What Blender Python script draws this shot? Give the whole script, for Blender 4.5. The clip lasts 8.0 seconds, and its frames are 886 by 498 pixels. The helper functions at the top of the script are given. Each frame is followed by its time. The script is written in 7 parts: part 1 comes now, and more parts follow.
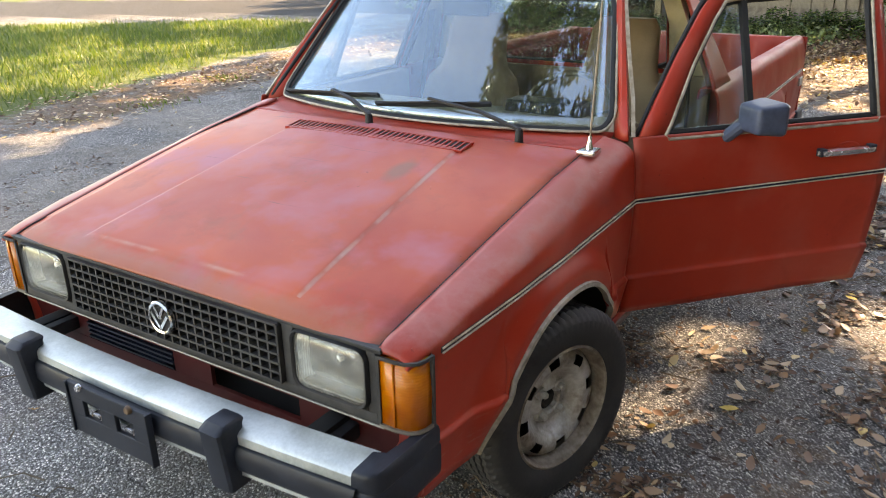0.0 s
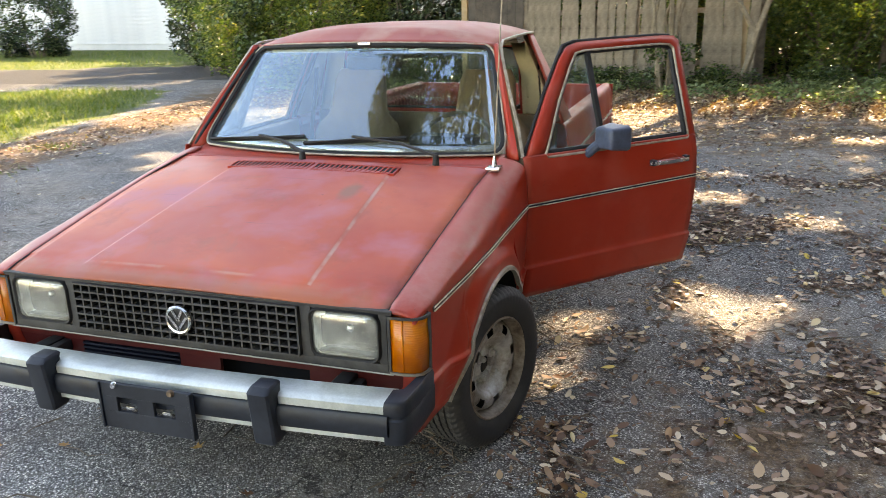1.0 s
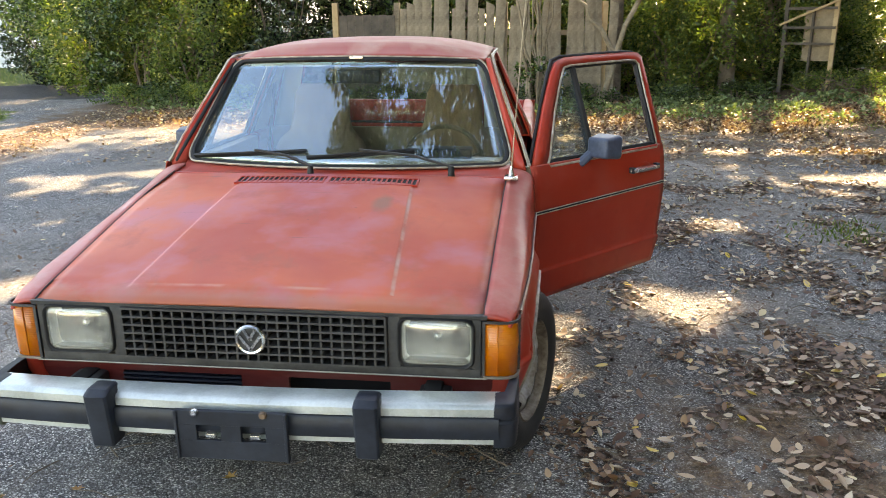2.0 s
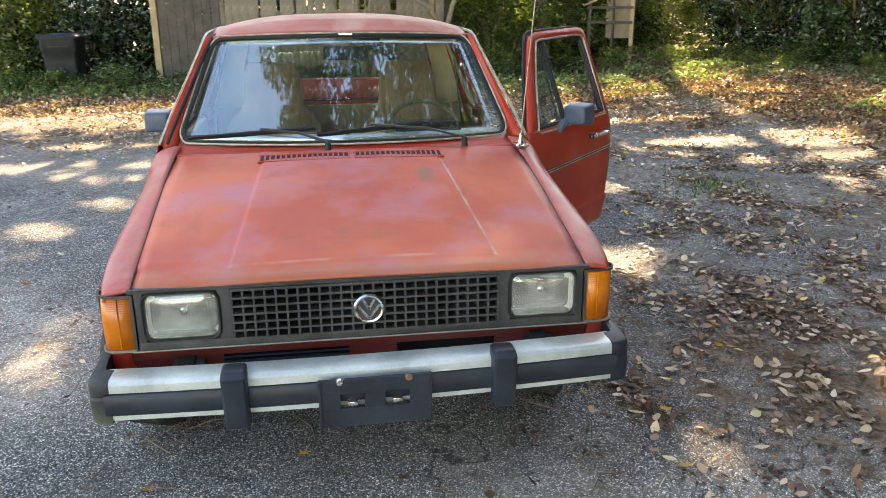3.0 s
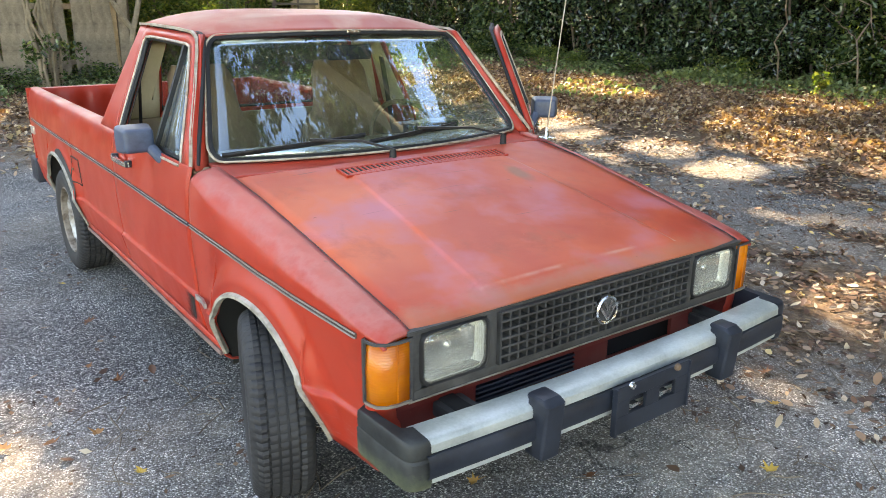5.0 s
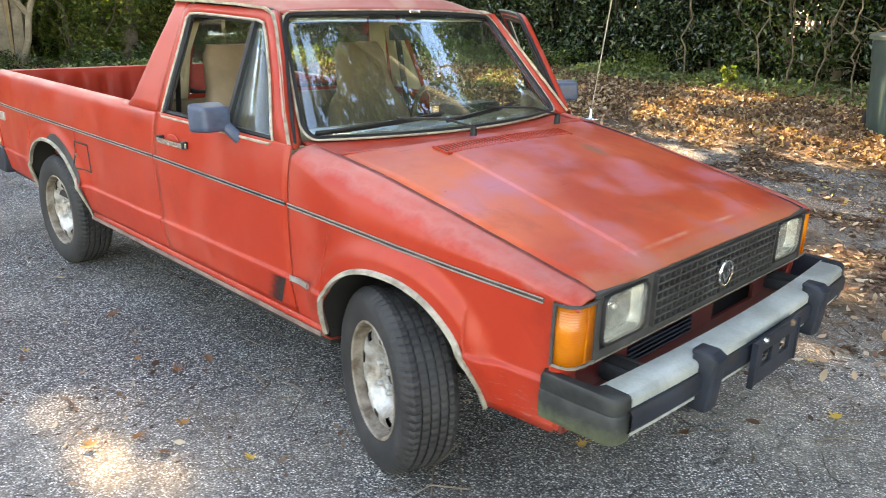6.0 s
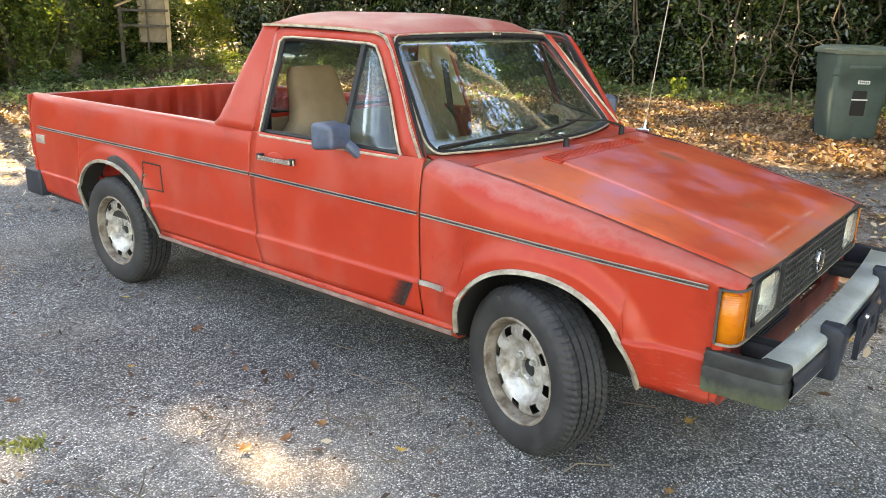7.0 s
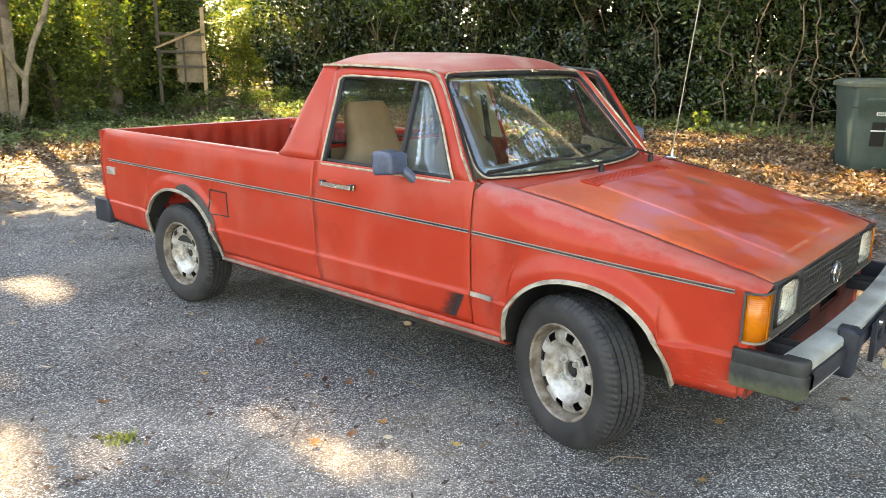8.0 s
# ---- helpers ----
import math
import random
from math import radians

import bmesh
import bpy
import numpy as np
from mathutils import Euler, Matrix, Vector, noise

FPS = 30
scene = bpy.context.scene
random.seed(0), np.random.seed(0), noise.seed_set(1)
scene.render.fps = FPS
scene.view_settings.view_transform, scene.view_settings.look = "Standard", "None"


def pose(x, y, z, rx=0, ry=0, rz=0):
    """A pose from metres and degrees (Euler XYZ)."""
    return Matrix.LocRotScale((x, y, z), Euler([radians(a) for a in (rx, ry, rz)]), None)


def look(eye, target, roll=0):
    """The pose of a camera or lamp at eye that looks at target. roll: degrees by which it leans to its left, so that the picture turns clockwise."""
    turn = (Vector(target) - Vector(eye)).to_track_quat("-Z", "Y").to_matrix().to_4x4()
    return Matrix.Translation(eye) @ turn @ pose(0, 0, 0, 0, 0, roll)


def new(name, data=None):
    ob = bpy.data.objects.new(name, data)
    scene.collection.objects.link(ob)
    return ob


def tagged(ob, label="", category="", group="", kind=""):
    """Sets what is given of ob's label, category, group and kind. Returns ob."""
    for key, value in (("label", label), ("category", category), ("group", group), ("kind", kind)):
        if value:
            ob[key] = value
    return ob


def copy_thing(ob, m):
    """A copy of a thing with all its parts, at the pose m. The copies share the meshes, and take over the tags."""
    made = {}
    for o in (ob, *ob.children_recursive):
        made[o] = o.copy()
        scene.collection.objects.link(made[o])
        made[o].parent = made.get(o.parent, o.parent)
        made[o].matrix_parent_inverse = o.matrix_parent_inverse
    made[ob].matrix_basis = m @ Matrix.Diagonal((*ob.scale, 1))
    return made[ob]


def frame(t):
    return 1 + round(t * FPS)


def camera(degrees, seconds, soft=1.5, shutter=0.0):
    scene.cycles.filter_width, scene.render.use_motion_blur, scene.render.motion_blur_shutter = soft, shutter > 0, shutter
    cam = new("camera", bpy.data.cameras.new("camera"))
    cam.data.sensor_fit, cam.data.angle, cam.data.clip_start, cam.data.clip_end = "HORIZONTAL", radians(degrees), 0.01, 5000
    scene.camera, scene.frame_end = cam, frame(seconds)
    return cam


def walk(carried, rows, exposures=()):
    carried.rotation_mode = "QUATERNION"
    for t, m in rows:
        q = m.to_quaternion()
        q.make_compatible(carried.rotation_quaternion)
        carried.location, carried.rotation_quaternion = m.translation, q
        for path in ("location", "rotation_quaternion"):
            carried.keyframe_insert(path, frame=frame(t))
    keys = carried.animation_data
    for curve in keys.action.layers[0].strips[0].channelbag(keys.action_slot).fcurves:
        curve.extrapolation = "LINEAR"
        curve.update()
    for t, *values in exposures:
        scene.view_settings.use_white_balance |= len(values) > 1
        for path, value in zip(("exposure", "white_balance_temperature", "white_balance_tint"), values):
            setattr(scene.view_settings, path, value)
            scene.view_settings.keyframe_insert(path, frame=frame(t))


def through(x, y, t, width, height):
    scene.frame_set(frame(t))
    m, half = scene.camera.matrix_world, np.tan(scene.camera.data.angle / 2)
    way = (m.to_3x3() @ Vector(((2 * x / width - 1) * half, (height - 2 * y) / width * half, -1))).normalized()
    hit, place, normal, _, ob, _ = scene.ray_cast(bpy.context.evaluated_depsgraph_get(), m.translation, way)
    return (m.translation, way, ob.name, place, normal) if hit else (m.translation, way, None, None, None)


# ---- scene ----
cam = camera(59.4, 8.0, soft=0.8, shutter=0.2)
PATH = [
    (0, (1.545, -1.809, 1.524), (0.535, -0.246, 0.792), -0.9),
    (0.5, (1.615, -2.171, 1.536), (0.749, -0.517, 0.818), -0.6),
    (1, (1.425, -2.506, 1.532), (0.821, -0.694, 0.938), -1.2),
    (1.2, (1.325, -2.591, 1.532), (0.839, -0.74, 0.951), -0.6),
    (2.3, (0.521, -2.78, 1.513), (0.425, -0.859, 0.963), -0.5),
    (2.5, (0.336, -2.844, 1.517), (0.359, -0.924, 0.955), -0.5),
    (3, (-0.105, -2.839, 1.502), (0.184, -0.952, 0.905), -0.3),
    (3.5, (-0.524, -2.711, 1.52), (0.057, -0.896, 0.914), 0.4),
    (4, (-0.97, -2.571, 1.522), (-0.106, -0.87, 0.922), 0.7),
    (4.5, (-1.311, -2.341, 1.491), (-0.301, -0.721, 0.894), 0.3),
    (4.7, (-1.434, -2.249, 1.502), (-0.384, -0.657, 0.902), 0.4),
    (5.8, (-2.102, -1.778, 1.451), (-0.764, -0.422, 0.842), 1.3),
    (6, (-2.228, -1.686, 1.435), (-0.867, -0.353, 0.825), 1.8),
    (6.5, (-2.518, -1.431, 1.443), (-1.11, -0.14, 0.851), 2.2),
    (7, (-2.872, -1.315, 1.448), (-1.372, -0.122, 0.878), 1.4),
    (7.5, (-3.089, -1.335, 1.483), (-1.554, -0.169, 0.95), 0.6),
    (8, (-3.191, -1.429, 1.452), (-1.708, -0.177, 0.969), 0.8),
]
EXPOSURES = [(0.0, 2.98, 10800, 19), (1.2, 3.00, 10600, 16), (3.5, 2.97, 9900, 14), (4.7, 3.06, 9700, 14), (6.0, 3.22, 10700, 15), (8.0, 3.13, 11200, 15)]
walk(cam, [(t, look(eye, target, roll)) for t, eye, target, roll in PATH], exposures=EXPOSURES)

# ---- sky and sun: low behind the truck, through trees ----
SUN = Vector((0.22, 0.80, 0.60)).normalized()
world = bpy.data.worlds.new("sky")
scene.world = world
world.use_nodes = True
sky = world.node_tree.nodes.new("ShaderNodeTexSky")
sky.sky_type, sky.sun_disc = "NISHITA", False
sky.sun_elevation = math.asin(SUN.z)
sky.air_density, sky.dust_density, sky.ozone_density = 1.0, 0.3, 2.2
sky.sun_rotation = math.atan2(SUN.x, SUN.y)
world.node_tree.links.new(sky.outputs[0], world.node_tree.nodes["Background"].inputs[0])
world.node_tree.nodes["Background"].inputs[1].default_value = 0.15
sun = new("sun", bpy.data.lights.new("sun", "SUN"))
sun.data.energy, sun.data.angle, sun.data.color = 3.5, radians(0.55), (1.0, 0.90, 0.74)
sun.matrix_world = look(SUN * 50, (0, 0, 0))

# ---- materials ----
def node(nt, kind, **kw):
    n = nt.nodes.new(kind)
    for k, v in kw.items():
        n.inputs[k.replace("_", " ")].default_value = v
    return n


def material(name):
    m = bpy.data.materials.new(name)
    m.use_nodes = True
    nt = m.node_tree
    return m, nt, nt.nodes["Principled BSDF"], nt.nodes["Material Output"]


def coords(nt, kind="Object"):
    return nt.nodes.new("ShaderNodeTexCoord").outputs[kind]


def noise_tex(nt, vec, scale, detail=4.0, rough=0.55, distortion=0.0):
    n = node(nt, "ShaderNodeTexNoise", Scale=scale, Detail=detail, Roughness=rough, Distortion=distortion)
    nt.links.new(vec, n.inputs["Vector"])
    return n.outputs["Fac"]


def ramp(nt, fac, stops):
    r = nt.nodes.new("ShaderNodeValToRGB")
    els = r.color_ramp.elements
    while len(els) < len(stops):
        els.new(0.5)
    for e, (p, c) in zip(els, stops):
        e.position = p
        e.color = (*c, 1) if len(c) == 3 else c
    nt.links.new(fac, r.inputs["Fac"])
    return r.outputs["Color"]


def grey(v):
    return (v, v, v)


def mix(nt, fac, a, b, blend="MIX"):
    n = nt.nodes.new("ShaderNodeMix")
    n.data_type, n.blend_type = "RGBA", blend
    for sock, v in ((n.inputs[0], fac), (n.inputs[6], a), (n.inputs[7], b)):
        if isinstance(v, (int, float)):
            sock.default_value = v
        elif isinstance(v, tuple):
            sock.default_value = (*v, 1) if len(v) == 3 else v
        else:
            nt.links.new(v, sock)
    return n.outputs[2]


def math_node(nt, op, a, b=None, clamp=False):
    n = nt.nodes.new("ShaderNodeMath")
    n.operation, n.use_clamp = op, clamp
    for sock, v in zip(n.inputs, (a, b)):
        if v is None:
            continue
        if isinstance(v, (int, float)):
            sock.default_value = v
        else:
            nt.links.new(v, sock)
    return n.outputs[0]


def bump(nt, bsdf, height, strength=0.3, distance=0.01):
    b = node(nt, "ShaderNodeBump", Strength=strength, Distance=distance)
    nt.links.new(height, b.inputs["Height"])
    nt.links.new(b.outputs["Normal"], bsdf.inputs["Normal"])


def worn(name, a, b, rough=(0.4, 0.6), scale=6.0, metal=0.0, fine=60.0, bump_by=0.15, spec=0.5, sheen=0.0):
    """A surface between two colours, at two scales, with its own gloss range and fine relief."""
    m, nt, bsdf, _ = material(name)
    vec = coords(nt)
    big = noise_tex(nt, vec, scale, 5, 0.6, 0.4)
    small = noise_tex(nt, vec, fine, 3, 0.6)
    fac = math_node(nt, "ADD", math_node(nt, "MULTIPLY", big, 0.75), math_node(nt, "MULTIPLY", small, 0.25))
    nt.links.new(ramp(nt, fac, [(0.36, a), (0.64, b)]), bsdf.inputs["Base Color"])
    nt.links.new(ramp(nt, fac, [(0.35, grey(rough[0])), (0.65, grey(rough[1]))]), bsdf.inputs["Roughness"])
    bsdf.inputs["Metallic"].default_value = metal
    bsdf.inputs["Specular IOR Level"].default_value = spec
    bsdf.inputs["Coat Weight"].default_value = sheen
    bsdf.inputs["Coat Roughness"].default_value = 0.25
    if bump_by:
        bump(nt, bsdf, small, bump_by, 0.002)
    return m


def red_paint(name, base, faded, chalk, amount, rough=(0.3, 0.5), bonnet=False, bleached=False):
    """Old single-stage red: bright where it kept its colour, chalky and lilac where the sun has bleached it."""
    m, nt, bsdf, _ = material(name)
    vec = coords(nt)
    cloud = noise_tex(nt, vec, 1.7, 4, 0.55, 0.2)
    patch = noise_tex(nt, vec, 3.6, 4, 0.55, 0.1)
    fleck = noise_tex(nt, vec, 70, 4, 0.75)
    col = ramp(nt, cloud, [(0.36, base), (0.64, faded)])
    chalky = ramp(nt, patch, [(0.48, grey(0)), (0.70, grey(amount))])
    col = mix(nt, chalky, col, chalk)
    dull = ramp(nt, noise_tex(nt, vec, 2.6, 6, 0.7, 0.3), [(0.56, grey(0)), (0.72, grey(0.55))])
    col = mix(nt, dull, col, tuple(c * 0.62 for c in base))
    rusty = ramp(nt, noise_tex(nt, vec, 4.3, 6, 0.7, 0.2), [(0.68, grey(0)), (0.74, grey(0.6))])
    col = mix(nt, rusty, col, (0.15, 0.075, 0.04))
    col = mix(nt, ramp(nt, fleck, [(0.68, grey(0)), (0.76, grey(0.4))]), col, (0.45, 0.26, 0.2))
    stretch = nt.nodes.new("ShaderNodeMapping")
    stretch.inputs["Scale"].default_value = (5, 5, 60)
    nt.links.new(vec, stretch.inputs["Vector"])
    col = mix(nt, ramp(nt, noise_tex(nt, stretch.outputs[0], 1.0, 5, 0.75), [(0.70, grey(0)), (0.75, grey(0.45))]), col, (0.44, 0.24, 0.20))
    col = mix(nt, ramp(nt, noise_tex(nt, vec, 38, 3, 0.6), [(0.72, grey(0)), (0.77, grey(0.6))]), col, tuple(c * 0.35 for c in base))
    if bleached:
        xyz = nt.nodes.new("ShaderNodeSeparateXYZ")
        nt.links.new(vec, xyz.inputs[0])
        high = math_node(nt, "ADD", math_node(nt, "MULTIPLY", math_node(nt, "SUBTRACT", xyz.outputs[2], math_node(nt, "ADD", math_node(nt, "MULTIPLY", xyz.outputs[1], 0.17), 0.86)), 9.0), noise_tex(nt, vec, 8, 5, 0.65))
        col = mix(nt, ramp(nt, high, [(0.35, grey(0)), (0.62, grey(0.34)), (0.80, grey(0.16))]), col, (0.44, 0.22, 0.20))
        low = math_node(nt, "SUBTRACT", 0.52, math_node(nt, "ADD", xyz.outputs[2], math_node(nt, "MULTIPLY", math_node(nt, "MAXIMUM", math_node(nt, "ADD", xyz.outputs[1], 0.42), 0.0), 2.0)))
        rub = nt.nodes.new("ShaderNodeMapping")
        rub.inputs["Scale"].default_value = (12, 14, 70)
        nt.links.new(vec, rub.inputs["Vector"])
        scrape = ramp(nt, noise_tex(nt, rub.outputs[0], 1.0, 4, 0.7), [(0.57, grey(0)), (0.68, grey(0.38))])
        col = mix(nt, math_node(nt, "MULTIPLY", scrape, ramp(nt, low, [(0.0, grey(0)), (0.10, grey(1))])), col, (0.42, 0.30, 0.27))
    if bonnet:
        xyz = nt.nodes.new("ShaderNodeSeparateXYZ")
        nt.links.new(vec, xyz.inputs[0])
        edge = math_node(nt, "ADD", math_node(nt, "MULTIPLY", xyz.outputs[1], -7.0), math_node(nt, "MULTIPLY", noise_tex(nt, vec, 9, 5, 0.7), 1.3))
        col = mix(nt, ramp(nt, math_node(nt, "SUBTRACT", edge, 4.50), [(0.50, grey(0)), (0.95, grey(0.5))]), col, (0.31, 0.145, 0.095))
        crease = math_node(nt, "ABSOLUTE", math_node(nt, "SUBTRACT", math_node(nt, "ADD", xyz.outputs[0], math_node(nt, "MULTIPLY", xyz.outputs[1], 0.075)), 0.3475))
        line = math_node(nt, "MULTIPLY", ramp(nt, crease, [(0.002, grey(1)), (0.008, grey(0))]), ramp(nt, noise_tex(nt, vec, 8, 4), [(0.40, grey(0.15)), (0.60, grey(0.8))]))
        ahead = math_node(nt, "GREATER_THAN", xyz.outputs[1], -0.64)
        behind = math_node(nt, "LESS_THAN", xyz.outputs[1], 0.16)
        col = mix(nt, math_node(nt, "MULTIPLY", line, math_node(nt, "MULTIPLY", ahead, behind)), col, (0.55, 0.36, 0.30))
        front = math_node(nt, "ABSOLUTE", math_node(nt, "ADD", xyz.outputs[1], 0.632))
        cross = math_node(nt, "MULTIPLY", ramp(nt, front, [(0.002, grey(1)), (0.009, grey(0))]), ramp(nt, noise_tex(nt, vec, 6, 4), [(0.46, grey(0.03)), (0.62, grey(0.45))]))
        cross = math_node(nt, "MULTIPLY", cross, math_node(nt, "LESS_THAN", math_node(nt, "ABSOLUTE", xyz.outputs[0]), 0.40))
        col = mix(nt, cross, col, (0.52, 0.34, 0.27))
        scuff = node(nt, "ShaderNodeTexNoise", Scale=14.0, Detail=5.0)
        off = nt.nodes.new("ShaderNodeVectorMath")
        off.operation = "DISTANCE"
        squash = nt.nodes.new("ShaderNodeMapping")
        squash.inputs["Location"].default_value = (-0.26, 0.16, 0.0)
        squash.inputs["Scale"].default_value = (1.9, 1.0, 0.0)
        nt.links.new(vec, squash.inputs["Vector"])
        nt.links.new(vec, scuff.inputs["Vector"])
        nt.links.new(squash.outputs[0], off.inputs[0])
        off.inputs[1].default_value = (0.23, 0.12, 0.0)
        spot = math_node(nt, "ADD", off.outputs["Value"], math_node(nt, "MULTIPLY", scuff.outputs["Fac"], 0.10))
        drip = nt.nodes.new("ShaderNodeMapping")
        drip.inputs["Rotation"].default_value = (0, 0, 0.25)
        drip.inputs["Scale"].default_value = (1.6, 42, 1)
        nt.links.new(vec, drip.inputs["Vector"])
        col = mix(nt, ramp(nt, noise_tex(nt, drip.outputs[0], 1.0, 3, 0.6), [(0.70, grey(0)), (0.735, grey(0.6))]), col, (0.07, 0.035, 0.028))
        col = mix(nt, ramp(nt, noise_tex(nt, vec, 5.2, 6, 0.72, 0.5), [(0.56, grey(0)), (0.70, grey(0.26))]), col, (0.20, 0.075, 0.042))
        col = mix(nt, ramp(nt, spot, [(0.085, grey(0.75)), (0.135, grey(0))]), col, (0.20, 0.085, 0.05))
    nt.links.new(col, bsdf.inputs["Base Color"])
    nt.links.new(ramp(nt, patch, [(0.35, grey(rough[0])), (0.7, grey(rough[1]))]), bsdf.inputs["Roughness"])
    bsdf.inputs["Specular IOR Level"].default_value = 0.30
    bump(nt, bsdf, noise_tex(nt, vec, 7, 2), 0.05, 0.01)
    return m


def glass(name, tint, dirt=0.03, dirt_col=(0.6, 0.58, 0.5), mirror_gain=1.0, flutes=0.0, sheen=(1.0, 1.0, 1.0)):
    """A thin pane: clear, with a film of dust and a Fresnel gloss whose colour and strength can be set."""
    m, nt, bsdf, out = material(name)
    nt.nodes.remove(bsdf)
    clear = node(nt, "ShaderNodeBsdfTransparent", Color=(*tint, 1))
    gloss = node(nt, "ShaderNodeBsdfGlossy", Roughness=0.01, Color=(*sheen, 1))
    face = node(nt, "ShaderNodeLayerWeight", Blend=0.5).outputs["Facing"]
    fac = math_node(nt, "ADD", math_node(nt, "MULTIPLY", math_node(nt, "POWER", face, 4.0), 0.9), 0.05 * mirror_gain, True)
    mixed = nt.nodes.new("ShaderNodeMixShader")
    nt.links.new(fac, mixed.inputs[0])
    nt.links.new(clear.outputs[0], mixed.inputs[1])
    nt.links.new(gloss.outputs[0], mixed.inputs[2])
    film = node(nt, "ShaderNodeBsdfDiffuse", Color=(*dirt_col, 1))
    vec = coords(nt)
    d = ramp(nt, noise_tex(nt, vec, 9, 5, 0.7, 0.5), [(0.4, grey(dirt * 0.4)), (0.75, grey(dirt * 2.2))])
    if flutes:
        wave = node(nt, "ShaderNodeTexWave", Scale=flutes, Distortion=0.0)
        wave.bands_direction = "X"
        nt.links.new(vec, wave.inputs["Vector"])
        d = math_node(nt, "MULTIPLY", d, math_node(nt, "ADD", wave.outputs["Fac"], 0.45))
    top = nt.nodes.new("ShaderNodeMixShader")
    nt.links.new(d, top.inputs[0])
    nt.links.new(mixed.outputs[0], top.inputs[1])
    nt.links.new(film.outputs[0], top.inputs[2])
    nt.links.new(top.outputs[0], out.inputs["Surface"])
    return m


def leaf_material(name, stops, through=0.45, rough=0.4):
    """A leaf: its own shade by island, gloss on top, light shining through."""
    m, nt, bsdf, out = material(name)
    rnd = nt.nodes.new("ShaderNodeNewGeometry").outputs["Random Per Island"]
    col = ramp(nt, rnd, stops)
    nt.links.new(col, bsdf.inputs["Base Color"])
    bsdf.inputs["Roughness"].default_value = rough
    bsdf.inputs["Specular IOR Level"].default_value = 0.5 if rough > 0.3 else 0.8
    if through:
        tr = nt.nodes.new("ShaderNodeBsdfTranslucent")
        bright = mix(nt, 1.0, col, (1.6, 1.7, 0.7), "MULTIPLY")
        nt.links.new(bright, tr.inputs["Color"])
        ms = nt.nodes.new("ShaderNodeMixShader")
        ms.inputs[0].default_value = through
        nt.links.new(bsdf.outputs[0], ms.inputs[1])
        nt.links.new(tr.outputs[0], ms.inputs[2])
        nt.links.new(ms.outputs[0], out.inputs["Surface"])
    return m


RED = red_paint("faded_red_paint", (0.36, 0.026, 0.012), (0.42, 0.038, 0.019), (0.46, 0.15, 0.12), 0.22)
ROOF_RED = red_paint("bleached_roof_paint", (0.34, 0.060, 0.042), (0.42, 0.125, 0.092), (0.45, 0.26, 0.205), 0.85, (0.42, 0.58))
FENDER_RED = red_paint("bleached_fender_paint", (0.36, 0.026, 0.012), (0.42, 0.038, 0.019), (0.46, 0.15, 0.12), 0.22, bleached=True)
# grimy red, darkened further to stand in for shade behind the bumper
SHADED_GRIMY_RED = red_paint("shaded_grimy_red_paint", (0.095, 0.010, 0.007), (0.15, 0.016, 0.011), (0.16, 0.075, 0.06), 0.5, (0.4, 0.65))
HOOD_RED = red_paint("bleached_red_paint", (0.40, 0.040, 0.014), (0.57, 0.105, 0.034), (0.42, 0.150, 0.205), 0.72, (0.38, 0.54), True)
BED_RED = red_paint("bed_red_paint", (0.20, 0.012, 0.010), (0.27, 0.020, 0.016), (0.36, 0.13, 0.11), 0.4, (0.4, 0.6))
BLACK_PLASTIC = worn("weathered_black_plastic", (0.008, 0.011, 0.017), (0.022, 0.028, 0.041), (0.40, 0.58), 8, spec=0.35)
MIRROR_PLASTIC = worn("chalky_blue_grey_plastic", (0.028, 0.042, 0.072), (0.066, 0.090, 0.145), (0.32, 0.5), 10)
RUBBER = worn("black_rubber", (0.007, 0.007, 0.008), (0.020, 0.020, 0.021), (0.5, 0.7), 12, spec=0.35)
TYRE = worn("dusty_tyre_rubber", (0.013, 0.013, 0.015), (0.038, 0.037, 0.038), (0.55, 0.75), 9, fine=120, spec=0.35)
ALU = worn("brushed_aluminium", (0.42, 0.455, 0.43), (0.66, 0.70, 0.68), (0.34, 0.52), 7, metal=0.6, fine=140, bump_by=0.05)
WINDOW_TRIM = worn("yellowed_window_trim", (0.26, 0.20, 0.14), (0.56, 0.48, 0.38), (0.4, 0.6), 22, metal=0.35)
TRIM = worn("dull_bright_trim", (0.34, 0.33, 0.30), (0.62, 0.62, 0.60), (0.3, 0.5), 22, metal=0.75)
CHROME = worn("pitted_chrome", (0.55, 0.55, 0.55), (0.8, 0.8, 0.8), (0.1, 0.3), 40, metal=1.0)
RIM = worn("grubby_silver_wheel_paint", (0.13, 0.10, 0.078), (0.54, 0.53, 0.51), (0.35, 0.6), 9, metal=0.35)
RUST = worn("brown_rust", (0.09, 0.05, 0.03), (0.20, 0.13, 0.08), (0.7, 0.9), 20)
DARK = worn("dark_underbody", (0.008, 0.008, 0.008), (0.02, 0.018, 0.016), (0.8, 0.95), 6)
TAN = worn("tan_vinyl", (0.24, 0.17, 0.10), (0.33, 0.25, 0.16), (0.5, 0.7), 5, fine=200)
TAN_CLOTH = worn("tan_seat_cloth", (0.19, 0.13, 0.08), (0.28, 0.20, 0.13), (0.85, 0.95), 5, fine=250)
HEADLINER = worn("cream_headliner", (0.55, 0.49, 0.34), (0.66, 0.60, 0.44), (0.8, 0.9), 5)
DASH = worn("sun_bleached_dash_vinyl", (0.20, 0.17, 0.11), (0.30, 0.26, 0.18), (0.5, 0.7), 4)
WHEEL_VINYL = worn("dark_tan_wheel_vinyl", (0.085, 0.070, 0.045), (0.14, 0.115, 0.075), (0.4, 0.6), 6)
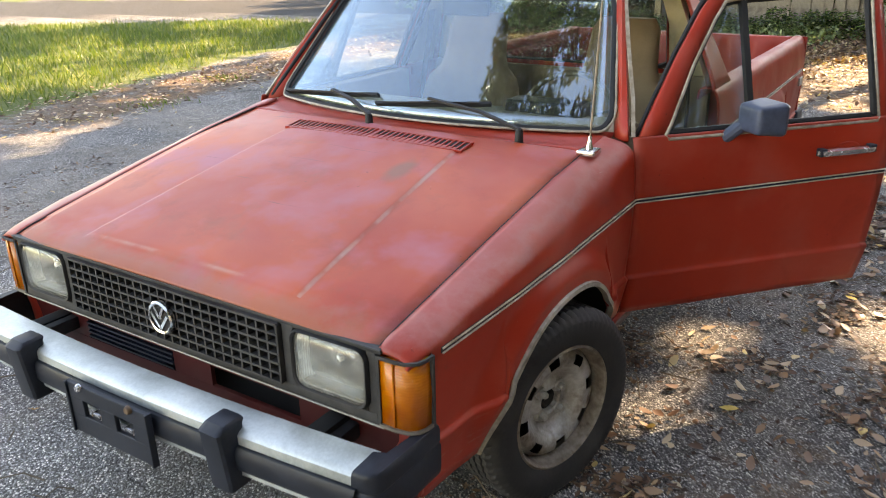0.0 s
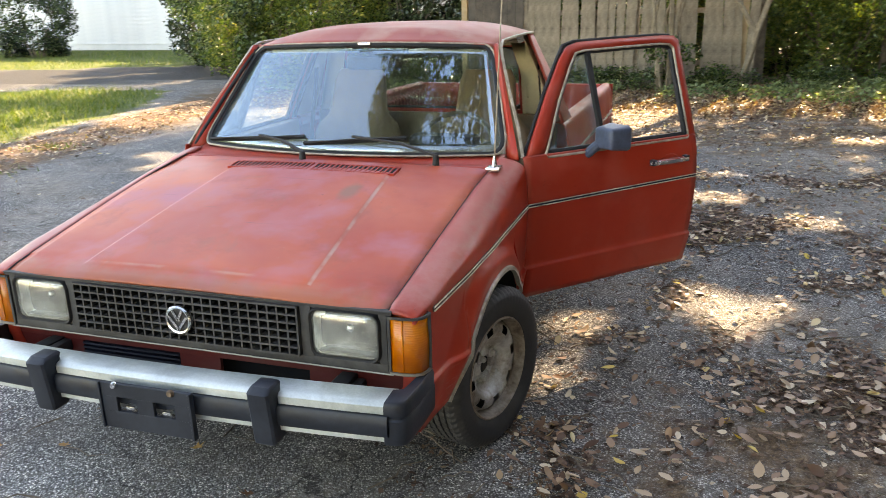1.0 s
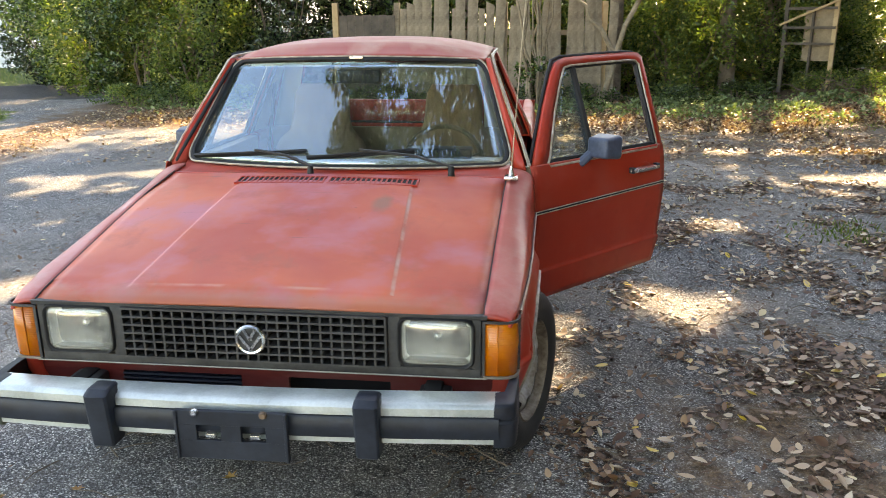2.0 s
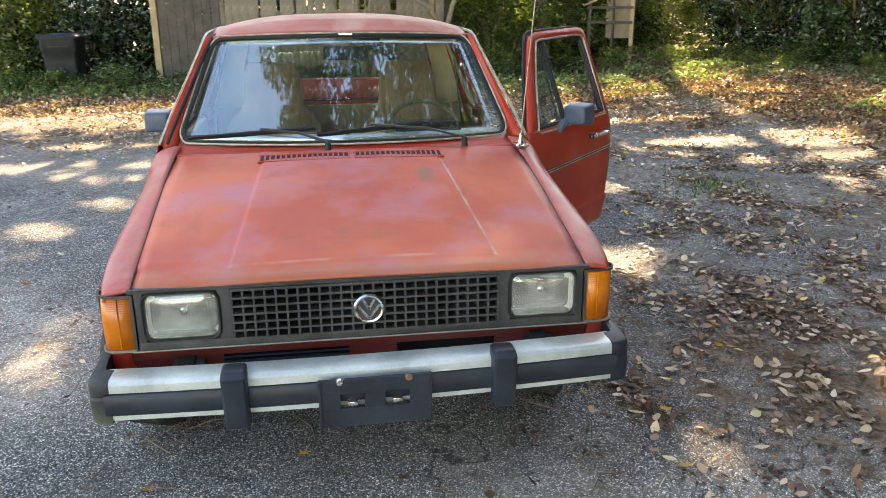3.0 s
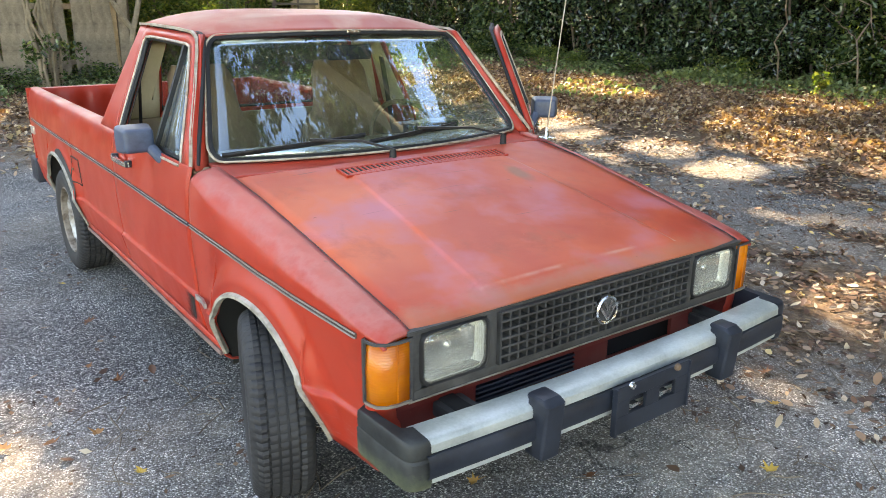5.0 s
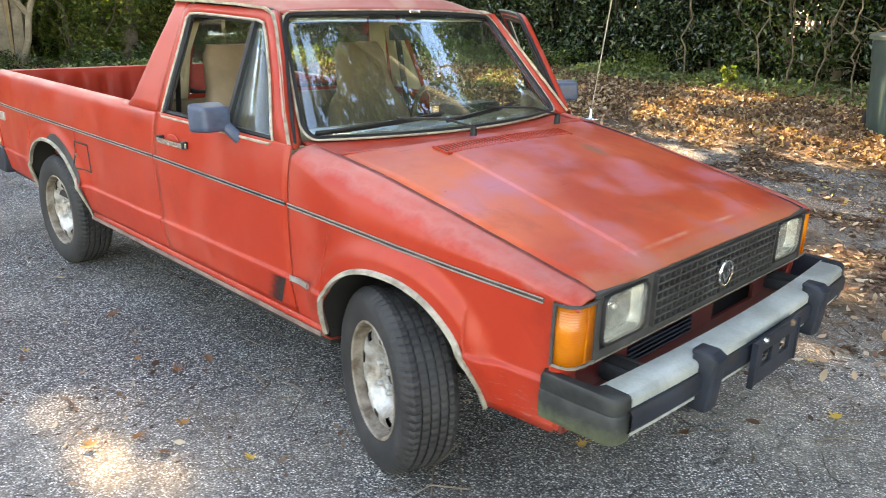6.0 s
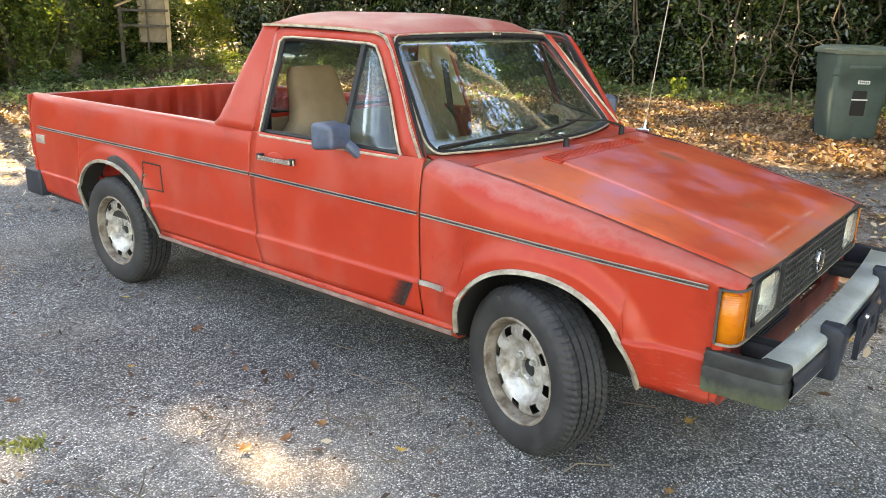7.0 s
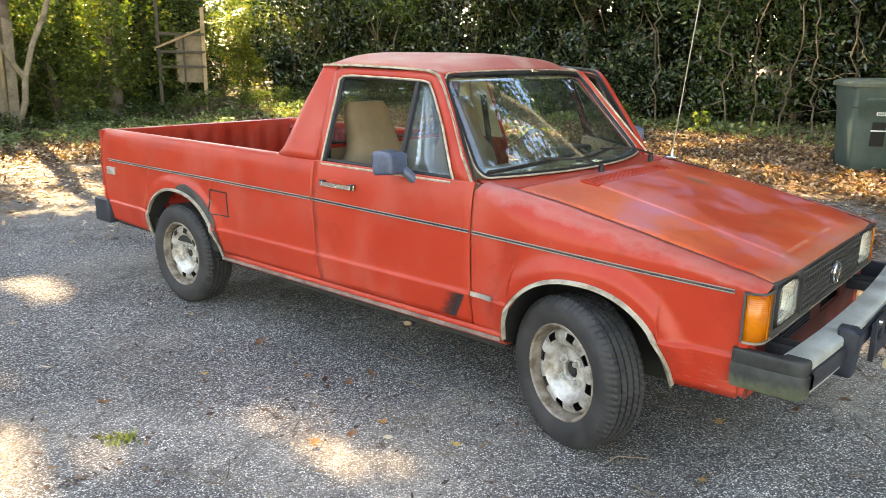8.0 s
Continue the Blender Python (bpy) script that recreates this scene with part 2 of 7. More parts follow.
CREAM_EDGE = worn("yellowed_bright_edge", (0.34, 0.29, 0.22), (0.66, 0.60, 0.50), (0.35, 0.55), 22, metal=0.2)
DULL_TRIM = worn("tarnished_trim", (0.19, 0.165, 0.14), (0.30, 0.275, 0.245), (0.35, 0.55), 25, metal=0.5)
MASK = worn("chalked_grille_plastic", (0.020, 0.020, 0.021), (0.064, 0.063, 0.062), (0.5, 0.75), 8, spec=0.35)
OLD_STRIP = worn("baked_moulding_plastic", (0.012, 0.010, 0.010), (0.095, 0.060, 0.050), (0.5, 0.75), 11)
SILL_STRIP = worn("dull_pink_grey_sill", (0.11, 0.058, 0.050), (0.26, 0.175, 0.155), (0.5, 0.75), 9)
DARK_FRAME = worn("dull_dark_frame_paint", (0.020, 0.016, 0.019), (0.050, 0.036, 0.042), (0.45, 0.65), 9)
ARCH_TRIM = worn("oxidised_arch_trim", (0.17, 0.145, 0.11), (0.44, 0.41, 0.35), (0.45, 0.68), 14, metal=0.25)
RUSTY_LIP = worn("rusty_rim_lip", (0.085, 0.055, 0.035), (0.30, 0.26, 0.22), (0.6, 0.85), 16, metal=0.15)


def smear_material():
    """A black scuff on the lower door, thick along its front edge and thinning out rearwards."""
    m, nt, bsdf, out = material("black_scuff")
    vec = coords(nt, "UV")
    xyz = nt.nodes.new("ShaderNodeSeparateXYZ")
    nt.links.new(vec, xyz.inputs[0])
    streak = node(nt, "ShaderNodeTexNoise", Scale=7.0, Detail=5.0)
    squash = nt.nodes.new("ShaderNodeMapping")
    squash.inputs["Scale"].default_value = (0.4, 3.0, 1.0)
    nt.links.new(vec, squash.inputs["Vector"])
    nt.links.new(squash.outputs[0], streak.inputs["Vector"])
    f = math_node(nt, "SUBTRACT", math_node(nt, "ADD", xyz.outputs[0], 0.22), math_node(nt, "MULTIPLY", streak.outputs["Fac"], 0.50))
    fac = ramp(nt, f, [(0.0, grey(0.92)), (0.25, grey(0.7)), (0.62, grey(0.0))])
    bsdf.inputs["Base Color"].default_value = (0.014, 0.012, 0.012, 1)
    bsdf.inputs["Roughness"].default_value = 0.7
    clear = nt.nodes.new("ShaderNodeBsdfTransparent")
    ms = nt.nodes.new("ShaderNodeMixShader")
    nt.links.new(fac, ms.inputs[0])
    nt.links.new(clear.outputs[0], ms.inputs[1])
    nt.links.new(bsdf.outputs[0], ms.inputs[2])
    nt.links.new(ms.outputs[0], out.inputs["Surface"])
    return m


def cap_material():
    """Dark plastic with pale green algae that grows from the lower edge."""
    m, nt, bsdf, _ = material("algae_stained_plastic")
    vec = coords(nt)
    xyz = nt.nodes.new("ShaderNodeSeparateXYZ")
    nt.links.new(vec, xyz.inputs[0])
    col = ramp(nt, noise_tex(nt, vec, 9, 5, 0.65), [(0.35, (0.010, 0.011, 0.012)), (0.65, (0.034, 0.037, 0.036))])
    low = math_node(nt, "ADD", math_node(nt, "MULTIPLY", math_node(nt, "SUBTRACT", 0.475, xyz.outputs[2]), 7.0), noise_tex(nt, vec, 13, 5, 0.7, 0.4))
    col = mix(nt, ramp(nt, low, [(0.50, grey(0)), (1.0, grey(0.62))]), col, (0.145, 0.165, 0.085))
    nt.links.new(col, bsdf.inputs["Base Color"])
    bsdf.inputs["Roughness"].default_value = 0.58
    bsdf.inputs["Specular IOR Level"].default_value = 0.35
    bump(nt, bsdf, noise_tex(nt, vec, 90, 3), 0.15, 0.002)
    return m


BARE, CAP = smear_material(), cap_material()
# reflections tinted blue and strengthened, standing in for a bluer, brighter sky
WS_GLASS = glass("windscreen_glass", (0.90, 0.935, 0.88), 0.010, mirror_gain=3.6, sheen=(0.66, 0.84, 1.0))
SIDE_GLASS = glass("side_glass", (0.84, 0.88, 0.84), 0.020, mirror_gain=1.5, sheen=(0.72, 0.88, 1.0))


def amber_lens():
    m, nt, bsdf, _ = material("amber_lens")
    vec = coords(nt)
    w = nt.nodes.new("ShaderNodeTexWave")
    w.bands_direction = "Z"
    w.inputs["Scale"].default_value = 45
    nt.links.new(vec, w.inputs["Vector"])
    bsdf.inputs["Base Color"].default_value = (0.75, 0.20, 0.012, 1)
    nt.links.new(ramp(nt, noise_tex(nt, vec, 9, 3), [(0.3, (0.40, 0.088, 0.003)), (0.7, (0.66, 0.19, 0.008))]), bsdf.inputs["Base Color"])
    bsdf.inputs["Roughness"].default_value = 0.26
    bsdf.inputs["Subsurface Weight"].default_value = 0.25
    bsdf.inputs["Subsurface Radius"].default_value = (0.02, 0.008, 0.002)
    bsdf.inputs["Coat Weight"].default_value = 0.2
    bump(nt, bsdf, w.outputs["Fac"], 0.18, 0.002)
    return m


AMBER, LENS = amber_lens(), glass("headlamp_glass", (0.97, 0.98, 0.95), 0.12, (0.90, 0.90, 0.82), mirror_gain=1.4, flutes=40.0)
LAMP_BOWL = worn("silvered_lamp_bowl", (0.74, 0.74, 0.66), (0.93, 0.93, 0.88), (0.16, 0.30), 10, metal=0.40, bump_by=0)


# ---- mesh helpers ----
def part(name, bm, mat, parent=None, label="", smooth=True, angle=35, face=None):
    """Links a bmesh as one mesh object under a thing or a part."""
    me = bpy.data.meshes.new(name)
    bmesh.ops.recalc_face_normals(bm, faces=bm.faces[:])
    if face is not None and sum(f.normal.dot(Vector(face)) * f.calc_area() for f in bm.faces) < 0:
        bmesh.ops.reverse_faces(bm, faces=bm.faces[:])
    bm.to_mesh(me)
    bm.free()
    for m in mat if isinstance(mat, (list, tuple)) else (mat,):
        me.materials.append(m)
    if smooth:
        me.shade_smooth()
        me.set_sharp_from_angle(angle=radians(angle))
    ob = new(name, me)
    ob.parent = parent
    if label:
        tagged(ob, label)
    return ob


def thick(ob, t, offset=-1.0):
    s = ob.modifiers.new("thickness", "SOLIDIFY")
    s.thickness, s.offset = t, offset
    return ob


def empty(name, m=None):
    ob = new(name)
    if m is not None:
        ob.matrix_world = m
    return ob


def box(bm, x0, x1, y0, y1, z0, z1, bevel=0.0, seg=2, m=None):
    """A box, its edges rounded, added to bm."""
    b = bmesh.new()
    bmesh.ops.create_cube(b, size=1, matrix=Matrix.LocRotScale(((x0 + x1) / 2, (y0 + y1) / 2, (z0 + z1) / 2), None, (abs(x1 - x0), abs(y1 - y0), abs(z1 - z0))))
    if bevel:
        bmesh.ops.bevel(b, geom=b.edges[:], offset=bevel, segments=seg, affect="EDGES", profile=0.6)
    if m is not None:
        bmesh.ops.transform(b, matrix=m, verts=b.verts[:])
    join(bm, b)
    return bm


def join(bm, b):
    me = bpy.data.meshes.new("join")
    b.to_mesh(me)
    b.free()
    bm.from_mesh(me)
    bpy.data.meshes.remove(me)


def grid(rows, bm=None, close_u=False, close_v=False):
    """A skin over rows of points."""
    bm = bm or bmesh.new()
    vs = [[bm.verts.new(p) for p in r] for r in rows]
    n, k = len(vs), len(vs[0])
    for i in range(n if close_u else n - 1):
        for j in range(k if close_v else k - 1):
            q = (vs[i][j], vs[(i + 1) % n][j], vs[(i + 1) % n][(j + 1) % k], vs[i][(j + 1) % k])
            if len({tuple(v.co) for v in q}) > 2:
                try:
                    bm.faces.new(q)
                except ValueError:
                    pass
    return bm


def sweep(points, profile, bm=None, closed=False, up=(0, 0, 1), caps=True):
    """A profile of (side, up) pairs carried along a line of points."""
    bm = bm or bmesh.new()
    pts = [Vector(p) for p in points]
    n = len(pts)
    rings = []
    for i, p in enumerate(pts):
        a = pts[(i - 1) % n] if closed or i > 0 else p
        b = pts[(i + 1) % n] if closed or i < n - 1 else p
        d = (b - a).normalized()
        side = d.cross(Vector(up))
        if side.length < 1e-4:
            side = d.cross(Vector((1, 0, 0)))
        side.normalize()
        u = side.cross(d)
        rings.append([bm.verts.new(p + side * s + u * t) for s, t in profile])
    k = len(profile)
    for i in range(n if closed else n - 1):
        for j in range(k):
            bm.faces.new((rings[i][j], rings[(i + 1) % n][j], rings[(i + 1) % n][(j + 1) % k], rings[i][(j + 1) % k]))
    if caps and not closed:
        bm.faces.new(rings[0]), bm.faces.new(rings[-1])
    return bm


def ring_profile(r, n=8, flat=1.0):
    return [(r * math.cos(2 * math.pi * i / n), r * flat * math.sin(2 * math.pi * i / n)) for i in range(n)]


def lathe(profile, n=48, axis="X", bm=None, skip=None):
    """Turns (radius, along) pairs round an axis; skip(i, j) leaves faces out."""
    bm = bm or bmesh.new()
    rings = []
    for i in range(n):
        a = 2 * math.pi * i / n
        ring = []
        for r, x in profile:
            c, s = r * math.cos(a), r * math.sin(a)
            ring.append(bm.verts.new((x, c, s) if axis == "X" else (c, s, x) if axis == "Z" else (c, x, s)))
        rings.append(ring)
    for i in range(n):
        for j in range(len(profile) - 1):
            if skip and skip(i, j):
                continue
            bm.faces.new((rings[i][j], rings[(i + 1) % n][j], rings[(i + 1) % n][j + 1], rings[i][j + 1]))
    return bm


def smoothstep(t):
    t = min(1.0, max(0.0, t))
    return t * t * (3 - 2 * t)


def lerp(a, b, t):
    return a + (b - a) * t


def interp(v, xs, ys):
    return float(np.interp(v, xs, ys))


# ---- the pickup truck: front axle at y = 0, nose towards -y, its right side at -x ----
ARCHES = ((-0.062, 0.352, 0.30, 0.355), (2.59, 0.368, 0.33, 0.350))
TRIM_Z = 0.768


def arch_radius(y, z, k):
    yc, w, z0, h = ARCHES[k]
    return (abs((y - yc) / w) ** 2.2 + abs(max(0.0, z - z0) / h) ** 2.2) ** (1 / 2.2)


def arch_z(y, k):
    yc, w, z0, h = ARCHES[k]
    t = abs((y - yc) / w)
    return z0 + h * (1 - t ** 2.2) ** (1 / 2.2) if t < 1 else 0.0


def half_width(y, z):
    """Half the body's width at a height: plan taper, tumble, the low crease and the wheel flares."""
    w = interp(y, [-0.72, -0.62, -0.3, 0.0, 0.5, 2.5, 3.2, 3.5], [0.735, 0.757, 0.780, 0.790, 0.802, 0.805, 0.802, 0.792])
    w += interp(z, [0.33, 0.42, 0.498, 0.505, 0.511, 0.517, 0.60, 0.70, 0.80, 0.90, 0.97], [-0.040, -0.020, -0.003, -0.001, -0.006, -0.012, -0.006, -0.001, 0.0, -0.008, -0.026])
    for k in (0, 1):
        r = arch_radius(y, z, k)
        if r < 1.32:
            w += (0.030 if k == 0 else 0.022) * smoothstep((1.30 - r) / 0.20) * smoothstep((z - 0.30) / 0.24)
    return w


def hood_z(y):
    return interp(y, [-0.71, -0.695, -0.66, -0.2, 0.1, 0.30, 0.46], [0.742, 0.754, 0.766, 0.862, 0.920, 0.948, 0.966])


def seam_x(y):
    return interp(y, [-0.7, 0.35], [0.662, 0.686])


def arch_columns(y0, y1, k):
    """Columns along the flank, close together where the wheel arch is steep."""
    yc, w, _, _ = ARCHES[k]
    ys = [yc + w * math.sin(math.pi / 2 * t) for t in np.linspace(-1, 1, 41)]
    ys = [y for y in ys if y0 < y < y1]
    lo, hi = min(ys), max(ys)
    return list(np.linspace(y0, lo, 12)[:-1]) + ys + list(np.linspace(hi, y1, 14)[1:])


def edge_shift(y, z):
    """The curve of the door's rear edge, which the bed side follows."""
    return 0.05 * min(0.0, z - 0.77) * smoothstep((y - 1.30) / 0.10) * smoothstep((1.56 - y) / 0.14)


def flank(name, ys, z_low, z_high, s, k, top=None, rows=26):
    """One side panel; top adds the rounded shoulder above z_high."""
    out = []
    for y in ys:
        lo = max(z_low(y), arch_z(y, k) if k is not None else 0.0)
        hi = z_high(y)
        zs = [lerp(lo, hi, t) for t in np.linspace(0, 1, rows)]
        if lo < 0.49:
            k_low = rows // 4
            zs = list(np.linspace(lo, 0.497, k_low)) + [0.503, 0.5065, 0.511, 0.5155, 0.520] + list(np.linspace(0.535, hi, rows - k_low - 5))
        elif lo < 0.535:
            zs = list(np.linspace(lo, hi, rows))
        col = [(s * half_width(y, z), y + edge_shift(y, z), z) for z in zs]
        if top:
            col += [(s * x, y, z) for x, z in top(y)]
        out.append(col)
    return grid(out)


def fender_top(y):
    zt, xs = hood_z(y), seam_x(y)
    zs = fender_shoulder(y)
    x1 = half_width(y, zs)
    return [(xs + (x1 - xs) * math.cos(a), zs + (zt - 0.003 - zs) * math.sin(a)) for a in np.linspace(0.15, math.pi / 2, 9)]


def fender_shoulder(y):
    return hood_z(y) - max(0.030, (hood_z(y) - TRIM_Z) * 0.85 * (1 - 0.70 * smoothstep((y - 0.08) / 0.36)))


def fender(truck, s):
    ys = [-0.697, -0.685, -0.67, -0.65, -0.634, -0.6335] + arch_columns(-0.633, 0.443, 0)
    bm = flank("fender", ys, lambda y: fender_shoulder(y) - 0.004 if y < -0.6333 else 0.352, fender_shoulder, s, 0, fender_top)
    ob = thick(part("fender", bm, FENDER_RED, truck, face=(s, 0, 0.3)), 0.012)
    return ob


def belt_z(y):
    """Height of the belt moulding, which drops towards the nose."""
    return interp(y, [-0.60, 0.47, 1.40, 3.4], [0.730, 0.771, 0.782, 0.782])


def moulding(truck, s, y0, y1, parent=None, worn_off=False, off=(0, 0, 0)):
    """The belt moulding: a black strip with a bright edge above and below."""
    prof = [(-0.003, -0.0068), (0.005, -0.0060), (0.007, 0.0), (0.005, 0.0060), (-0.003, 0.0068)]
    line = [(s * (half_width(y, belt_z(y)) + 0.001) - off[0], y - off[1], belt_z(y) - off[2]) for y in np.linspace(y0, y1, 24)]
    strip = part("belt_moulding", sweep(line, [(a * s * -1, b) for a, b in prof]), BLACK_PLASTIC if parent else OLD_STRIP, parent or truck, "black belt moulding with bright edges")
    for dz in (-0.0056, 0.0056):
        l2 = [(x + s * 0.0045, y, z + dz) for x, y, z in line]
        part("bright_edge", sweep(l2, ring_profile(0.0022, 6)), CREAM_EDGE if s > 0 else DULL_TRIM, strip if parent is None else parent)
    return strip


def arch_trim(truck, s, k, label):
    yc, w, z0, h = ARCHES[k]
    pts = []
    for t in np.linspace(-1, 1, 45):
        y = yc + w * math.sin(math.pi / 2 * t)
        z = max(arch_z(y, k), 0.345)
        pts.append((s * (half_width(y, z) + 0.002), y, z))
    prof = [(-0.010, -0.005), (-0.010, 0.006), (0.0, 0.011), (0.007, 0.008), (0.007, -0.005)]
    part("wheel_arch_trim", sweep(pts, [(a, b) for a, b in prof]), ARCH_TRIM, truck, label)
    # the dark liner behind the opening
    rows = []
    for t in np.linspace(-1, 1, 31):
        y = yc + (w + 0.012) * math.sin(math.pi / 2 * t)
        yy = yc + w * 0.999 * math.sin(math.pi / 2 * t)
        z = max(arch_z(yy, k) + 0.012, 0.33)
        rows.append([(s * x, y, z) for x in (half_width(yy, z) - 0.016, 0.70, 0.60, 0.50)])
    liner = grid(rows)
    part("wheel_arch_liner", liner, DARK, truck)
    bm = bmesh.new()
    box(bm, s * 0.49, s * 0.50, yc - w, yc + w, 0.25, 0.70)
    part("inner_wing", bm, DARK, truck)


def nose(truck):
    # bonnet: crowned skin with a raised middle panel and a rolled front lip
    rows = []
    ys = [-0.708, -0.704, -0.695, -0.68, -0.665, -0.655, -0.645, -0.635] + list(np.linspace(-0.61, 0.235, 40)) + [0.25, 0.258, 0.262]
    us = list(np.linspace(-1, -0.62, 8)) + [-0.598, -0.590, -0.582, -0.574, -0.566] + list(np.linspace(-0.54, 0.54, 21)) + [0.566, 0.574, 0.582, 0.590, 0.598] + list(np.linspace(0.62, 1, 8))
    for y in ys:
        row = []
        # the raised panel narrows towards the windscreen
        uc = (0.3475 - 0.075 * y) / seam_x(y)
        for k in us:
            u = k * uc / 0.582 if abs(k) < 0.582 else math.copysign(uc + (abs(k) - 0.582) * (1 - uc) / 0.418, k)
            x = u * (seam_x(y) - 0.0025)
            yy = y + (0.05 * u * u if y > 0.2 else 0.05 * u * u * smoothstep((y - 0.0) / 0.2) if y > 0 else 0.0) + (0.012 * u * u if y < -0.6 else 0.0)
            z = hood_z(y) + 0.016 * (1 - u * u)
            z += 0.0055 * smoothstep((0.592 - abs(k)) / 0.022) * smoothstep((y + 0.655) / 0.03) * smoothstep((0.235 - y) / 0.12)
            z -= 0.010 * smoothstep((abs(u) - 0.96) / 0.04) * 0.3
            row.append((x, yy, z))
        rows.append(row)
    hood = thick(part("bonnet", grid(rows), HOOD_RED, truck, "sun-bleached red bonnet with lilac chalky patches", face=(0, 0, 1)), 0.012)
    dm = bmesh.new()
    box(dm, -0.66, 0.66, -0.66, 0.30, 0.60, 0.70)
    part("engine_bay", dm, DARK, truck)
    for s in (1, -1):
        line = [(s * (seam_x(y) - 0.0005), y, hood_z(y) - 0.0045) for y in np.linspace(-0.69, 0.33, 20)]
        part("seam", sweep(line, ring_profile(0.0026, 6)), RUBBER, truck)
    # air vents: two slotted panels near the bonnet's rear edge
    for x0, x1 in ((-0.352, -0.012), (0.012, 0.352)):
        z0 = hood_z(0.175) + 0.0196
        bm = bmesh.new()
        box(bm, x0, x1, 0.142, 0.208, z0 - 0.012, z0 - 0.0025)
        tilt = Matrix.Translation(((x0 + x1) / 2, 0.175, z0)) @ Matrix.Rotation(radians(8.5), 4, "X") @ Matrix.Rotation(0.0124 if x0 > 0 else -0.0124, 4, "Y") @ Matrix.Translation((-(x0 + x1) / 2, -0.175, -z0))
        bmesh.ops.transform(bm, matrix=tilt, verts=bm.verts[:])
        vent = part("air_vent", bm, DARK, truck, "dark slotted air vent")
        n = 17
        for i in range(n + 1):
            x = lerp(x0, x1, i / n)
            b = bmesh.new()
            box(b, x - 0.0030, x + 0.0030, 0.140, 0.210, z0 - 0.006, z0 + 0.001)
            bmesh.ops.transform(b, matrix=tilt, verts=b.verts[:])
            part("slat", b, RED, vent, smooth=False)
        for ya, yb in ((0.136, 0.143), (0.207, 0.214)):
            b = bmesh.new()
            box(b, x0 - 0.005, x1 + 0.005, ya, yb, z0 - 0.006, z0 + 0.0015)
            bmesh.ops.transform(b, matrix=tilt, verts=b.verts[:])
            part("vent_frame", b, RED, vent, smooth=False)
    # scuttle between bonnet and windscreen
    rows = []
    for u in np.linspace(-1, 1, 31):
        x = u * 0.70
        y1 = 0.50 - 0.15 * (1 - u * u)
        y0 = min(0.270 + 0.05 * u * u, y1 - 0.03)
        rows.append([(x, lerp(y0, y1, t), lerp(hood_z(0.27) + 0.008 * (1 - u * u), 0.966, t) - 0.010 * math.sin(math.pi * t)) for t in (0, 0.25, 0.5, 0.75, 1)])
    thick(part("scuttle", grid(rows), RED, truck, face=(0, 0, 1)), 0.01)
    # grille surround with lamps
    bm = bmesh.new()
    box(bm, -0.718, 0.718, -0.698, -0.655, 0.560, 0.570, 0.003)
    box(bm, -0.655, 0.655, -0.700, -0.655, 0.562, 0.590, 0.005)
    box(bm, -0.672, 0.672, -0.700, -0.650, 0.737, 0.751, 0.004)
    for s in (1, -1):
        box(bm, s * 0.392, s * 0.428, -0.700, -0.645, 0.585, 0.742, 0.004)
        box(bm, s * 0.630, s * 0.655, -0.698, -0.645, 0.585, 0.742, 0.004)
        box(bm, s * 0.392, s * 0.655, -0.690, -0.645, 0.588, 0.606, 0.003)
        box(bm, s * 0.392, s * 0.655, -0.690, -0.645, 0.726, 0.742, 0.003)
    surround = part("grille_surround", bm, MASK, truck, "chalky dark grey plastic surround")
    bm = bmesh.new()
    box(bm, -0.735, 0.735, -0.650, -0.640, 0.575, 0.745)
    part("back_panel", bm, DARK, surround)
    for z, y in ((0.563, -0.702), (0.748, -0.700)):
        line = [(x, y, z) for x in np.linspace(-0.672, 0.672, 12)]
        part("bright_edge", sweep(line, ring_profile(0.0024, 6)), DULL_TRIM if z < 0.6 else MASK, surround)
    grille = empty("grille")
    grille.parent = truck
    vert, hor = bmesh.new(), bmesh.new()
    box(vert, -0.0030, 0.0030, -0.712, -0.668, 0.590, 0.738)
    box(hor, -0.388, 0.388, -0.7135, -0.670, -0.0030, 0.0030)
    v = part("slat", vert, MASK, grille, smooth=False)
    v.location.x = -0.388
    for i in range(1, 26):
        o = new("slat", v.data)
        o.parent, o.location.x = grille, lerp(-0.388, 0.388, i / 25)
    h = part("slat", hor, MASK, grille, smooth=False)
    h.location.z = 0.590
    for i in range(1, 7):
        o = new("slat", h.data)
        o.parent, o.location.z = grille, lerp(0.590, 0.738, i / 6)
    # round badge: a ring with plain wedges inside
    bm = lathe([(0.0, -0.004), (0.038, -0.004), (0.038, 0.004), (0.0, 0.004)], 32, "Y")
    badge = part("badge", bm, MASK, truck, "round chrome badge")
    badge.location = (0.0, -0.719, 0.663)
    bm = lathe([(0.036, -0.009), (0.041, -0.011), (0.045, -0.007), (0.045, 0.004), (0.036, 0.004)], 36, "Y")
    part("badge_ring", bm, CHROME, badge)
    for (xa, za), (xb, zb) in (((-0.017, 0.031), (0.0, 0.000)), ((0.017, 0.031), (0.0, 0.000)), ((-0.031, 0.012), (0.0, -0.030)), ((0.031, 0.012), (0.0, -0.030))):
        part("badge_bar", sweep([(xa, -0.006, za), (xb, -0.006, zb)], [(-0.004, -0.004), (0.004, -0.004), (0.004, 0.004), (-0.004, 0.004)], up=(0, 1, 0)), CHROME, badge, smooth=False)
    for s in (1, -1):
        headlamp(truck, s)
        indicator(truck, s)
    valance(truck)


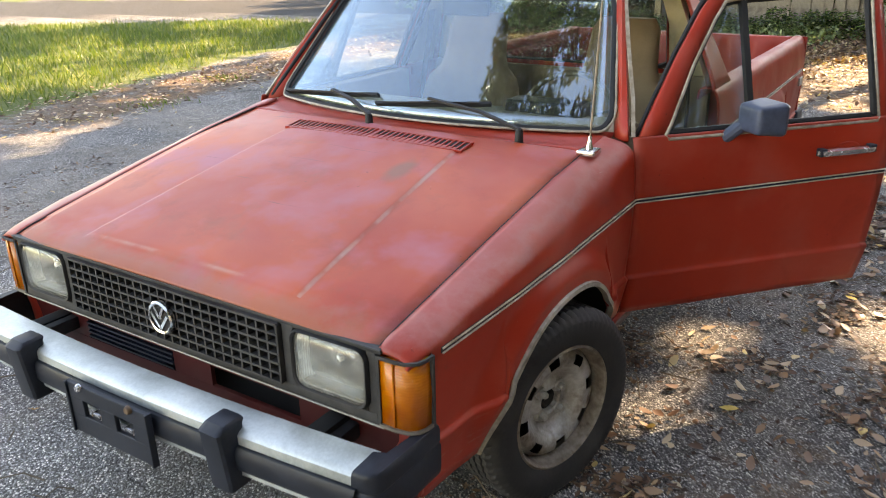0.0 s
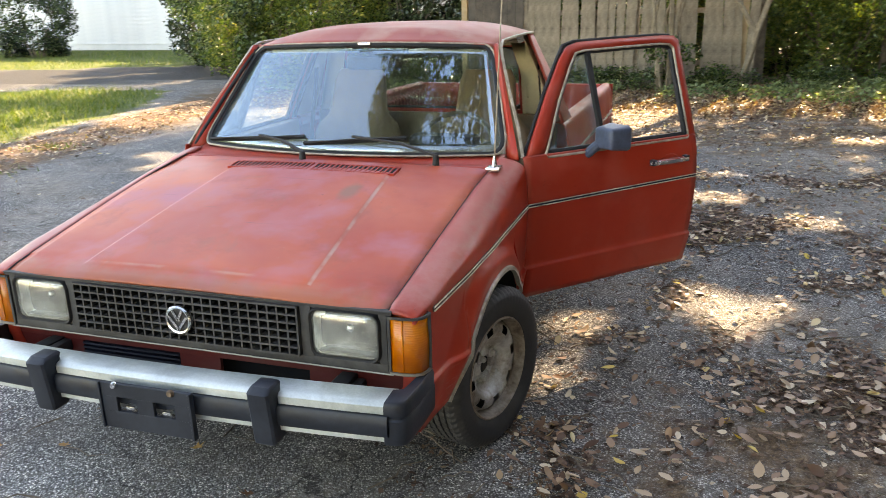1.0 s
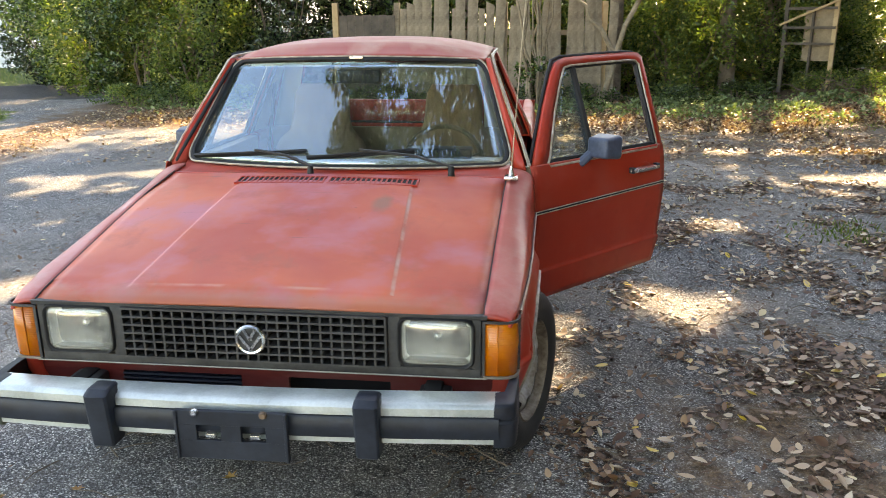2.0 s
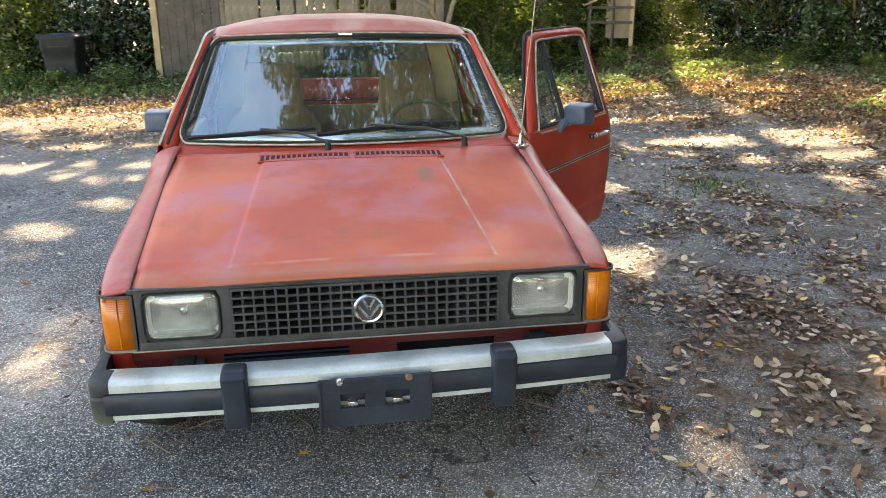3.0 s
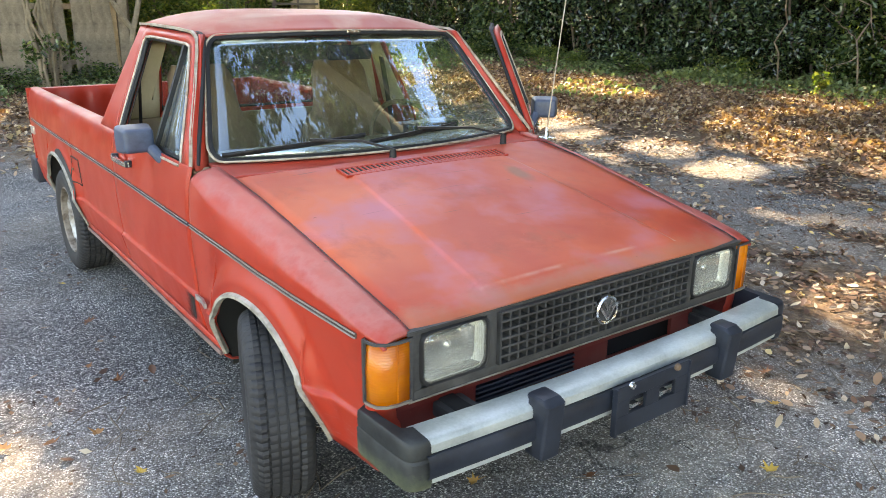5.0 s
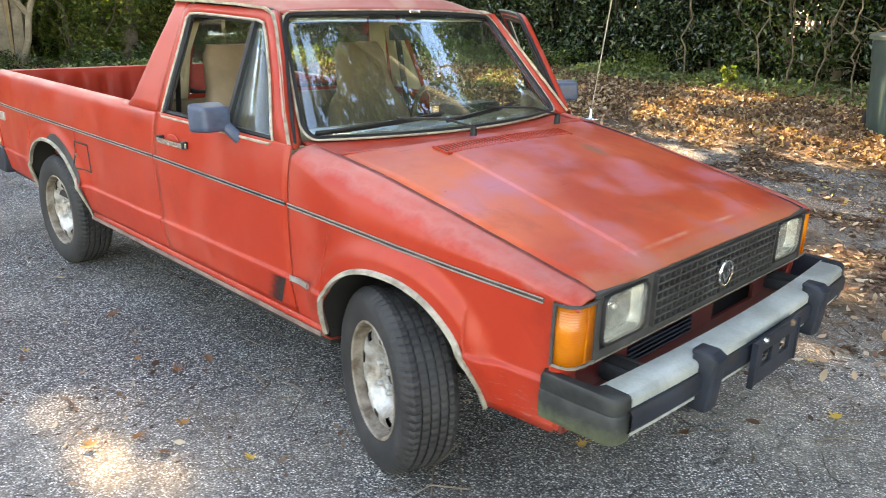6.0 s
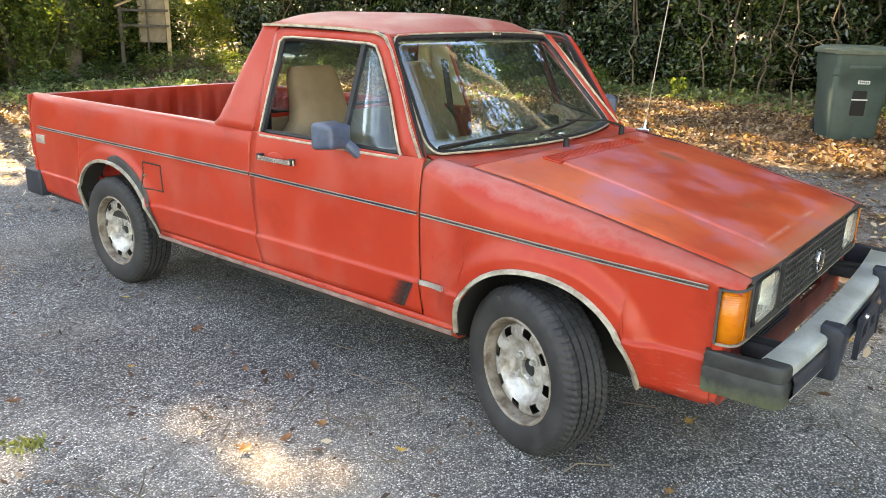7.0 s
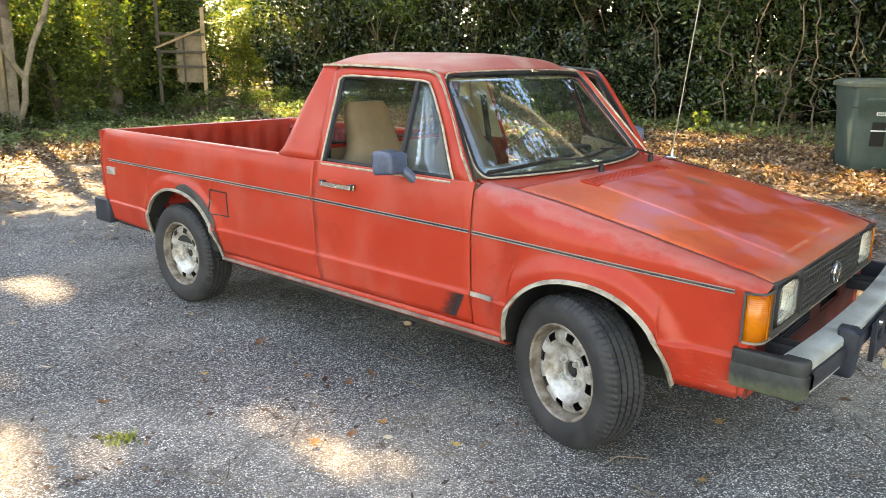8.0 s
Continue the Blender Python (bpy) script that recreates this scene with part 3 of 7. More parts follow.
def rounded_rect(w, h, r, n=5):
    pts = []
    for cx, cz, a0 in ((w - r, h - r, 0), (-w + r, h - r, 90), (-w + r, -h + r, 180), (w - r, -h + r, 270)):
        for i in range(n):
            a = radians(a0 + 90 * i / (n - 1))
            pts.append((cx + r * math.cos(a), cz + r * math.sin(a)))
    return pts


def headlamp(truck, s):
    cx, cz = s * 0.529, 0.666
    lamp = empty("headlamp")
    lamp.parent, lamp.location = truck, (cx, -0.690, cz)
    rows = []
    for f, y in ((0.975, -0.004), (1.0, -0.016), (1.05, -0.019), (1.09, -0.013), (1.09, 0.03), (1.0, 0.035)):
        rows.append([(x * f, y, z * f) for x, z in rounded_rect(0.100, 0.068, 0.026)])
    part("lamp_rim", grid(rows, close_v=True), RUBBER, lamp)
    rows = []
    for f, y in ((0.99, -0.006), (0.975, 0.014), (0.93, 0.030), (0.78, 0.044), (0.45, 0.056), (0.15, 0.062), (0.01, 0.063)):
        rows.append([(x * f, y, z * f) for x, z in rounded_rect(0.100, 0.068, 0.026)])
    part("reflector", grid(rows, close_v=True), LAMP_BOWL, lamp, "bright curved lamp reflector")
    rows = []
    for f, y in ((0.01, -0.026), (0.4, -0.0255), (0.75, -0.023), (0.92, -0.019), (1.0, -0.010), (1.0, -0.006), (0.9, -0.012), (0.5, -0.017), (0.01, -0.018)):
        rows.append([(x * f, y, z * f) for x, z in rounded_rect(0.100, 0.068, 0.026)])
    lens = part("lens", grid(rows, close_v=True), LENS, lamp, "ribbed clear glass lens")
    lens.visible_shadow = False
    bm = bmesh.new()
    bmesh.ops.create_uvsphere(bm, u_segments=12, v_segments=8, radius=0.013, matrix=Matrix.Translation((0, 0.03, 0.005)))
    part("bulb", bm, CHROME, lamp)


def indicator(truck, s):
    ind = empty("indicator_lamp")
    ind.parent = truck
    plan = [(0.660, -0.698), (0.70, -0.699), (0.730, -0.694), (0.748, -0.680), (0.755, -0.660), (0.757, -0.640)]
    lo = [(s * x, y, 0.571) for x, y in plan]
    mid = [(s * x * 1.003, y, 0.655) for x, y in plan]
    hi = [(s * x * 0.996, y, 0.730) for x, y in plan]
    bm = grid([lo, mid, hi])
    for z, row in ((0.571, lo), (0.730, hi)):
        f = [bm.verts.new(p) for p in row] + [bm.verts.new((s * 0.66, -0.640, z))]
        bm.faces.new(f)
    thick(part("amber_lens", bm, AMBER, ind, "weathered amber plastic lens"), 0.003)
    for z in (0.568, 0.7325):
        part("lamp_frame", sweep([(s * x * 1.004, y * 1.004, z) for x, y in plan], [(-0.003, -0.0035), (0.003, -0.0035), (0.003, 0.0035), (-0.003, 0.0035)]), DULL_TRIM if z < 0.6 else MASK, ind)
    for (x, y) in (plan[0], plan[-1]):
        part("lamp_frame", sweep([(s * x * 1.003, y, 0.567), (s * x * 1.003, y, 0.735)], [(-0.004, -0.004), (0.004, -0.004), (0.004, 0.004), (-0.004, 0.004)]), MASK, ind)
    part("lens_rib", sweep([(s * 0.7015, -0.7005, 0.573), (s * 0.7015, -0.7005, 0.729)], ring_profile(0.0022, 6)), AMBER, ind)
    bm = bmesh.new()
    box(bm, s * 0.66, s * 0.735, -0.672, -0.645, 0.59, 0.725)
    part("lamp_bowl", bm, MASK, ind)


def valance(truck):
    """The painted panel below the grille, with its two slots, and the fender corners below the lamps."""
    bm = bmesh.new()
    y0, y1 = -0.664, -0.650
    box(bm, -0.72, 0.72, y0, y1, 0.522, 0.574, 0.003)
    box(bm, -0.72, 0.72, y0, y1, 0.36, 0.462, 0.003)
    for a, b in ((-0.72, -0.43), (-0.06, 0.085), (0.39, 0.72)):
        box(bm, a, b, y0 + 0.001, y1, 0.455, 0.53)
    panel = part("front_panel", bm, SHADED_GRIMY_RED, truck, "scuffed red front panel")
    bm = bmesh.new()
    box(bm, -0.69, 0.69, -0.60, -0.59, 0.40, 0.57)
    part("radiator", bm, DARK, truck)
    for i in range(4):
        b = bmesh.new()
        z = lerp(0.470, 0.514, i / 3)
        box(b, -0.43, -0.06, -0.668, -0.640, z - 0.003, z + 0.003, m=None)
        part("louvre", b, BLACK_PLASTIC, panel, smooth=False)
    for s in (1, -1):
        rows = []
        for x, y in ((0.757 - 0.0, -0.632), (0.757, -0.645), (0.748, -0.660), (0.728, -0.667), (0.69, -0.668)):
            rows.append([(s * (x + interp(z, [0.36, 0.5, 0.514, 0.6], [-0.035, -0.014, -0.004, 0.0])), y, z) for z in np.linspace(0.366, 0.578, 14)])
        thick(part("corner_panel", grid(rows), RED, truck, face=(s, -0.5, 0)), 0.01)
        bm = bmesh.new()
        box(bm, s * 0.478, s * 0.572, -0.80, -0.655, 0.478, 0.520, 0.010)
        part("bumper_mount", bm, MASK, truck, "grey bumper shock absorber")


def bumper(truck):
    root = empty("front_bumper")
    root.parent = truck
    root.matrix_local = Matrix.Rotation(radians(-0.5), 4, "Y")

    def bow(x):
        return -0.872 + 0.027 * (x / 0.716) ** 2

    def beam(y_off, prof):
        rows = []
        for x in np.linspace(-0.718, 0.718, 33):
            rows.append([(x, bow(x) + a, z) for a, z in prof])
        return grid(rows, close_v=True)
    part("bumper_beam", beam(0, [(0.078, 0.553), (0.014, 0.551), (0.003, 0.548), (-0.004, 0.540), (-0.004, 0.518), (0.02, 0.514), (0.078, 0.514)]), ALU, root, "scuffed aluminium bumper beam")
    part("rubbing_strip", beam(0, [(0.03, 0.517), (-0.012, 0.516), (-0.018, 0.505), (-0.018, 0.468), (-0.012, 0.456), (0.03, 0.454)]), BLACK_PLASTIC, root, "black rubber rubbing strip")
    part("lower_beam", beam(0, [(0.05, 0.459), (-0.004, 0.459), (-0.004, 0.438), (0.05, 0.434)]), ALU, root)
    for s in (1, -1):
        outer = ((0.704, -0.853), (0.732, -0.851), (0.748, -0.846), (0.758, -0.838), (0.764, -0.826), (0.767, -0.80), (0.769, -0.71), (0.767, -0.618))
        inner = ((0.738, -0.614), (0.738, -0.70), (0.730, -0.765), (0.704, -0.775))
        mid = Vector((0.730, -0.76))
        rows = []
        for z, d in ((0.423, 0.012), (0.428, 0.004), (0.440, 0.001), (0.470, 0.0), (0.499, 0.0), (0.502, 0.003), (0.506, 0.005), (0.509, 0.003), (0.512, 0.002), (0.540, 0.003), (0.549, 0.006), (0.553, 0.012)):
            row = []
            for x, y in outer:
                p = Vector((x, y))
                p += (mid - p).normalized() * d
                row.append((s * p.x, p.y, z))
            rows.append(row + [(s * x, y, z) for x, y in inner])
        bm = grid(rows, close_v=True)
        vs = list(bm.verts)
        bm.faces.new(vs[:12])
        bm.faces.new(vs[-12:])
        bmesh.ops.recalc_face_normals(bm, faces=bm.faces[:])
        part("end_cap", bm, CAP if s < 0 else BLACK_PLASTIC, root, "dark grey plastic end cap with green algae" if s < 0 else "black plastic bumper end cap", angle=38)
        x = s * 0.372
        bm = bmesh.new()
        box(bm, x - 0.034, x + 0.034, -0.918, -0.842, 0.402, 0.578, 0.016, 3)
        for v in bm.verts:
            if v.co.z > 0.57 or v.co.z < 0.42:
                v.co.y = min(v.co.y + 0.014, -0.842)
        part("overrider", bm, BLACK_PLASTIC, root)
        bm = bmesh.new()
        box(bm, s * 0.50, s * 0.55, -0.80, -0.64, 0.47, 0.53, 0.006)
        part("bracket", bm, DARK, root)
    # licence plate carrier: an empty bracket with two slots
    carrier = bmesh.new()
    y0, y1 = -0.912, -0.900
    for x0, x1, z0, z1 in ((-0.147, 0.157, 0.491, 0.534), (-0.147, 0.157, 0.391, 0.446), (-0.147, -0.092, 0.444, 0.493), (-0.025, 0.032, 0.444, 0.493), (0.100, 0.157, 0.444, 0.493)):
        box(carrier, x0, x1, y0, y1, z0, z1, 0.0015, 1)
    for x in (-0.147, 0.157):
        box(carrier, x - 0.004, x + 0.004, y0 - 0.006, y1, 0.391, 0.534, 0.001, 1)
    carrier = part("plate_carrier", carrier, BLACK_PLASTIC, root, "empty black number plate carrier", smooth=False)
    for x in (-0.092, 0.098):
        b = lathe([(0.0, -0.010), (0.008, -0.010), (0.011, -0.004), (0.011, 0.0), (0, 0.0)], 12, "Y")
        o = part("bolt", b, RUST if x > 0 else CHROME, carrier)
        o.location = (x, -0.912, 0.530)
    for x in (-0.058, 0.066):
        b = bmesh.new()
        box(b, x - 0.014, x + 0.014, -0.905, -0.88, 0.448, 0.462, 0.003)
        part("clip", b, CHROME, carrier)


def wheel(truck, name, x, y, s, steer):
    """Tyre with grooved tread and a pressed steel rim with eight slots. The axle runs along x, outer face towards s."""
    root = empty(name)
    root.parent = truck
    root.matrix_local = pose(x, y, 0.295, 0, 0, steer) @ Matrix.Diagonal((1.0, 1.024, 1.024, 1))
    R = 0.288
    n = 210
    prof = [(0.180, 0.072), (0.186, 0.082), (0.205, 0.090), (0.235, 0.095), (0.258, 0.092), (0.272, 0.084), (0.280, 0.076), (0.285, 0.066)]
    full = list(prof)
    for x0, d in ((0.062, 0), (0.046, 0), (0.0455, 1), (0.0395, 1), (0.039, 0), (0.0185, 0), (0.018, 1), (0.011, 1), (0.0105, 0)):
        full.append((R - (0.008 if d else 0.0), x0))
    full += [(r, -w) for r, w in reversed(full)]
    full += [(0.172, -0.06), (0.172, 0.06)]
    bm = bmesh.new()
    rings = []
    for i in range(n):
        a = 2 * math.pi * i / n
        ring = []
        for j, (r, w) in enumerate(full):
            rr = r
            if i % 3 == 0 and 0.270 < r <= 0.2885 and abs(w) > 0.044:
                rr -= 0.005
            if i % 3 == 1 and r > 0.2875 and abs(w) < 0.04:
                rr -= 0.0035
            twist = a + (w * 0.25 if r > 0.28 else 0.0)
            ring.append(bm.verts.new((s * w, rr * math.cos(twist), rr * math.sin(twist))))
        rings.append(ring)
    k = len(full)
    for i in range(n):
        for j in range(k):
            bm.faces.new((rings[i][j], rings[(i + 1) % n][j], rings[(i + 1) % n][(j + 1) % k], rings[i][(j + 1) % k]))
    part("tyre", bm, TYRE, root, "black road tyre with grooved tread", angle=28)
    # rim: lip, barrel, raised ring with slots, dished middle
    lip = [(0.181, 0.074), (0.185, 0.080), (0.179, 0.084), (0.174, 0.079), (0.171, 0.060), (0.168, 0.040), (0.164, 0.028)]
    face = [(0.165, 0.028), (0.161, 0.038), (0.156, 0.047), (0.150, 0.052), (0.140, 0.056), (0.130, 0.058), (0.121, 0.057), (0.110, 0.052), (0.100, 0.040), (0.090, 0.026), (0.080, 0.018), (0.070, 0.016), (0.062, 0.020), (0.054, 0.026), (0.040, 0.028), (0.034, 0.024), (0.030, 0.004)]
    m = 64

    def slot(i, j):
        return i % 8 in (0, 1, 2) and 3 <= j <= 5
    part("rim", lathe([(r, s * w) for r, w in face], m, "X", None, slot), RIM, root, "silver steel rim with rusty lip and slots", angle=40)
    part("rim_lip", lathe([(r, s * w) for r, w in lip], m), RUSTY_LIP, root, "rusty dished outer rim")
    part("brake_drum", lathe([(0.0, s * 0.012), (0.170, s * 0.012), (0.170, s * -0.06)], 32), DARK, root)
    for i in range(4):
        a = radians(45 + 90 * i)
        b = lathe([(0.0, s * 0.046), (0.008, s * 0.046), (0.010, s * 0.042), (0.011, s * 0.030), (0.018, s * 0.028), (0.021, s * 0.016)], 12)
        o = part("wheel_bolt", b, TRIM, root)
        o.location = (0, 0.050 * math.cos(a), 0.050 * math.sin(a))
    part("hub_cap", lathe([(0.0, s * 0.020), (0.018, s * 0.019), (0.026, s * 0.012), (0.032, s * 0.006)], 20), DARK, root)
    return root


def upper_x(z):
    """Half width of the cab's side above the belt."""
    return interp(z, [0.955, 1.0, 1.36, 1.40], [0.772, 0.756, 0.602, 0.578])


def door(truck, s, swing):
    """Door skin and inner card with a window frame; parts lie round the hinge so that it can stand open."""
    hx, hy = s * 0.785, 0.450
    root = empty("door")
    root.parent = truck
    root.matrix_local = pose(hx, hy, 0, 0, 0, swing)
    o = Vector((hx, hy, 0))

    def loc(rows):
        return [[Vector(p) - o for p in r] for r in rows]
    ys = np.linspace(0.449, 1.409, 25)
    zs = [0.372, 0.40, 0.44, 0.48, 0.497, 0.503, 0.5065, 0.511, 0.5155, 0.52, 0.535, 0.58, 0.64, 0.70, 0.76, 0.82, 0.88, 0.92, 0.945, 0.958, 0.966]
    rows = [[(s * half_width(y, z), y + edge_shift(y, z), z) for z in zs] for y in ys]
    skin = part("door_skin", grid(loc(rows)), RED, root, face=(s, 0, 0))
    thick(skin, 0.004)
    inner = bmesh.new()
    b = bmesh.new()
    box(b, s * 0.700, s * 0.762, 0.470, 1.385, 0.40, 0.955, 0.012)
    bmesh.ops.translate(b, vec=-o, verts=b.verts[:])
    join(inner, b)
    part("inner_card", inner, TAN, root)
    # window frame: one closed band round the opening
    outer = [(0.472, 0.962), (0.520, 1.030), (0.640, 1.190), (0.752, 1.325), (0.800, 1.368), (0.86, 1.382), (1.10, 1.388), (1.36, 1.392), (1.430, 1.388), (1.452, 1.37), (1.440, 1.25), (1.425, 1.10), (1.412, 0.962)]
    inn = [(0.560, 0.962), (0.585, 0.995), (0.690, 1.160), (0.790, 1.290), (0.835, 1.338), (0.88, 1.346), (1.10, 1.352), (1.33, 1.356), (1.385, 1.352), (1.405, 1.335), (1.395, 1.25), (1.380, 1.10), (1.368, 0.962)]
    rows = []
    for (yo, zo), (yi, zi) in zip(outer, inn):
        rows.append([Vector((s * (upper_x(zo) + 0.006), yo, zo)) - o, Vector((s * (upper_x(lerp(zo, zi, 0.5)) + 0.008), lerp(yo, yi, 0.5), lerp(zo, zi, 0.5))) - o, Vector((s * (upper_x(zi) + 0.002), yi, zi)) - o])
    thick(part("window_frame", grid(rows), RED, root, face=(s, 0, 0)), 0.030)
    thick(part("inner_frame", grid([[p - Vector((s * 0.034, 0, 0)) for p in r] for r in rows]), DARK_FRAME, root, "dark grey inner window frame", face=(-s, 0, 0)), 0.004)
    edge = [Vector((s * (upper_x(z) - 0.026), y + (0.006 if y < 0.8 else 0), z)) - o for y, z in outer]
    part("door_edge_seal", sweep(edge, ring_profile(0.008, 8), up=(1, 0, 0)), RUBBER, root, "black rubber door edge seal")
    seal = [Vector((s * (upper_x(z) + 0.005), y, z)) - o for y, z in inn]
    part("bright_window_trim", sweep(seal + [Vector((s * (upper_x(0.952) + 0.008), 1.36, 0.952)) - o, Vector((s * (upper_x(0.952) + 0.008), 0.57, 0.952)) - o], ring_profile(0.0056, 6), closed=True), WINDOW_TRIM, root, "thin yellowed bright window trim")
    seal2 = [Vector((s * (upper_x(z) - 0.006), lerp(y, 0.98, 0.022), lerp(z, 1.15, 0.03))) - o for y, z in inn] + [Vector((s * 0.752, 1.352, 0.966)) - o, Vector((s * 0.752, 0.585, 0.966)) - o]
    part("window_seal", sweep(seal2, ring_profile(0.011, 6), closed=True), RUBBER, root)
    part("quarter_light_bar", sweep([Vector((s * (upper_x(0.955) - 0.002), 0.872, 0.955)) - o, Vector((s * (upper_x(1.348) - 0.004), 0.905, 1.348)) - o], [(-0.011, -0.008), (0.011, -0.008), (0.011, 0.008), (-0.011, 0.008)], up=(1, 0, 0)), RUBBER, root)
    # quarter light always shut; the main pane is wound up on the open door only as far as it shows
    rows = []
    for t in np.linspace(0, 1, 12):
        z = lerp(0.955, 1.34, t)
        yf = interp(z, [0.962, 0.995, 1.160, 1.290, 1.338], [0.565, 0.590, 0.695, 0.795, 0.840])
        yb = lerp(0.872, 0.904, t)
        rows.append([Vector((s * (upper_x(z) - 0.008), lerp(yf, yb, u), z)) - o for u in (0, 0.5, 1)])
    q = thick(part("quarter_light", grid(rows), SIDE_GLASS, root, "clear quarter light glass"), 0.004)
    q.visible_shadow = False
    # pull handle in its dished cup
    cup = bmesh.new()
    bmesh.ops.create_uvsphere(cup, u_segments=20, v_segments=10, radius=1.0, matrix=Matrix.LocRotScale(Vector((s * 0.801, 1.235, 0.872)) - o, None, (0.004, 0.052, 0.024)))
    part("handle_cup", cup, RED, root)
    line = [Vector((s * (half_width(y, 0.868) + d), y, 0.868)) - o for y, d in ((1.118, 0.006), (1.13, 0.020), (1.20, 0.024), (1.28, 0.024), (1.325, 0.020), (1.338, 0.004))]
    handle = part("door_handle", sweep(line, [(-0.009, -0.010), (0.006, -0.010), (0.009, -0.004), (0.009, 0.006), (-0.009, 0.010)]), CHROME, root, "worn chrome pull handle with black insert")
    for y in (1.128, 1.326):
        b = bmesh.new()
        box(b, s * 0.795 - hx, s * 0.822 - hx, y - 0.012 - hy, y + 0.012 - hy, 0.855, 0.882, 0.004)
        part("handle_end", b, BLACK_PLASTIC, root)
    moulding(truck, s, 0.455, 1.404, root, off=o)
    # door mirror on its foot
    b = bmesh.new()
    box(b, s * 0.775, s * 0.905, 0.800, 0.905, 0.958, 1.062, 0.022, 4)
    for v in b.verts:
        if v.co.y < 0.83:
            v.co.x = lerp(v.co.x, s * 0.842, 0.16)
            v.co.z = lerp(v.co.z, 1.01, 0.14)
    bmesh.ops.translate(b, vec=-o, verts=b.verts[:])
    part("mirror_housing", b, MIRROR_PLASTIC, root, "sun-bleached blue-grey plastic mirror housing")
    b = bmesh.new()
    box(b, s * 0.788, s * 0.893, 0.903, 0.907, 0.970, 1.051, 0.0015, 1)
    bmesh.ops.translate(b, vec=-o, verts=b.verts[:])
    part("mirror_glass", b, CHROME, root)
    foot = [Vector((s * 0.757, 0.768, 0.930)) - o, Vector((s * 0.778, 0.778, 0.945)) - o, Vector((s * 0.792, 0.800, 0.968)) - o, Vector((s * 0.806, 0.83, 0.99)) - o]
    part("mirror_foot", sweep(foot, ring_profile(0.021, 10), up=(0, 1, 0)), MIRROR_PLASTIC, root)
    if s < 0:
        bm = bmesh.new()
        uv = bm.loops.layers.uv.new("scuff")
        rows = []
        for z in np.linspace(0.386, 0.499, 9):
            v = (z - 0.386) / 0.113
            front = lerp(0.535, 0.472, v)
            rows.append([bm.verts.new(Vector((s * (half_width(front + 0.15 * u, z) + 0.0015), front + 0.15 * u, z)) - o) for u in np.linspace(0, 1, 9)])
        for i in range(8):
            for j in range(8):
                f = bm.faces.new((rows[i][j], rows[i][j + 1], rows[i + 1][j + 1], rows[i + 1][j]))
                for loop, (du, dv) in zip(f.loops, ((j, i), (j + 1, i), (j + 1, i + 1), (j, i + 1))):
                    loop[uv].uv = (du / 8, dv / 8)
        part("black_scuff", bm, BARE, root, "black scuff in the paint")
    return root


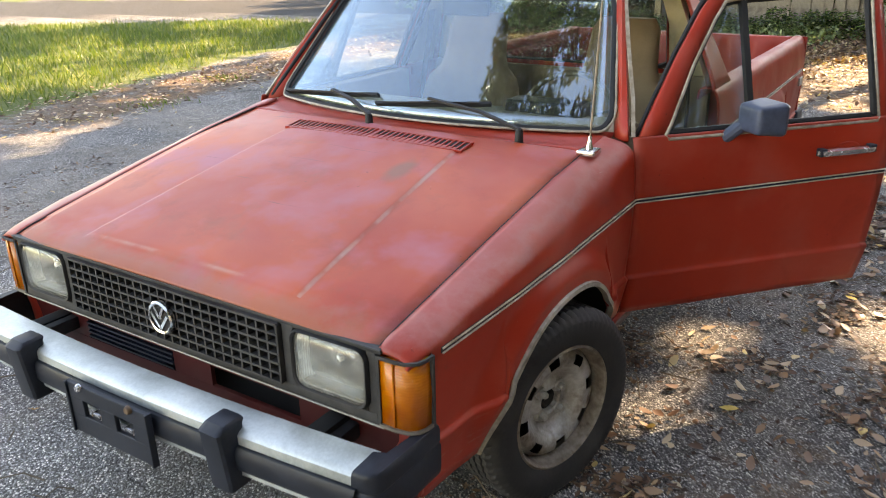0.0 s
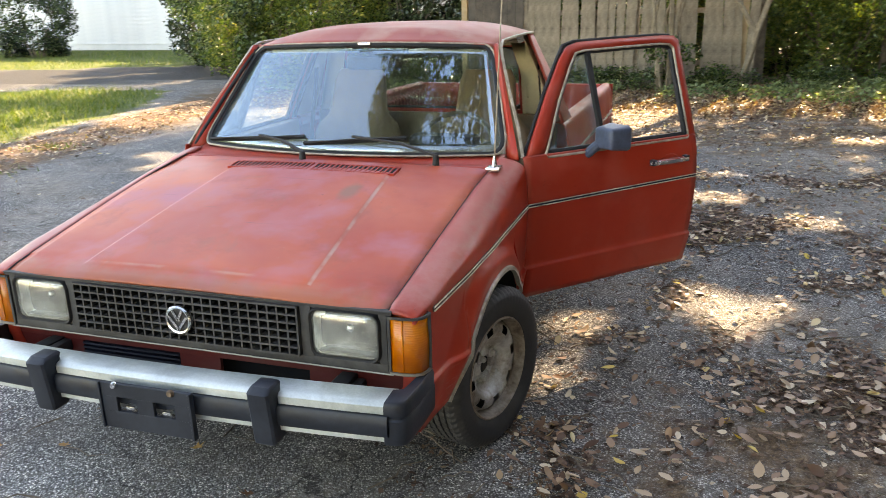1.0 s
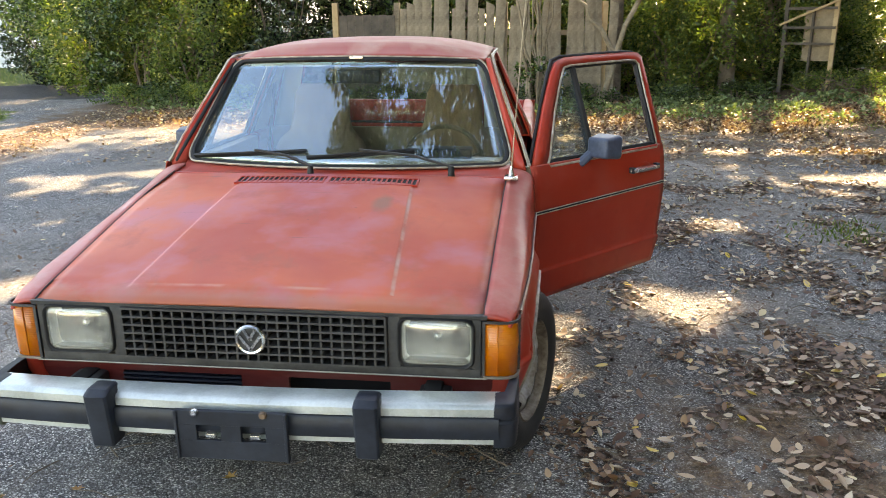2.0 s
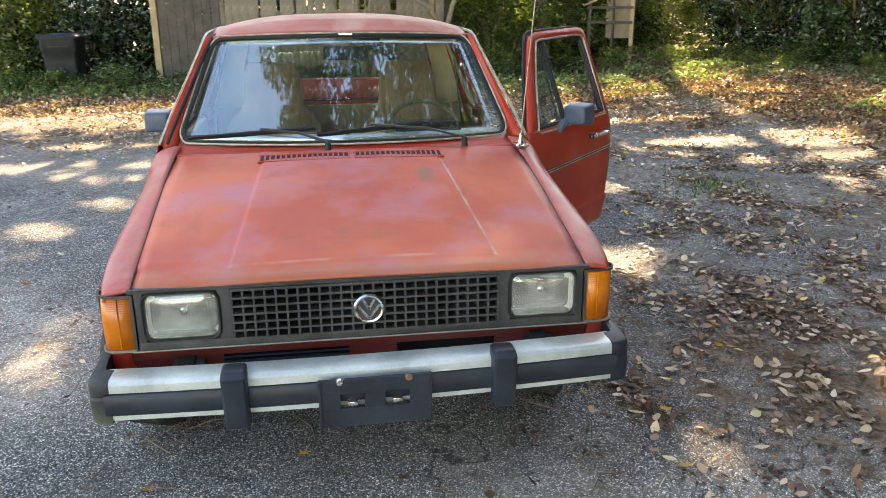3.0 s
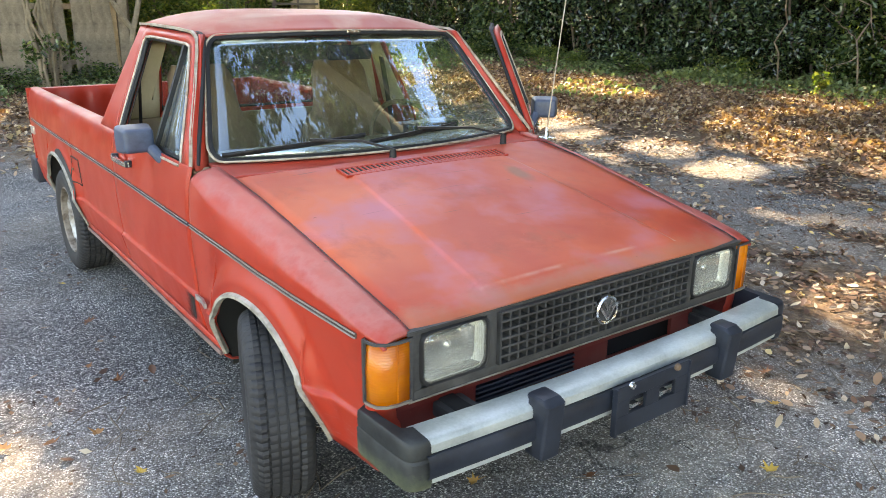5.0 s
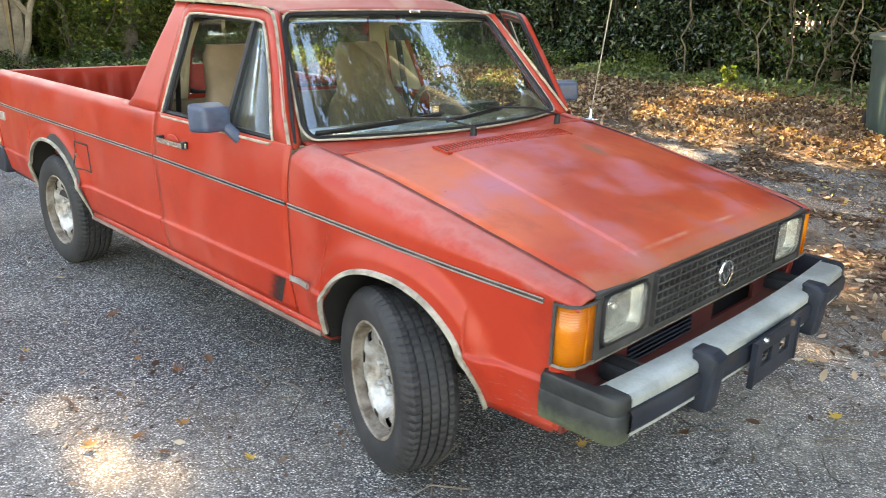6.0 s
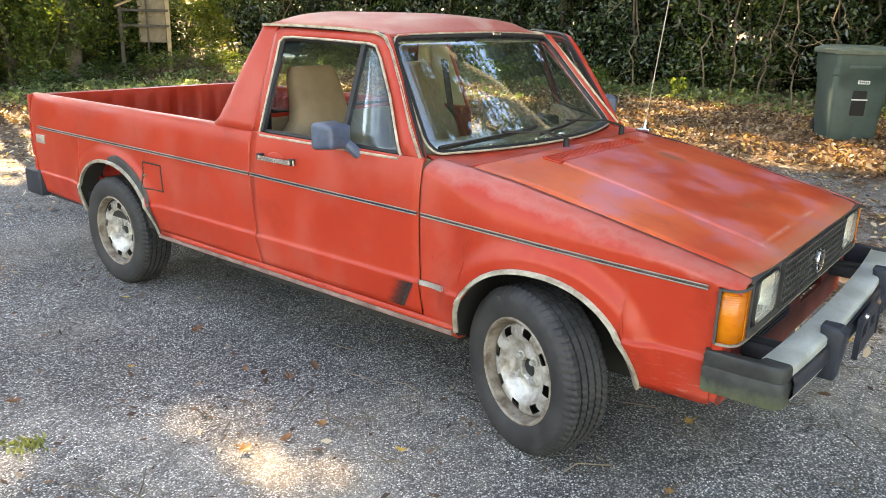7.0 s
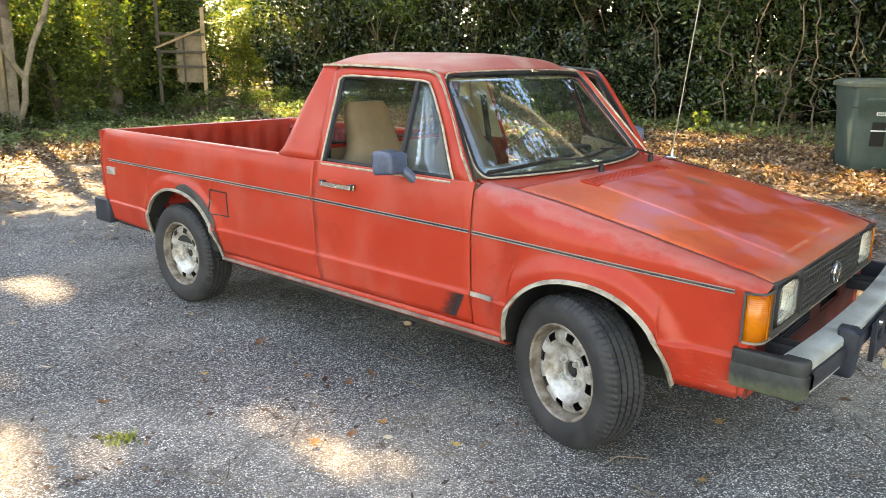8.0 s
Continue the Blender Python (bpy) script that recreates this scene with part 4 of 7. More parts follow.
def cab(truck):
    # roof skin
    rows = []
    for v in np.linspace(0, 1, 22):
        row = []
        for u in np.linspace(-1, 1, 33):
            e = 1 - abs(u) ** 3.0
            w = lerp(0.566, 0.578, min(1, v * 4))
            yf = 0.800 - 0.075 * (1 - u * u)
            yr = 1.565 + 0.035 * (1 - u * u)
            y = lerp(yf, yr, v)
            ends = smoothstep(v / 0.16) * smoothstep((1 - v) / 0.10)
            z = lerp(1.378, 1.402, smoothstep(v * 2.0)) + 0.060 * e * (0.26 + 0.74 * ends) + 0.006 * ends
            row.append((u * w, y, z))
        rows.append(row)
    thick(part("roof", grid(rows), ROOF_RED, truck, "faded pinkish red roof skin", face=(0, 0, 1)), 0.012)
    rows = [[(x, y, z - 0.022 + 0.02 * (1 - (x / 0.57) ** 2)) for x in np.linspace(-0.56, 0.56, 9)] for y, z in ((0.80, 1.375), (1.0, 1.392), (1.3, 1.40), (1.54, 1.385))]
    part("headliner", grid(rows), HEADLINER, truck, "cream cloth headliner")
    for s in (1, -1):
        rows = []
        for t in np.linspace(0, 1, 12):
            z = lerp(0.950, 1.382, t)
            a = Vector((s * lerp(0.702, 0.566, t), lerp(0.492, 0.800, t), z))
            b = Vector((s * lerp(0.760, 0.590, t), lerp(0.462, 0.800, t), z))
            m = (a + b) / 2 + Vector((s * 0.008, -0.012, 0))
            c = Vector((s * lerp(0.735, 0.570, t), lerp(0.545, 0.865, t), z))
            rows.append([a, m, b, c])
        thick(part("windscreen_pillar", grid(rows), RED, truck, face=(s, -0.6, 0.3)), 0.006)
        gut = [(s * 0.772, 0.470, 0.962), (s * 0.735, 0.55, 1.06), (s * 0.672, 0.655, 1.20), (s * 0.618, 0.755, 1.325), (s * 0.601, 0.800, 1.372), (s * 0.595, 0.86, 1.390), (s * 0.592, 1.05, 1.398), (s * 0.590, 1.35, 1.404), (s * 0.582, 1.556, 1.402)]
        part("drip_rail", sweep(gut, [(-0.005, -0.005), (0.006, -0.005), (0.006, 0.004), (-0.005, 0.005)]), WINDOW_TRIM, truck, "tarnished bright drip rail")
        rows = []
        for t in np.linspace(0, 1, 14):
            z = lerp(0.962, 1.400, t)
            y0 = interp(z, [0.962, 1.10, 1.25, 1.37, 1.40], [1.415, 1.428, 1.443, 1.455, 1.456])
            y1 = interp(z, [0.955, 1.0, 1.2, 1.40], [1.735, 1.690, 1.640, 1.572])
            xo = interp(z, [0.955, 1.02, 1.40], [0.776, 0.752, 0.580])
            rows.append([(s * (xo - 0.02 * smoothstep((u - 0.85) / 0.15)), lerp(y0, y1, u), z) for u in np.linspace(0, 1, 12)])
        trim_rows = [[(x - s * 0.034, y, z) for x, y, z in r] for r in rows]
        part("pillar_trim", grid(trim_rows), HEADLINER, truck, "cream inner pillar trim")
        thick(part("rear_quarter_panel", grid(rows), RED, truck, face=(s, 0, 0)), 0.012)
    # back wall and its window
    def back_y(z):
        return interp(z, [0.45, 0.97, 1.40], [1.70, 1.675, 1.560])
    bm = bmesh.new()
    for x0, x1, z0, z1 in ((-0.75, 0.75, 0.45, 0.995), (-0.60, 0.60, 1.335, 1.402), (-0.735, -0.50, 0.99, 1.34), (0.50, 0.735, 0.99, 1.34)):
        rows = []
        for z in np.linspace(z0, z1, 4):
            w = 1.0 if z < 1.0 else interp(z, [1.0, 1.40], [1.0, 0.79])
            rows.append([(x if abs(x) < 0.55 else x * w, back_y(z), z) for x in np.linspace(x0, x1, 8)])
        grid(rows, bm)
    thick(part("cab_back_wall", bm, RED, truck, face=(0, 1, 0)), 0.02)
    bm = bmesh.new()
    for x0, x1, z0, z1 in ((-0.62, 0.62, 1.338, 1.388), (-0.700, -0.512, 0.965, 1.345), (0.512, 0.700, 0.965, 1.345)):
        rows = []
        for z in np.linspace(z0, z1, 5):
            w = interp(z, [0.965, 1.40], [1.0, 0.79])
            rows.append([(x if abs(x) < 0.55 else x * w, back_y(z) - 0.028, z) for x in np.linspace(x0, x1, 7)])
        grid(rows, bm)
    thick(part("rear_window_surround", bm, HEADLINER, truck, "cream trim round the rear window", face=(0, -1, 0)), 0.004)
    line = [(x * 0.505, back_y(1.165 + z * 0.172) - 0.005, 1.165 + z * 0.172) for x, z in [(a / 1.0, b / 1.0) for a, b in rounded_rect(1.0, 1.0, 0.22)]]
    part("rear_window_seal", sweep(line, ring_profile(0.013, 6), closed=True, up=(0, 1, 0)), RUBBER, truck)
    g = thick(part("rear_window", grid([[(x, back_y(z) - 0.004, z) for x in np.linspace(-0.50, 0.50, 4)] for z in np.linspace(0.995, 1.335, 4)]), SIDE_GLASS, truck, "clear rear window glass"), 0.004)
    g.visible_shadow = False
    bm = bmesh.new()
    box(bm, -0.70, 0.70, 1.62, 1.655, 0.50, 0.975, 0.01)
    part("cab_back_trim", bm, TAN, truck)


def ws_point(u, v, off=0.0):
    """A point of the windscreen: u across, v up, off outwards."""
    x = u * lerp(0.694, 0.560, v)
    y = lerp(0.492, 0.808, v) - lerp(0.145, 0.085, v) * (1 - u * u)
    z = lerp(0.968, 1.366, v) + 0.014 * (1 - u * u) * v
    return Vector((x, y, z)) + Vector((u * 0.15, -0.76, 0.63)).normalized() * off


def windscreen(truck):
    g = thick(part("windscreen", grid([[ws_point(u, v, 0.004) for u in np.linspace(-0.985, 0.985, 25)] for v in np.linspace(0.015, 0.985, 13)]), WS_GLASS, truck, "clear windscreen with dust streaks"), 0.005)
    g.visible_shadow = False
    loop = []
    r = 0.075
    for cu, cv, a0 in ((1 - r, 1 - 2 * r, 0), (-1 + r, 1 - 2 * r, 90), (-1 + r, 2 * r, 180), (1 - r, 2 * r, 270)):
        for i in range(6):
            a = radians(a0 + 90 * i / 5)
            loop.append((cu + r * math.cos(a), cv + 2 * r * math.sin(a)))
    dense = []
    for i, (u, v) in enumerate(loop):
        u2, v2 = loop[(i + 1) % len(loop)]
        k = 14 if abs(u2 - u) > 0.5 else 6 if abs(v2 - v) > 0.3 else 1
        dense += [(lerp(u, u2, j / k), lerp(v, v2, j / k)) for j in range(k)]
    part("windscreen_seal", sweep([ws_point(u, v, 0.006) for u, v in dense], ring_profile(0.0095, 8, 0.6), closed=True, up=(0, -0.76, 0.63)), RUBBER, truck, "black rubber windscreen seal")
    part("windscreen_trim", sweep([ws_point(u * 1.016, 0.5 + (v - 0.5) * 1.030, 0.010) for u, v in dense], ring_profile(0.0045, 6), closed=True), WINDOW_TRIM, truck)
    bm = bmesh.new()
    p = ws_point(0.02, 0.995, 0.016)
    box(bm, p.x - 0.03, p.x + 0.03, p.y - 0.004, p.y + 0.004, p.z - 0.006, p.z + 0.006, 0.002, 1)
    part("trim_clip", bm, CHROME, truck)
    for piv, c, a, b in (((-0.090, 0.268, 0.968), (-0.52, 0.100), (-0.95, 0.030), (-0.20, 0.125)), ((0.468, 0.300, 0.968), (0.13, 0.125), (-0.19, 0.065), (0.45, 0.135))):
        w = empty("windscreen_wiper")
        w.parent = truck
        pv = Vector(piv)
        part("wiper_pivot", lathe([(0, 0.022), (0.009, 0.022), (0.012, 0.016), (0.014, -0.02)], 12, "Z"), RUBBER, w).location = pv
        tip = ws_point(*c, 0.030)
        mid = pv.lerp(tip, 0.4) + Vector((0, -0.012, 0.030))
        part("wiper_arm", sweep([pv + Vector((0, 0, 0.02)), mid, tip], [(-0.008, -0.004), (0.008, -0.004), (0.008, 0.004), (-0.008, 0.004)]), RUBBER, w)
        pts = [ws_point(lerp(a[0], b[0], t), lerp(a[1], b[1], t), 0.014) for t in np.linspace(0, 1, 10)]
        part("wiper_blade", sweep(pts, [(-0.005, -0.009), (0.005, -0.009), (0.005, 0.009), (-0.005, 0.009)], up=(0, -0.76, 0.63)), RUBBER, w)
        pts = [ws_point(lerp(a[0], b[0], t), lerp(a[1], b[1], t), 0.018 + 0.012 * math.sin(math.pi * t)) for t in np.linspace(0.08, 0.92, 9)]
        part("wiper_bridge", sweep(pts, [(-0.004, -0.002), (0.004, -0.002), (0.004, 0.002), (-0.004, 0.002)]), RUBBER, w)


def interior(truck):
    bm = bmesh.new()
    box(bm, -0.70, 0.70, 0.36, 1.66, 0.36, 0.40)
    part("cab_floor", bm, DARK, truck)
    rows = []
    for y, z in ((0.40, 0.925), (0.52, 0.948), (0.62, 0.960), (0.72, 0.960), (0.755, 0.940), (0.762, 0.85), (0.73, 0.70), (0.66, 0.58)):
        rows.append([(x, min(y, max(y, 0.5 - 0.15 * (1 - (x / 0.7) ** 2)) if y < 0.5 else y), z) for x in np.linspace(-0.69, 0.69, 16)])
    thick(part("dashboard", grid(rows), DASH, truck, "sun-bleached tan dashboard", face=(0, 0.3, 1)), 0.02)
    bm = bmesh.new()
    box(bm, 0.22, 0.52, 0.66, 0.775, 0.945, 1.002, 0.02, 3)
    part("instrument_hood", bm, BLACK_PLASTIC, truck, "black instrument hood")
    wheel_m = Matrix.Translation((0.37, 0.862, 0.895)) @ Matrix.Rotation(radians(65), 4, "X")
    bm = bmesh.new()
    ring = [wheel_m @ Vector((0.188 * math.cos(a), 0.188 * math.sin(a), 0)) for a in np.linspace(0, 2 * math.pi, 33)[:-1]]
    sweep(ring, ring_profile(0.012, 8), bm, closed=True, up=tuple(wheel_m.to_3x3() @ Vector((0, 0, 1))))
    steer = part("steering_wheel", bm, WHEEL_VINYL, truck, "dark tan steering wheel")
    bm = bmesh.new()
    for a in (20, 160, 250, 290):
        p = Vector((0.18 * math.cos(radians(a)), 0.18 * math.sin(radians(a)), 0))
        sweep([wheel_m @ Vector((0, 0, -0.02)), wheel_m @ p], [(-0.012, -0.004), (0.012, -0.004), (0.012, 0.004), (-0.012, 0.004)], bm)
    part("steering_spoke", bm, WHEEL_VINYL, steer)
    part("steering_column", sweep([wheel_m @ Vector((0, 0, -0.01)), wheel_m @ Vector((0, 0, -0.22))], ring_profile(0.035, 10), up=(1, 0, 0)), BLACK_PLASTIC, steer)
    for x in (-0.36, 0.36):
        seat = empty("seat")
        seat.parent = truck
        bm = bmesh.new()
        box(bm, x - 0.25, x + 0.25, 0.90, 1.42, 0.50, 0.66, 0.05, 3)
        part("cushion", bm, TAN_CLOTH, seat)
        rows = []
        for t in np.linspace(0, 1, 14):
            z = lerp(0.60, 1.220, t)
            w = interp(t, [0, 0.35, 0.52, 0.60, 0.66, 0.95, 1.0], [0.25, 0.255, 0.240, 0.175, 0.158, 0.145, 0.120])
            y = lerp(1.33, 1.50, t)
            d = interp(t, [0, 0.6, 0.9, 1], [0.075, 0.065, 0.045, 0.03])
            rows.append([(x + w * math.copysign(abs(math.cos(a)) ** 0.45, math.cos(a)), y + d * math.copysign(abs(math.sin(a)) ** 0.6, math.sin(a)), z) for a in np.linspace(0, 2 * math.pi, 25)[:-1]])
        b = grid(rows, close_v=True)
        b.faces.new([v for v in b.verts][-24:])
        part("backrest", b, TAN_CLOTH, seat, "tan cloth high-back seat")
    bm = bmesh.new()
    box(bm, -0.09, 0.11, 0.735, 0.755, 1.275, 1.335, 0.012, 3)
    part("interior_mirror", bm, BLACK_PLASTIC, truck, "black interior mirror")
    for x in (-0.33, 0.35):
        bm = bmesh.new()
        box(bm, x - 0.17, x + 0.17, 0.80, 0.96, 1.345, 1.358, 0.006)
        part("sun_visor", bm, HEADLINER, truck)
    for s in (1, -1):
        part("seat_belt", sweep([(s * 0.62, 1.50, 1.28), (s * 0.66, 1.45, 0.9), (s * 0.67, 1.42, 0.55)], [(-0.022, -0.001), (0.022, -0.001), (0.022, 0.001), (-0.022, 0.001)], up=(1, 0, 0)), RUBBER, truck)


def bed(truck):
    y0, y1, top = 1.413, 3.500, 0.968
    for s in (1, -1):
        ys = arch_columns(y0, y1, 1) + []
        ys = sorted(set([round(float(y), 5) for y in ys] + [1.43, 1.5, 1.6, 1.8, 1.9, 2.0, 2.1] + [3.1, 3.2, 3.3, 3.4]))

        def low(y):
            return 0.372 if y < 3.0 else lerp(0.372, 0.385, (y - 3.0) / 0.5)

        def rail(y):
            x1 = half_width(y, 0.94)
            return [(x1 - 0.006, 0.952), (x1 - 0.016, 0.963), (x1 - 0.030, top), (0.735, top), (0.715, top - 0.003), (0.706, top - 0.014), (0.704, top - 0.05)]
        thick(part("bed_side", flank("bed_side", ys, low, lambda y: 0.935, s, 1, rail, 28), RED, truck, face=(s, 0, 0.2)), 0.006)
        # inner wall pressed in vertical ribs
        rows = []
        n = 180
        for i in range(n + 1):
            y = lerp(1.74, 3.46, i / n)
            ph = (i / n * 26) % 1.0
            d = 0.026 * smoothstep((abs(ph - 0.5) - 0.20) / 0.06)
            rows.append([(s * 0.704, y, 0.93), (s * (0.704 - 0.002), y, 0.915), (s * (0.690 - d), y, 0.895), (s * (0.690 - d), y, 0.58), (s * 0.68, y, 0.54)])
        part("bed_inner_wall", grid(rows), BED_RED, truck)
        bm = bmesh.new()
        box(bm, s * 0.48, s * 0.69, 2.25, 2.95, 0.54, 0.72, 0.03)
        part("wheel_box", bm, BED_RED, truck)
        # rear lamp, side marker
        bm = bmesh.new()
        box(bm, s * 0.700, s * 0.793, 3.478, 3.515, 0.60, 0.80, 0.010)
        lamp = part("tail_lamp", bm, TAIL, truck, "red tail lamp")
        bm = bmesh.new()
        box(bm, s * 0.797, s * 0.808, 3.318, 3.412, 0.690, 0.738, 0.003)
        part("side_marker", bm, TRIM, truck, "small bright side badge")
        # rocker with its bright strip
        rows = []
        for y in np.linspace(0.292, 2.222, 12):
            rows.append([(s * 0.774, y, 0.372), (s * 0.776, y, 0.352), (s * 0.768, y, 0.330), (s * 0.745, y, 0.312), (s * 0.70, y, 0.305)])
        thick(part("sill", grid(rows), RED, truck, face=(s, 0, 0)), 0.006)
        part("sill_trim", sweep([(s * 0.778, y, 0.342) for y in np.linspace(0.30, 2.215, 10)], [(-0.004, -0.009), (0.005, -0.007), (0.005, 0.007), (-0.004, 0.009)]), SILL_STRIP, truck, "grimy dull sill trim")
        part("rear_corner_post", sweep([(s * 0.745, 3.49, 0.40), (s * 0.745, 3.49, top - 0.006)], [(-0.045, -0.012), (0.045, -0.012), (0.045, 0.012), (-0.045, 0.012)], up=(0, 1, 0)), RED, truck)
    bm = bmesh.new()
    box(bm, -0.70, 0.70, 1.70, 3.47, 0.52, 0.54)
    for i in range(12):
        x = lerp(-0.62, 0.62, i / 11)
        box(bm, x - 0.025, x + 0.025, 1.72, 3.46, 0.54, 0.552)
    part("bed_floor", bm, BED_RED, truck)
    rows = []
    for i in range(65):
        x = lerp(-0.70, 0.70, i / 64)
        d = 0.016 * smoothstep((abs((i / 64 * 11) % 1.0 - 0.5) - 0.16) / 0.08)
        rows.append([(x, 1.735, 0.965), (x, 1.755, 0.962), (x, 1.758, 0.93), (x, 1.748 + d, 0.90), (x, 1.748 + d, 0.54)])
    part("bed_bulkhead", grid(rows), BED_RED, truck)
    rows = []
    for i in range(65):
        x = lerp(-0.70, 0.70, i / 64)
        d = 0.016 * smoothstep((abs((i / 64 * 9) % 1.0 - 0.5) - 0.16) / 0.08)
        rows.append([(x, 3.452 - d, 0.56), (x, 3.452 - d, 0.90), (x, 3.448, 0.935), (x, 3.455, 0.958), (x, 3.475, 0.964), (x, 3.495, 0.958), (x, 3.500, 0.94), (x, 3.500, 0.40)])
    part("tailgate", grid(rows), RED, truck)
    bm = bmesh.new()
    box(bm, -0.76, 0.76, 1.75, 3.40, 0.36, 0.46)
    part("chassis", bm, DARK, truck)
    bm = bmesh.new()
    box(bm, -0.74, 0.74, 0.30, 1.75, 0.29, 0.35)
    part("underfloor", bm, DARK, truck)
    # rear bumper, its dark end caps showing past the tail
    bm = bmesh.new()
    box(bm, -0.70, 0.70, 3.52, 3.60, 0.38, 0.50, 0.012)
    rb = part("rear_bumper", bm, ALU, truck, "aluminium rear bumper")
    for s in (1, -1):
        bm = bmesh.new()
        box(bm, s * 0.69, s * 0.806, 3.44, 3.63, 0.355, 0.515, 0.022, 3)
        part("end_cap", bm, BLACK_PLASTIC, rb)
    # fuel flap in its shut line, on the right side
    for a, b in (((2.268, 0.722), (2.112, 0.722)), ((2.112, 0.722), (2.112, 0.590)), ((2.112, 0.590), (2.268, 0.590)), ((2.268, 0.590), (2.268, 0.722))):
        pts = [(-(half_width(lerp(a[0], b[0], t), lerp(a[1], b[1], t)) + 0.0005), lerp(a[0], b[0], t), lerp(a[1], b[1], t)) for t in np.linspace(0, 1, 6)]
        part("fuel_flap_gap", sweep(pts, ring_profile(0.0042, 5), up=(1, 0, 0)), BARE, truck)
    rows = [[(-(half_width(y, z) + 0.002), y, z) for y in np.linspace(2.118, 2.262, 5)] for z in np.linspace(0.596, 0.716, 5)]
    flap = part("fuel_flap", grid(rows), RED, truck, "red fuel filler flap")
    bm = bmesh.new()
    box(bm, -0.812, -0.804, 2.244, 2.262, 0.648, 0.662, 0.002, 1)
    part("flap_catch", bm, RUST, flap)
    # dark repair patch on the rear arch, front half
    rows = []
    for t in np.linspace(0.02, 1, 16):
        a = math.pi / 2 * t
        yc, w, z0, h = ARCHES[1]
        inner = (yc - w * 1.035 * math.sin(a) ** 0.9, z0 + h * 1.035 * math.cos(a) ** 0.9)
        k = interp(t, [0, 0.12, 0.6, 1], [1.05, 1.17, 1.16, 1.05])
        outer = (yc - w * k * math.sin(a) ** 0.9, z0 + h * k * math.cos(a) ** 0.9)
        rows.append([(-(half_width(lerp(inner[0], outer[0], q), lerp(inner[1], outer[1], q)) + 0.003), lerp(inner[0], outer[0], q), lerp(inner[1], outer[1], q)) for q in np.linspace(0, 1, 5)])
    part("arch_patch", grid(rows), MASK, truck, "dark grey filler patch over the rear arch")


TAIL = worn("red_lamp_plastic", (0.30, 0.02, 0.015), (0.40, 0.03, 0.02), (0.15, 0.3), 20)


def pickup():
    truck = tagged(empty("pickup_truck"), "sun-faded red compact pickup truck with its driver door standing open", "pickup truck")
    for s in (1, -1):
        fender(truck, s)
        for k in (0, 1):
            arch_trim(truck, s, k, "tarnished bright wheel arch trim")
        moulding(truck, s, -0.605, 0.438)
        moulding(truck, s, 1.418, 3.385)
    nose(truck)
    bumper(truck)
    cab(truck)
    windscreen(truck)
    interior(truck)
    bed(truck)
    door(truck, -1, 0)
    door(truck, 1, -41)
    wheel(truck, "wheel", -0.734, -0.030, -1, -19)
    wheel(truck, "wheel", 0.730, -0.024, 1, -17)
    wheel(truck, "wheel", -0.715, 2.62, -1, 0)
    wheel(truck, "wheel", 0.715, 2.62, 1, 0)
    # stub of bright trim ahead of the right door
    part("trim_stub", sweep([(-(half_width(y, 0.505) + 0.004), y, 0.514) for y in (0.325, 0.38, 0.437)], [(-0.004, -0.010), (0.005, -0.008), (0.005, 0.008), (-0.004, 0.010)]), TRIM, truck, "short pale trim stub")
    # radio aerial on the left fender
    aerial = empty("radio_aerial")
    aerial.parent, aerial.location = truck, (0.703, 0.292, 0.946)
    bm = bmesh.new()
    box(bm, -0.027, 0.027, -0.035, 0.03, -0.004, 0.012, 0.005)
    part("aerial_base", bm, CHROME, aerial)
    part("aerial_stem", lathe([(0.0, 0.052), (0.005, 0.05), (0.008, 0.03), (0.013, 0.010)], 12, "Z"), CHROME, aerial)
    part("aerial_whip", sweep([(0, 0, 0.03), (0.03, -0.034, 0.5), (0.07, -0.075, 1.05)], ring_profile(0.0026, 6), up=(1, 0, 0)), WINDOW_TRIM, aerial)
    return truck


pickup()


# ---- ground ----
def ground_z(x, y):
    z = 0.26 * smoothstep((x - 4.4) / 3.6) + 0.10 * smoothstep((y - 7.0) / 6.0) + 0.10 * smoothstep((x - 8) / 4)
    z += 0.010 * noise.noise((x * 0.35, y * 0.35, 0.0)) * smoothstep((math.hypot(x, y - 1.5) - 2.5) / 3)
    return z


LAWN = [(-5.2, -14), (-5.6, -2), (-6.3, 2.6), (-7.2, 6.0), (-7.6, 8.6), (-8.6, 10.6), (-10.5, 11.0), (-12.6, 9.8), (-19, 6.0), (-40, -4), (-40, -14)]


def inside(x, y, poly):
    hit = False
    for (x0, y0), (x1, y1) in zip(poly, poly[1:] + poly[:1]):
        if (y0 > y) != (y1 > y) and x < (x1 - x0) * (y - y0) / (y1 - y0) + x0:
            hit = not hit
    return hit


def edge_distance(x, y, poly):
    best = 1e9
    for (x0, y0), (x1, y1) in zip(poly, poly[1:] + poly[:1]):
        dx, dy = x1 - x0, y1 - y0
        t = min(1, max(0, ((x - x0) * dx + (y - y0) * dy) / (dx * dx + dy * dy)))
        best = min(best, math.hypot(x - x0 - t * dx, y - y0 - t * dy))
    return best


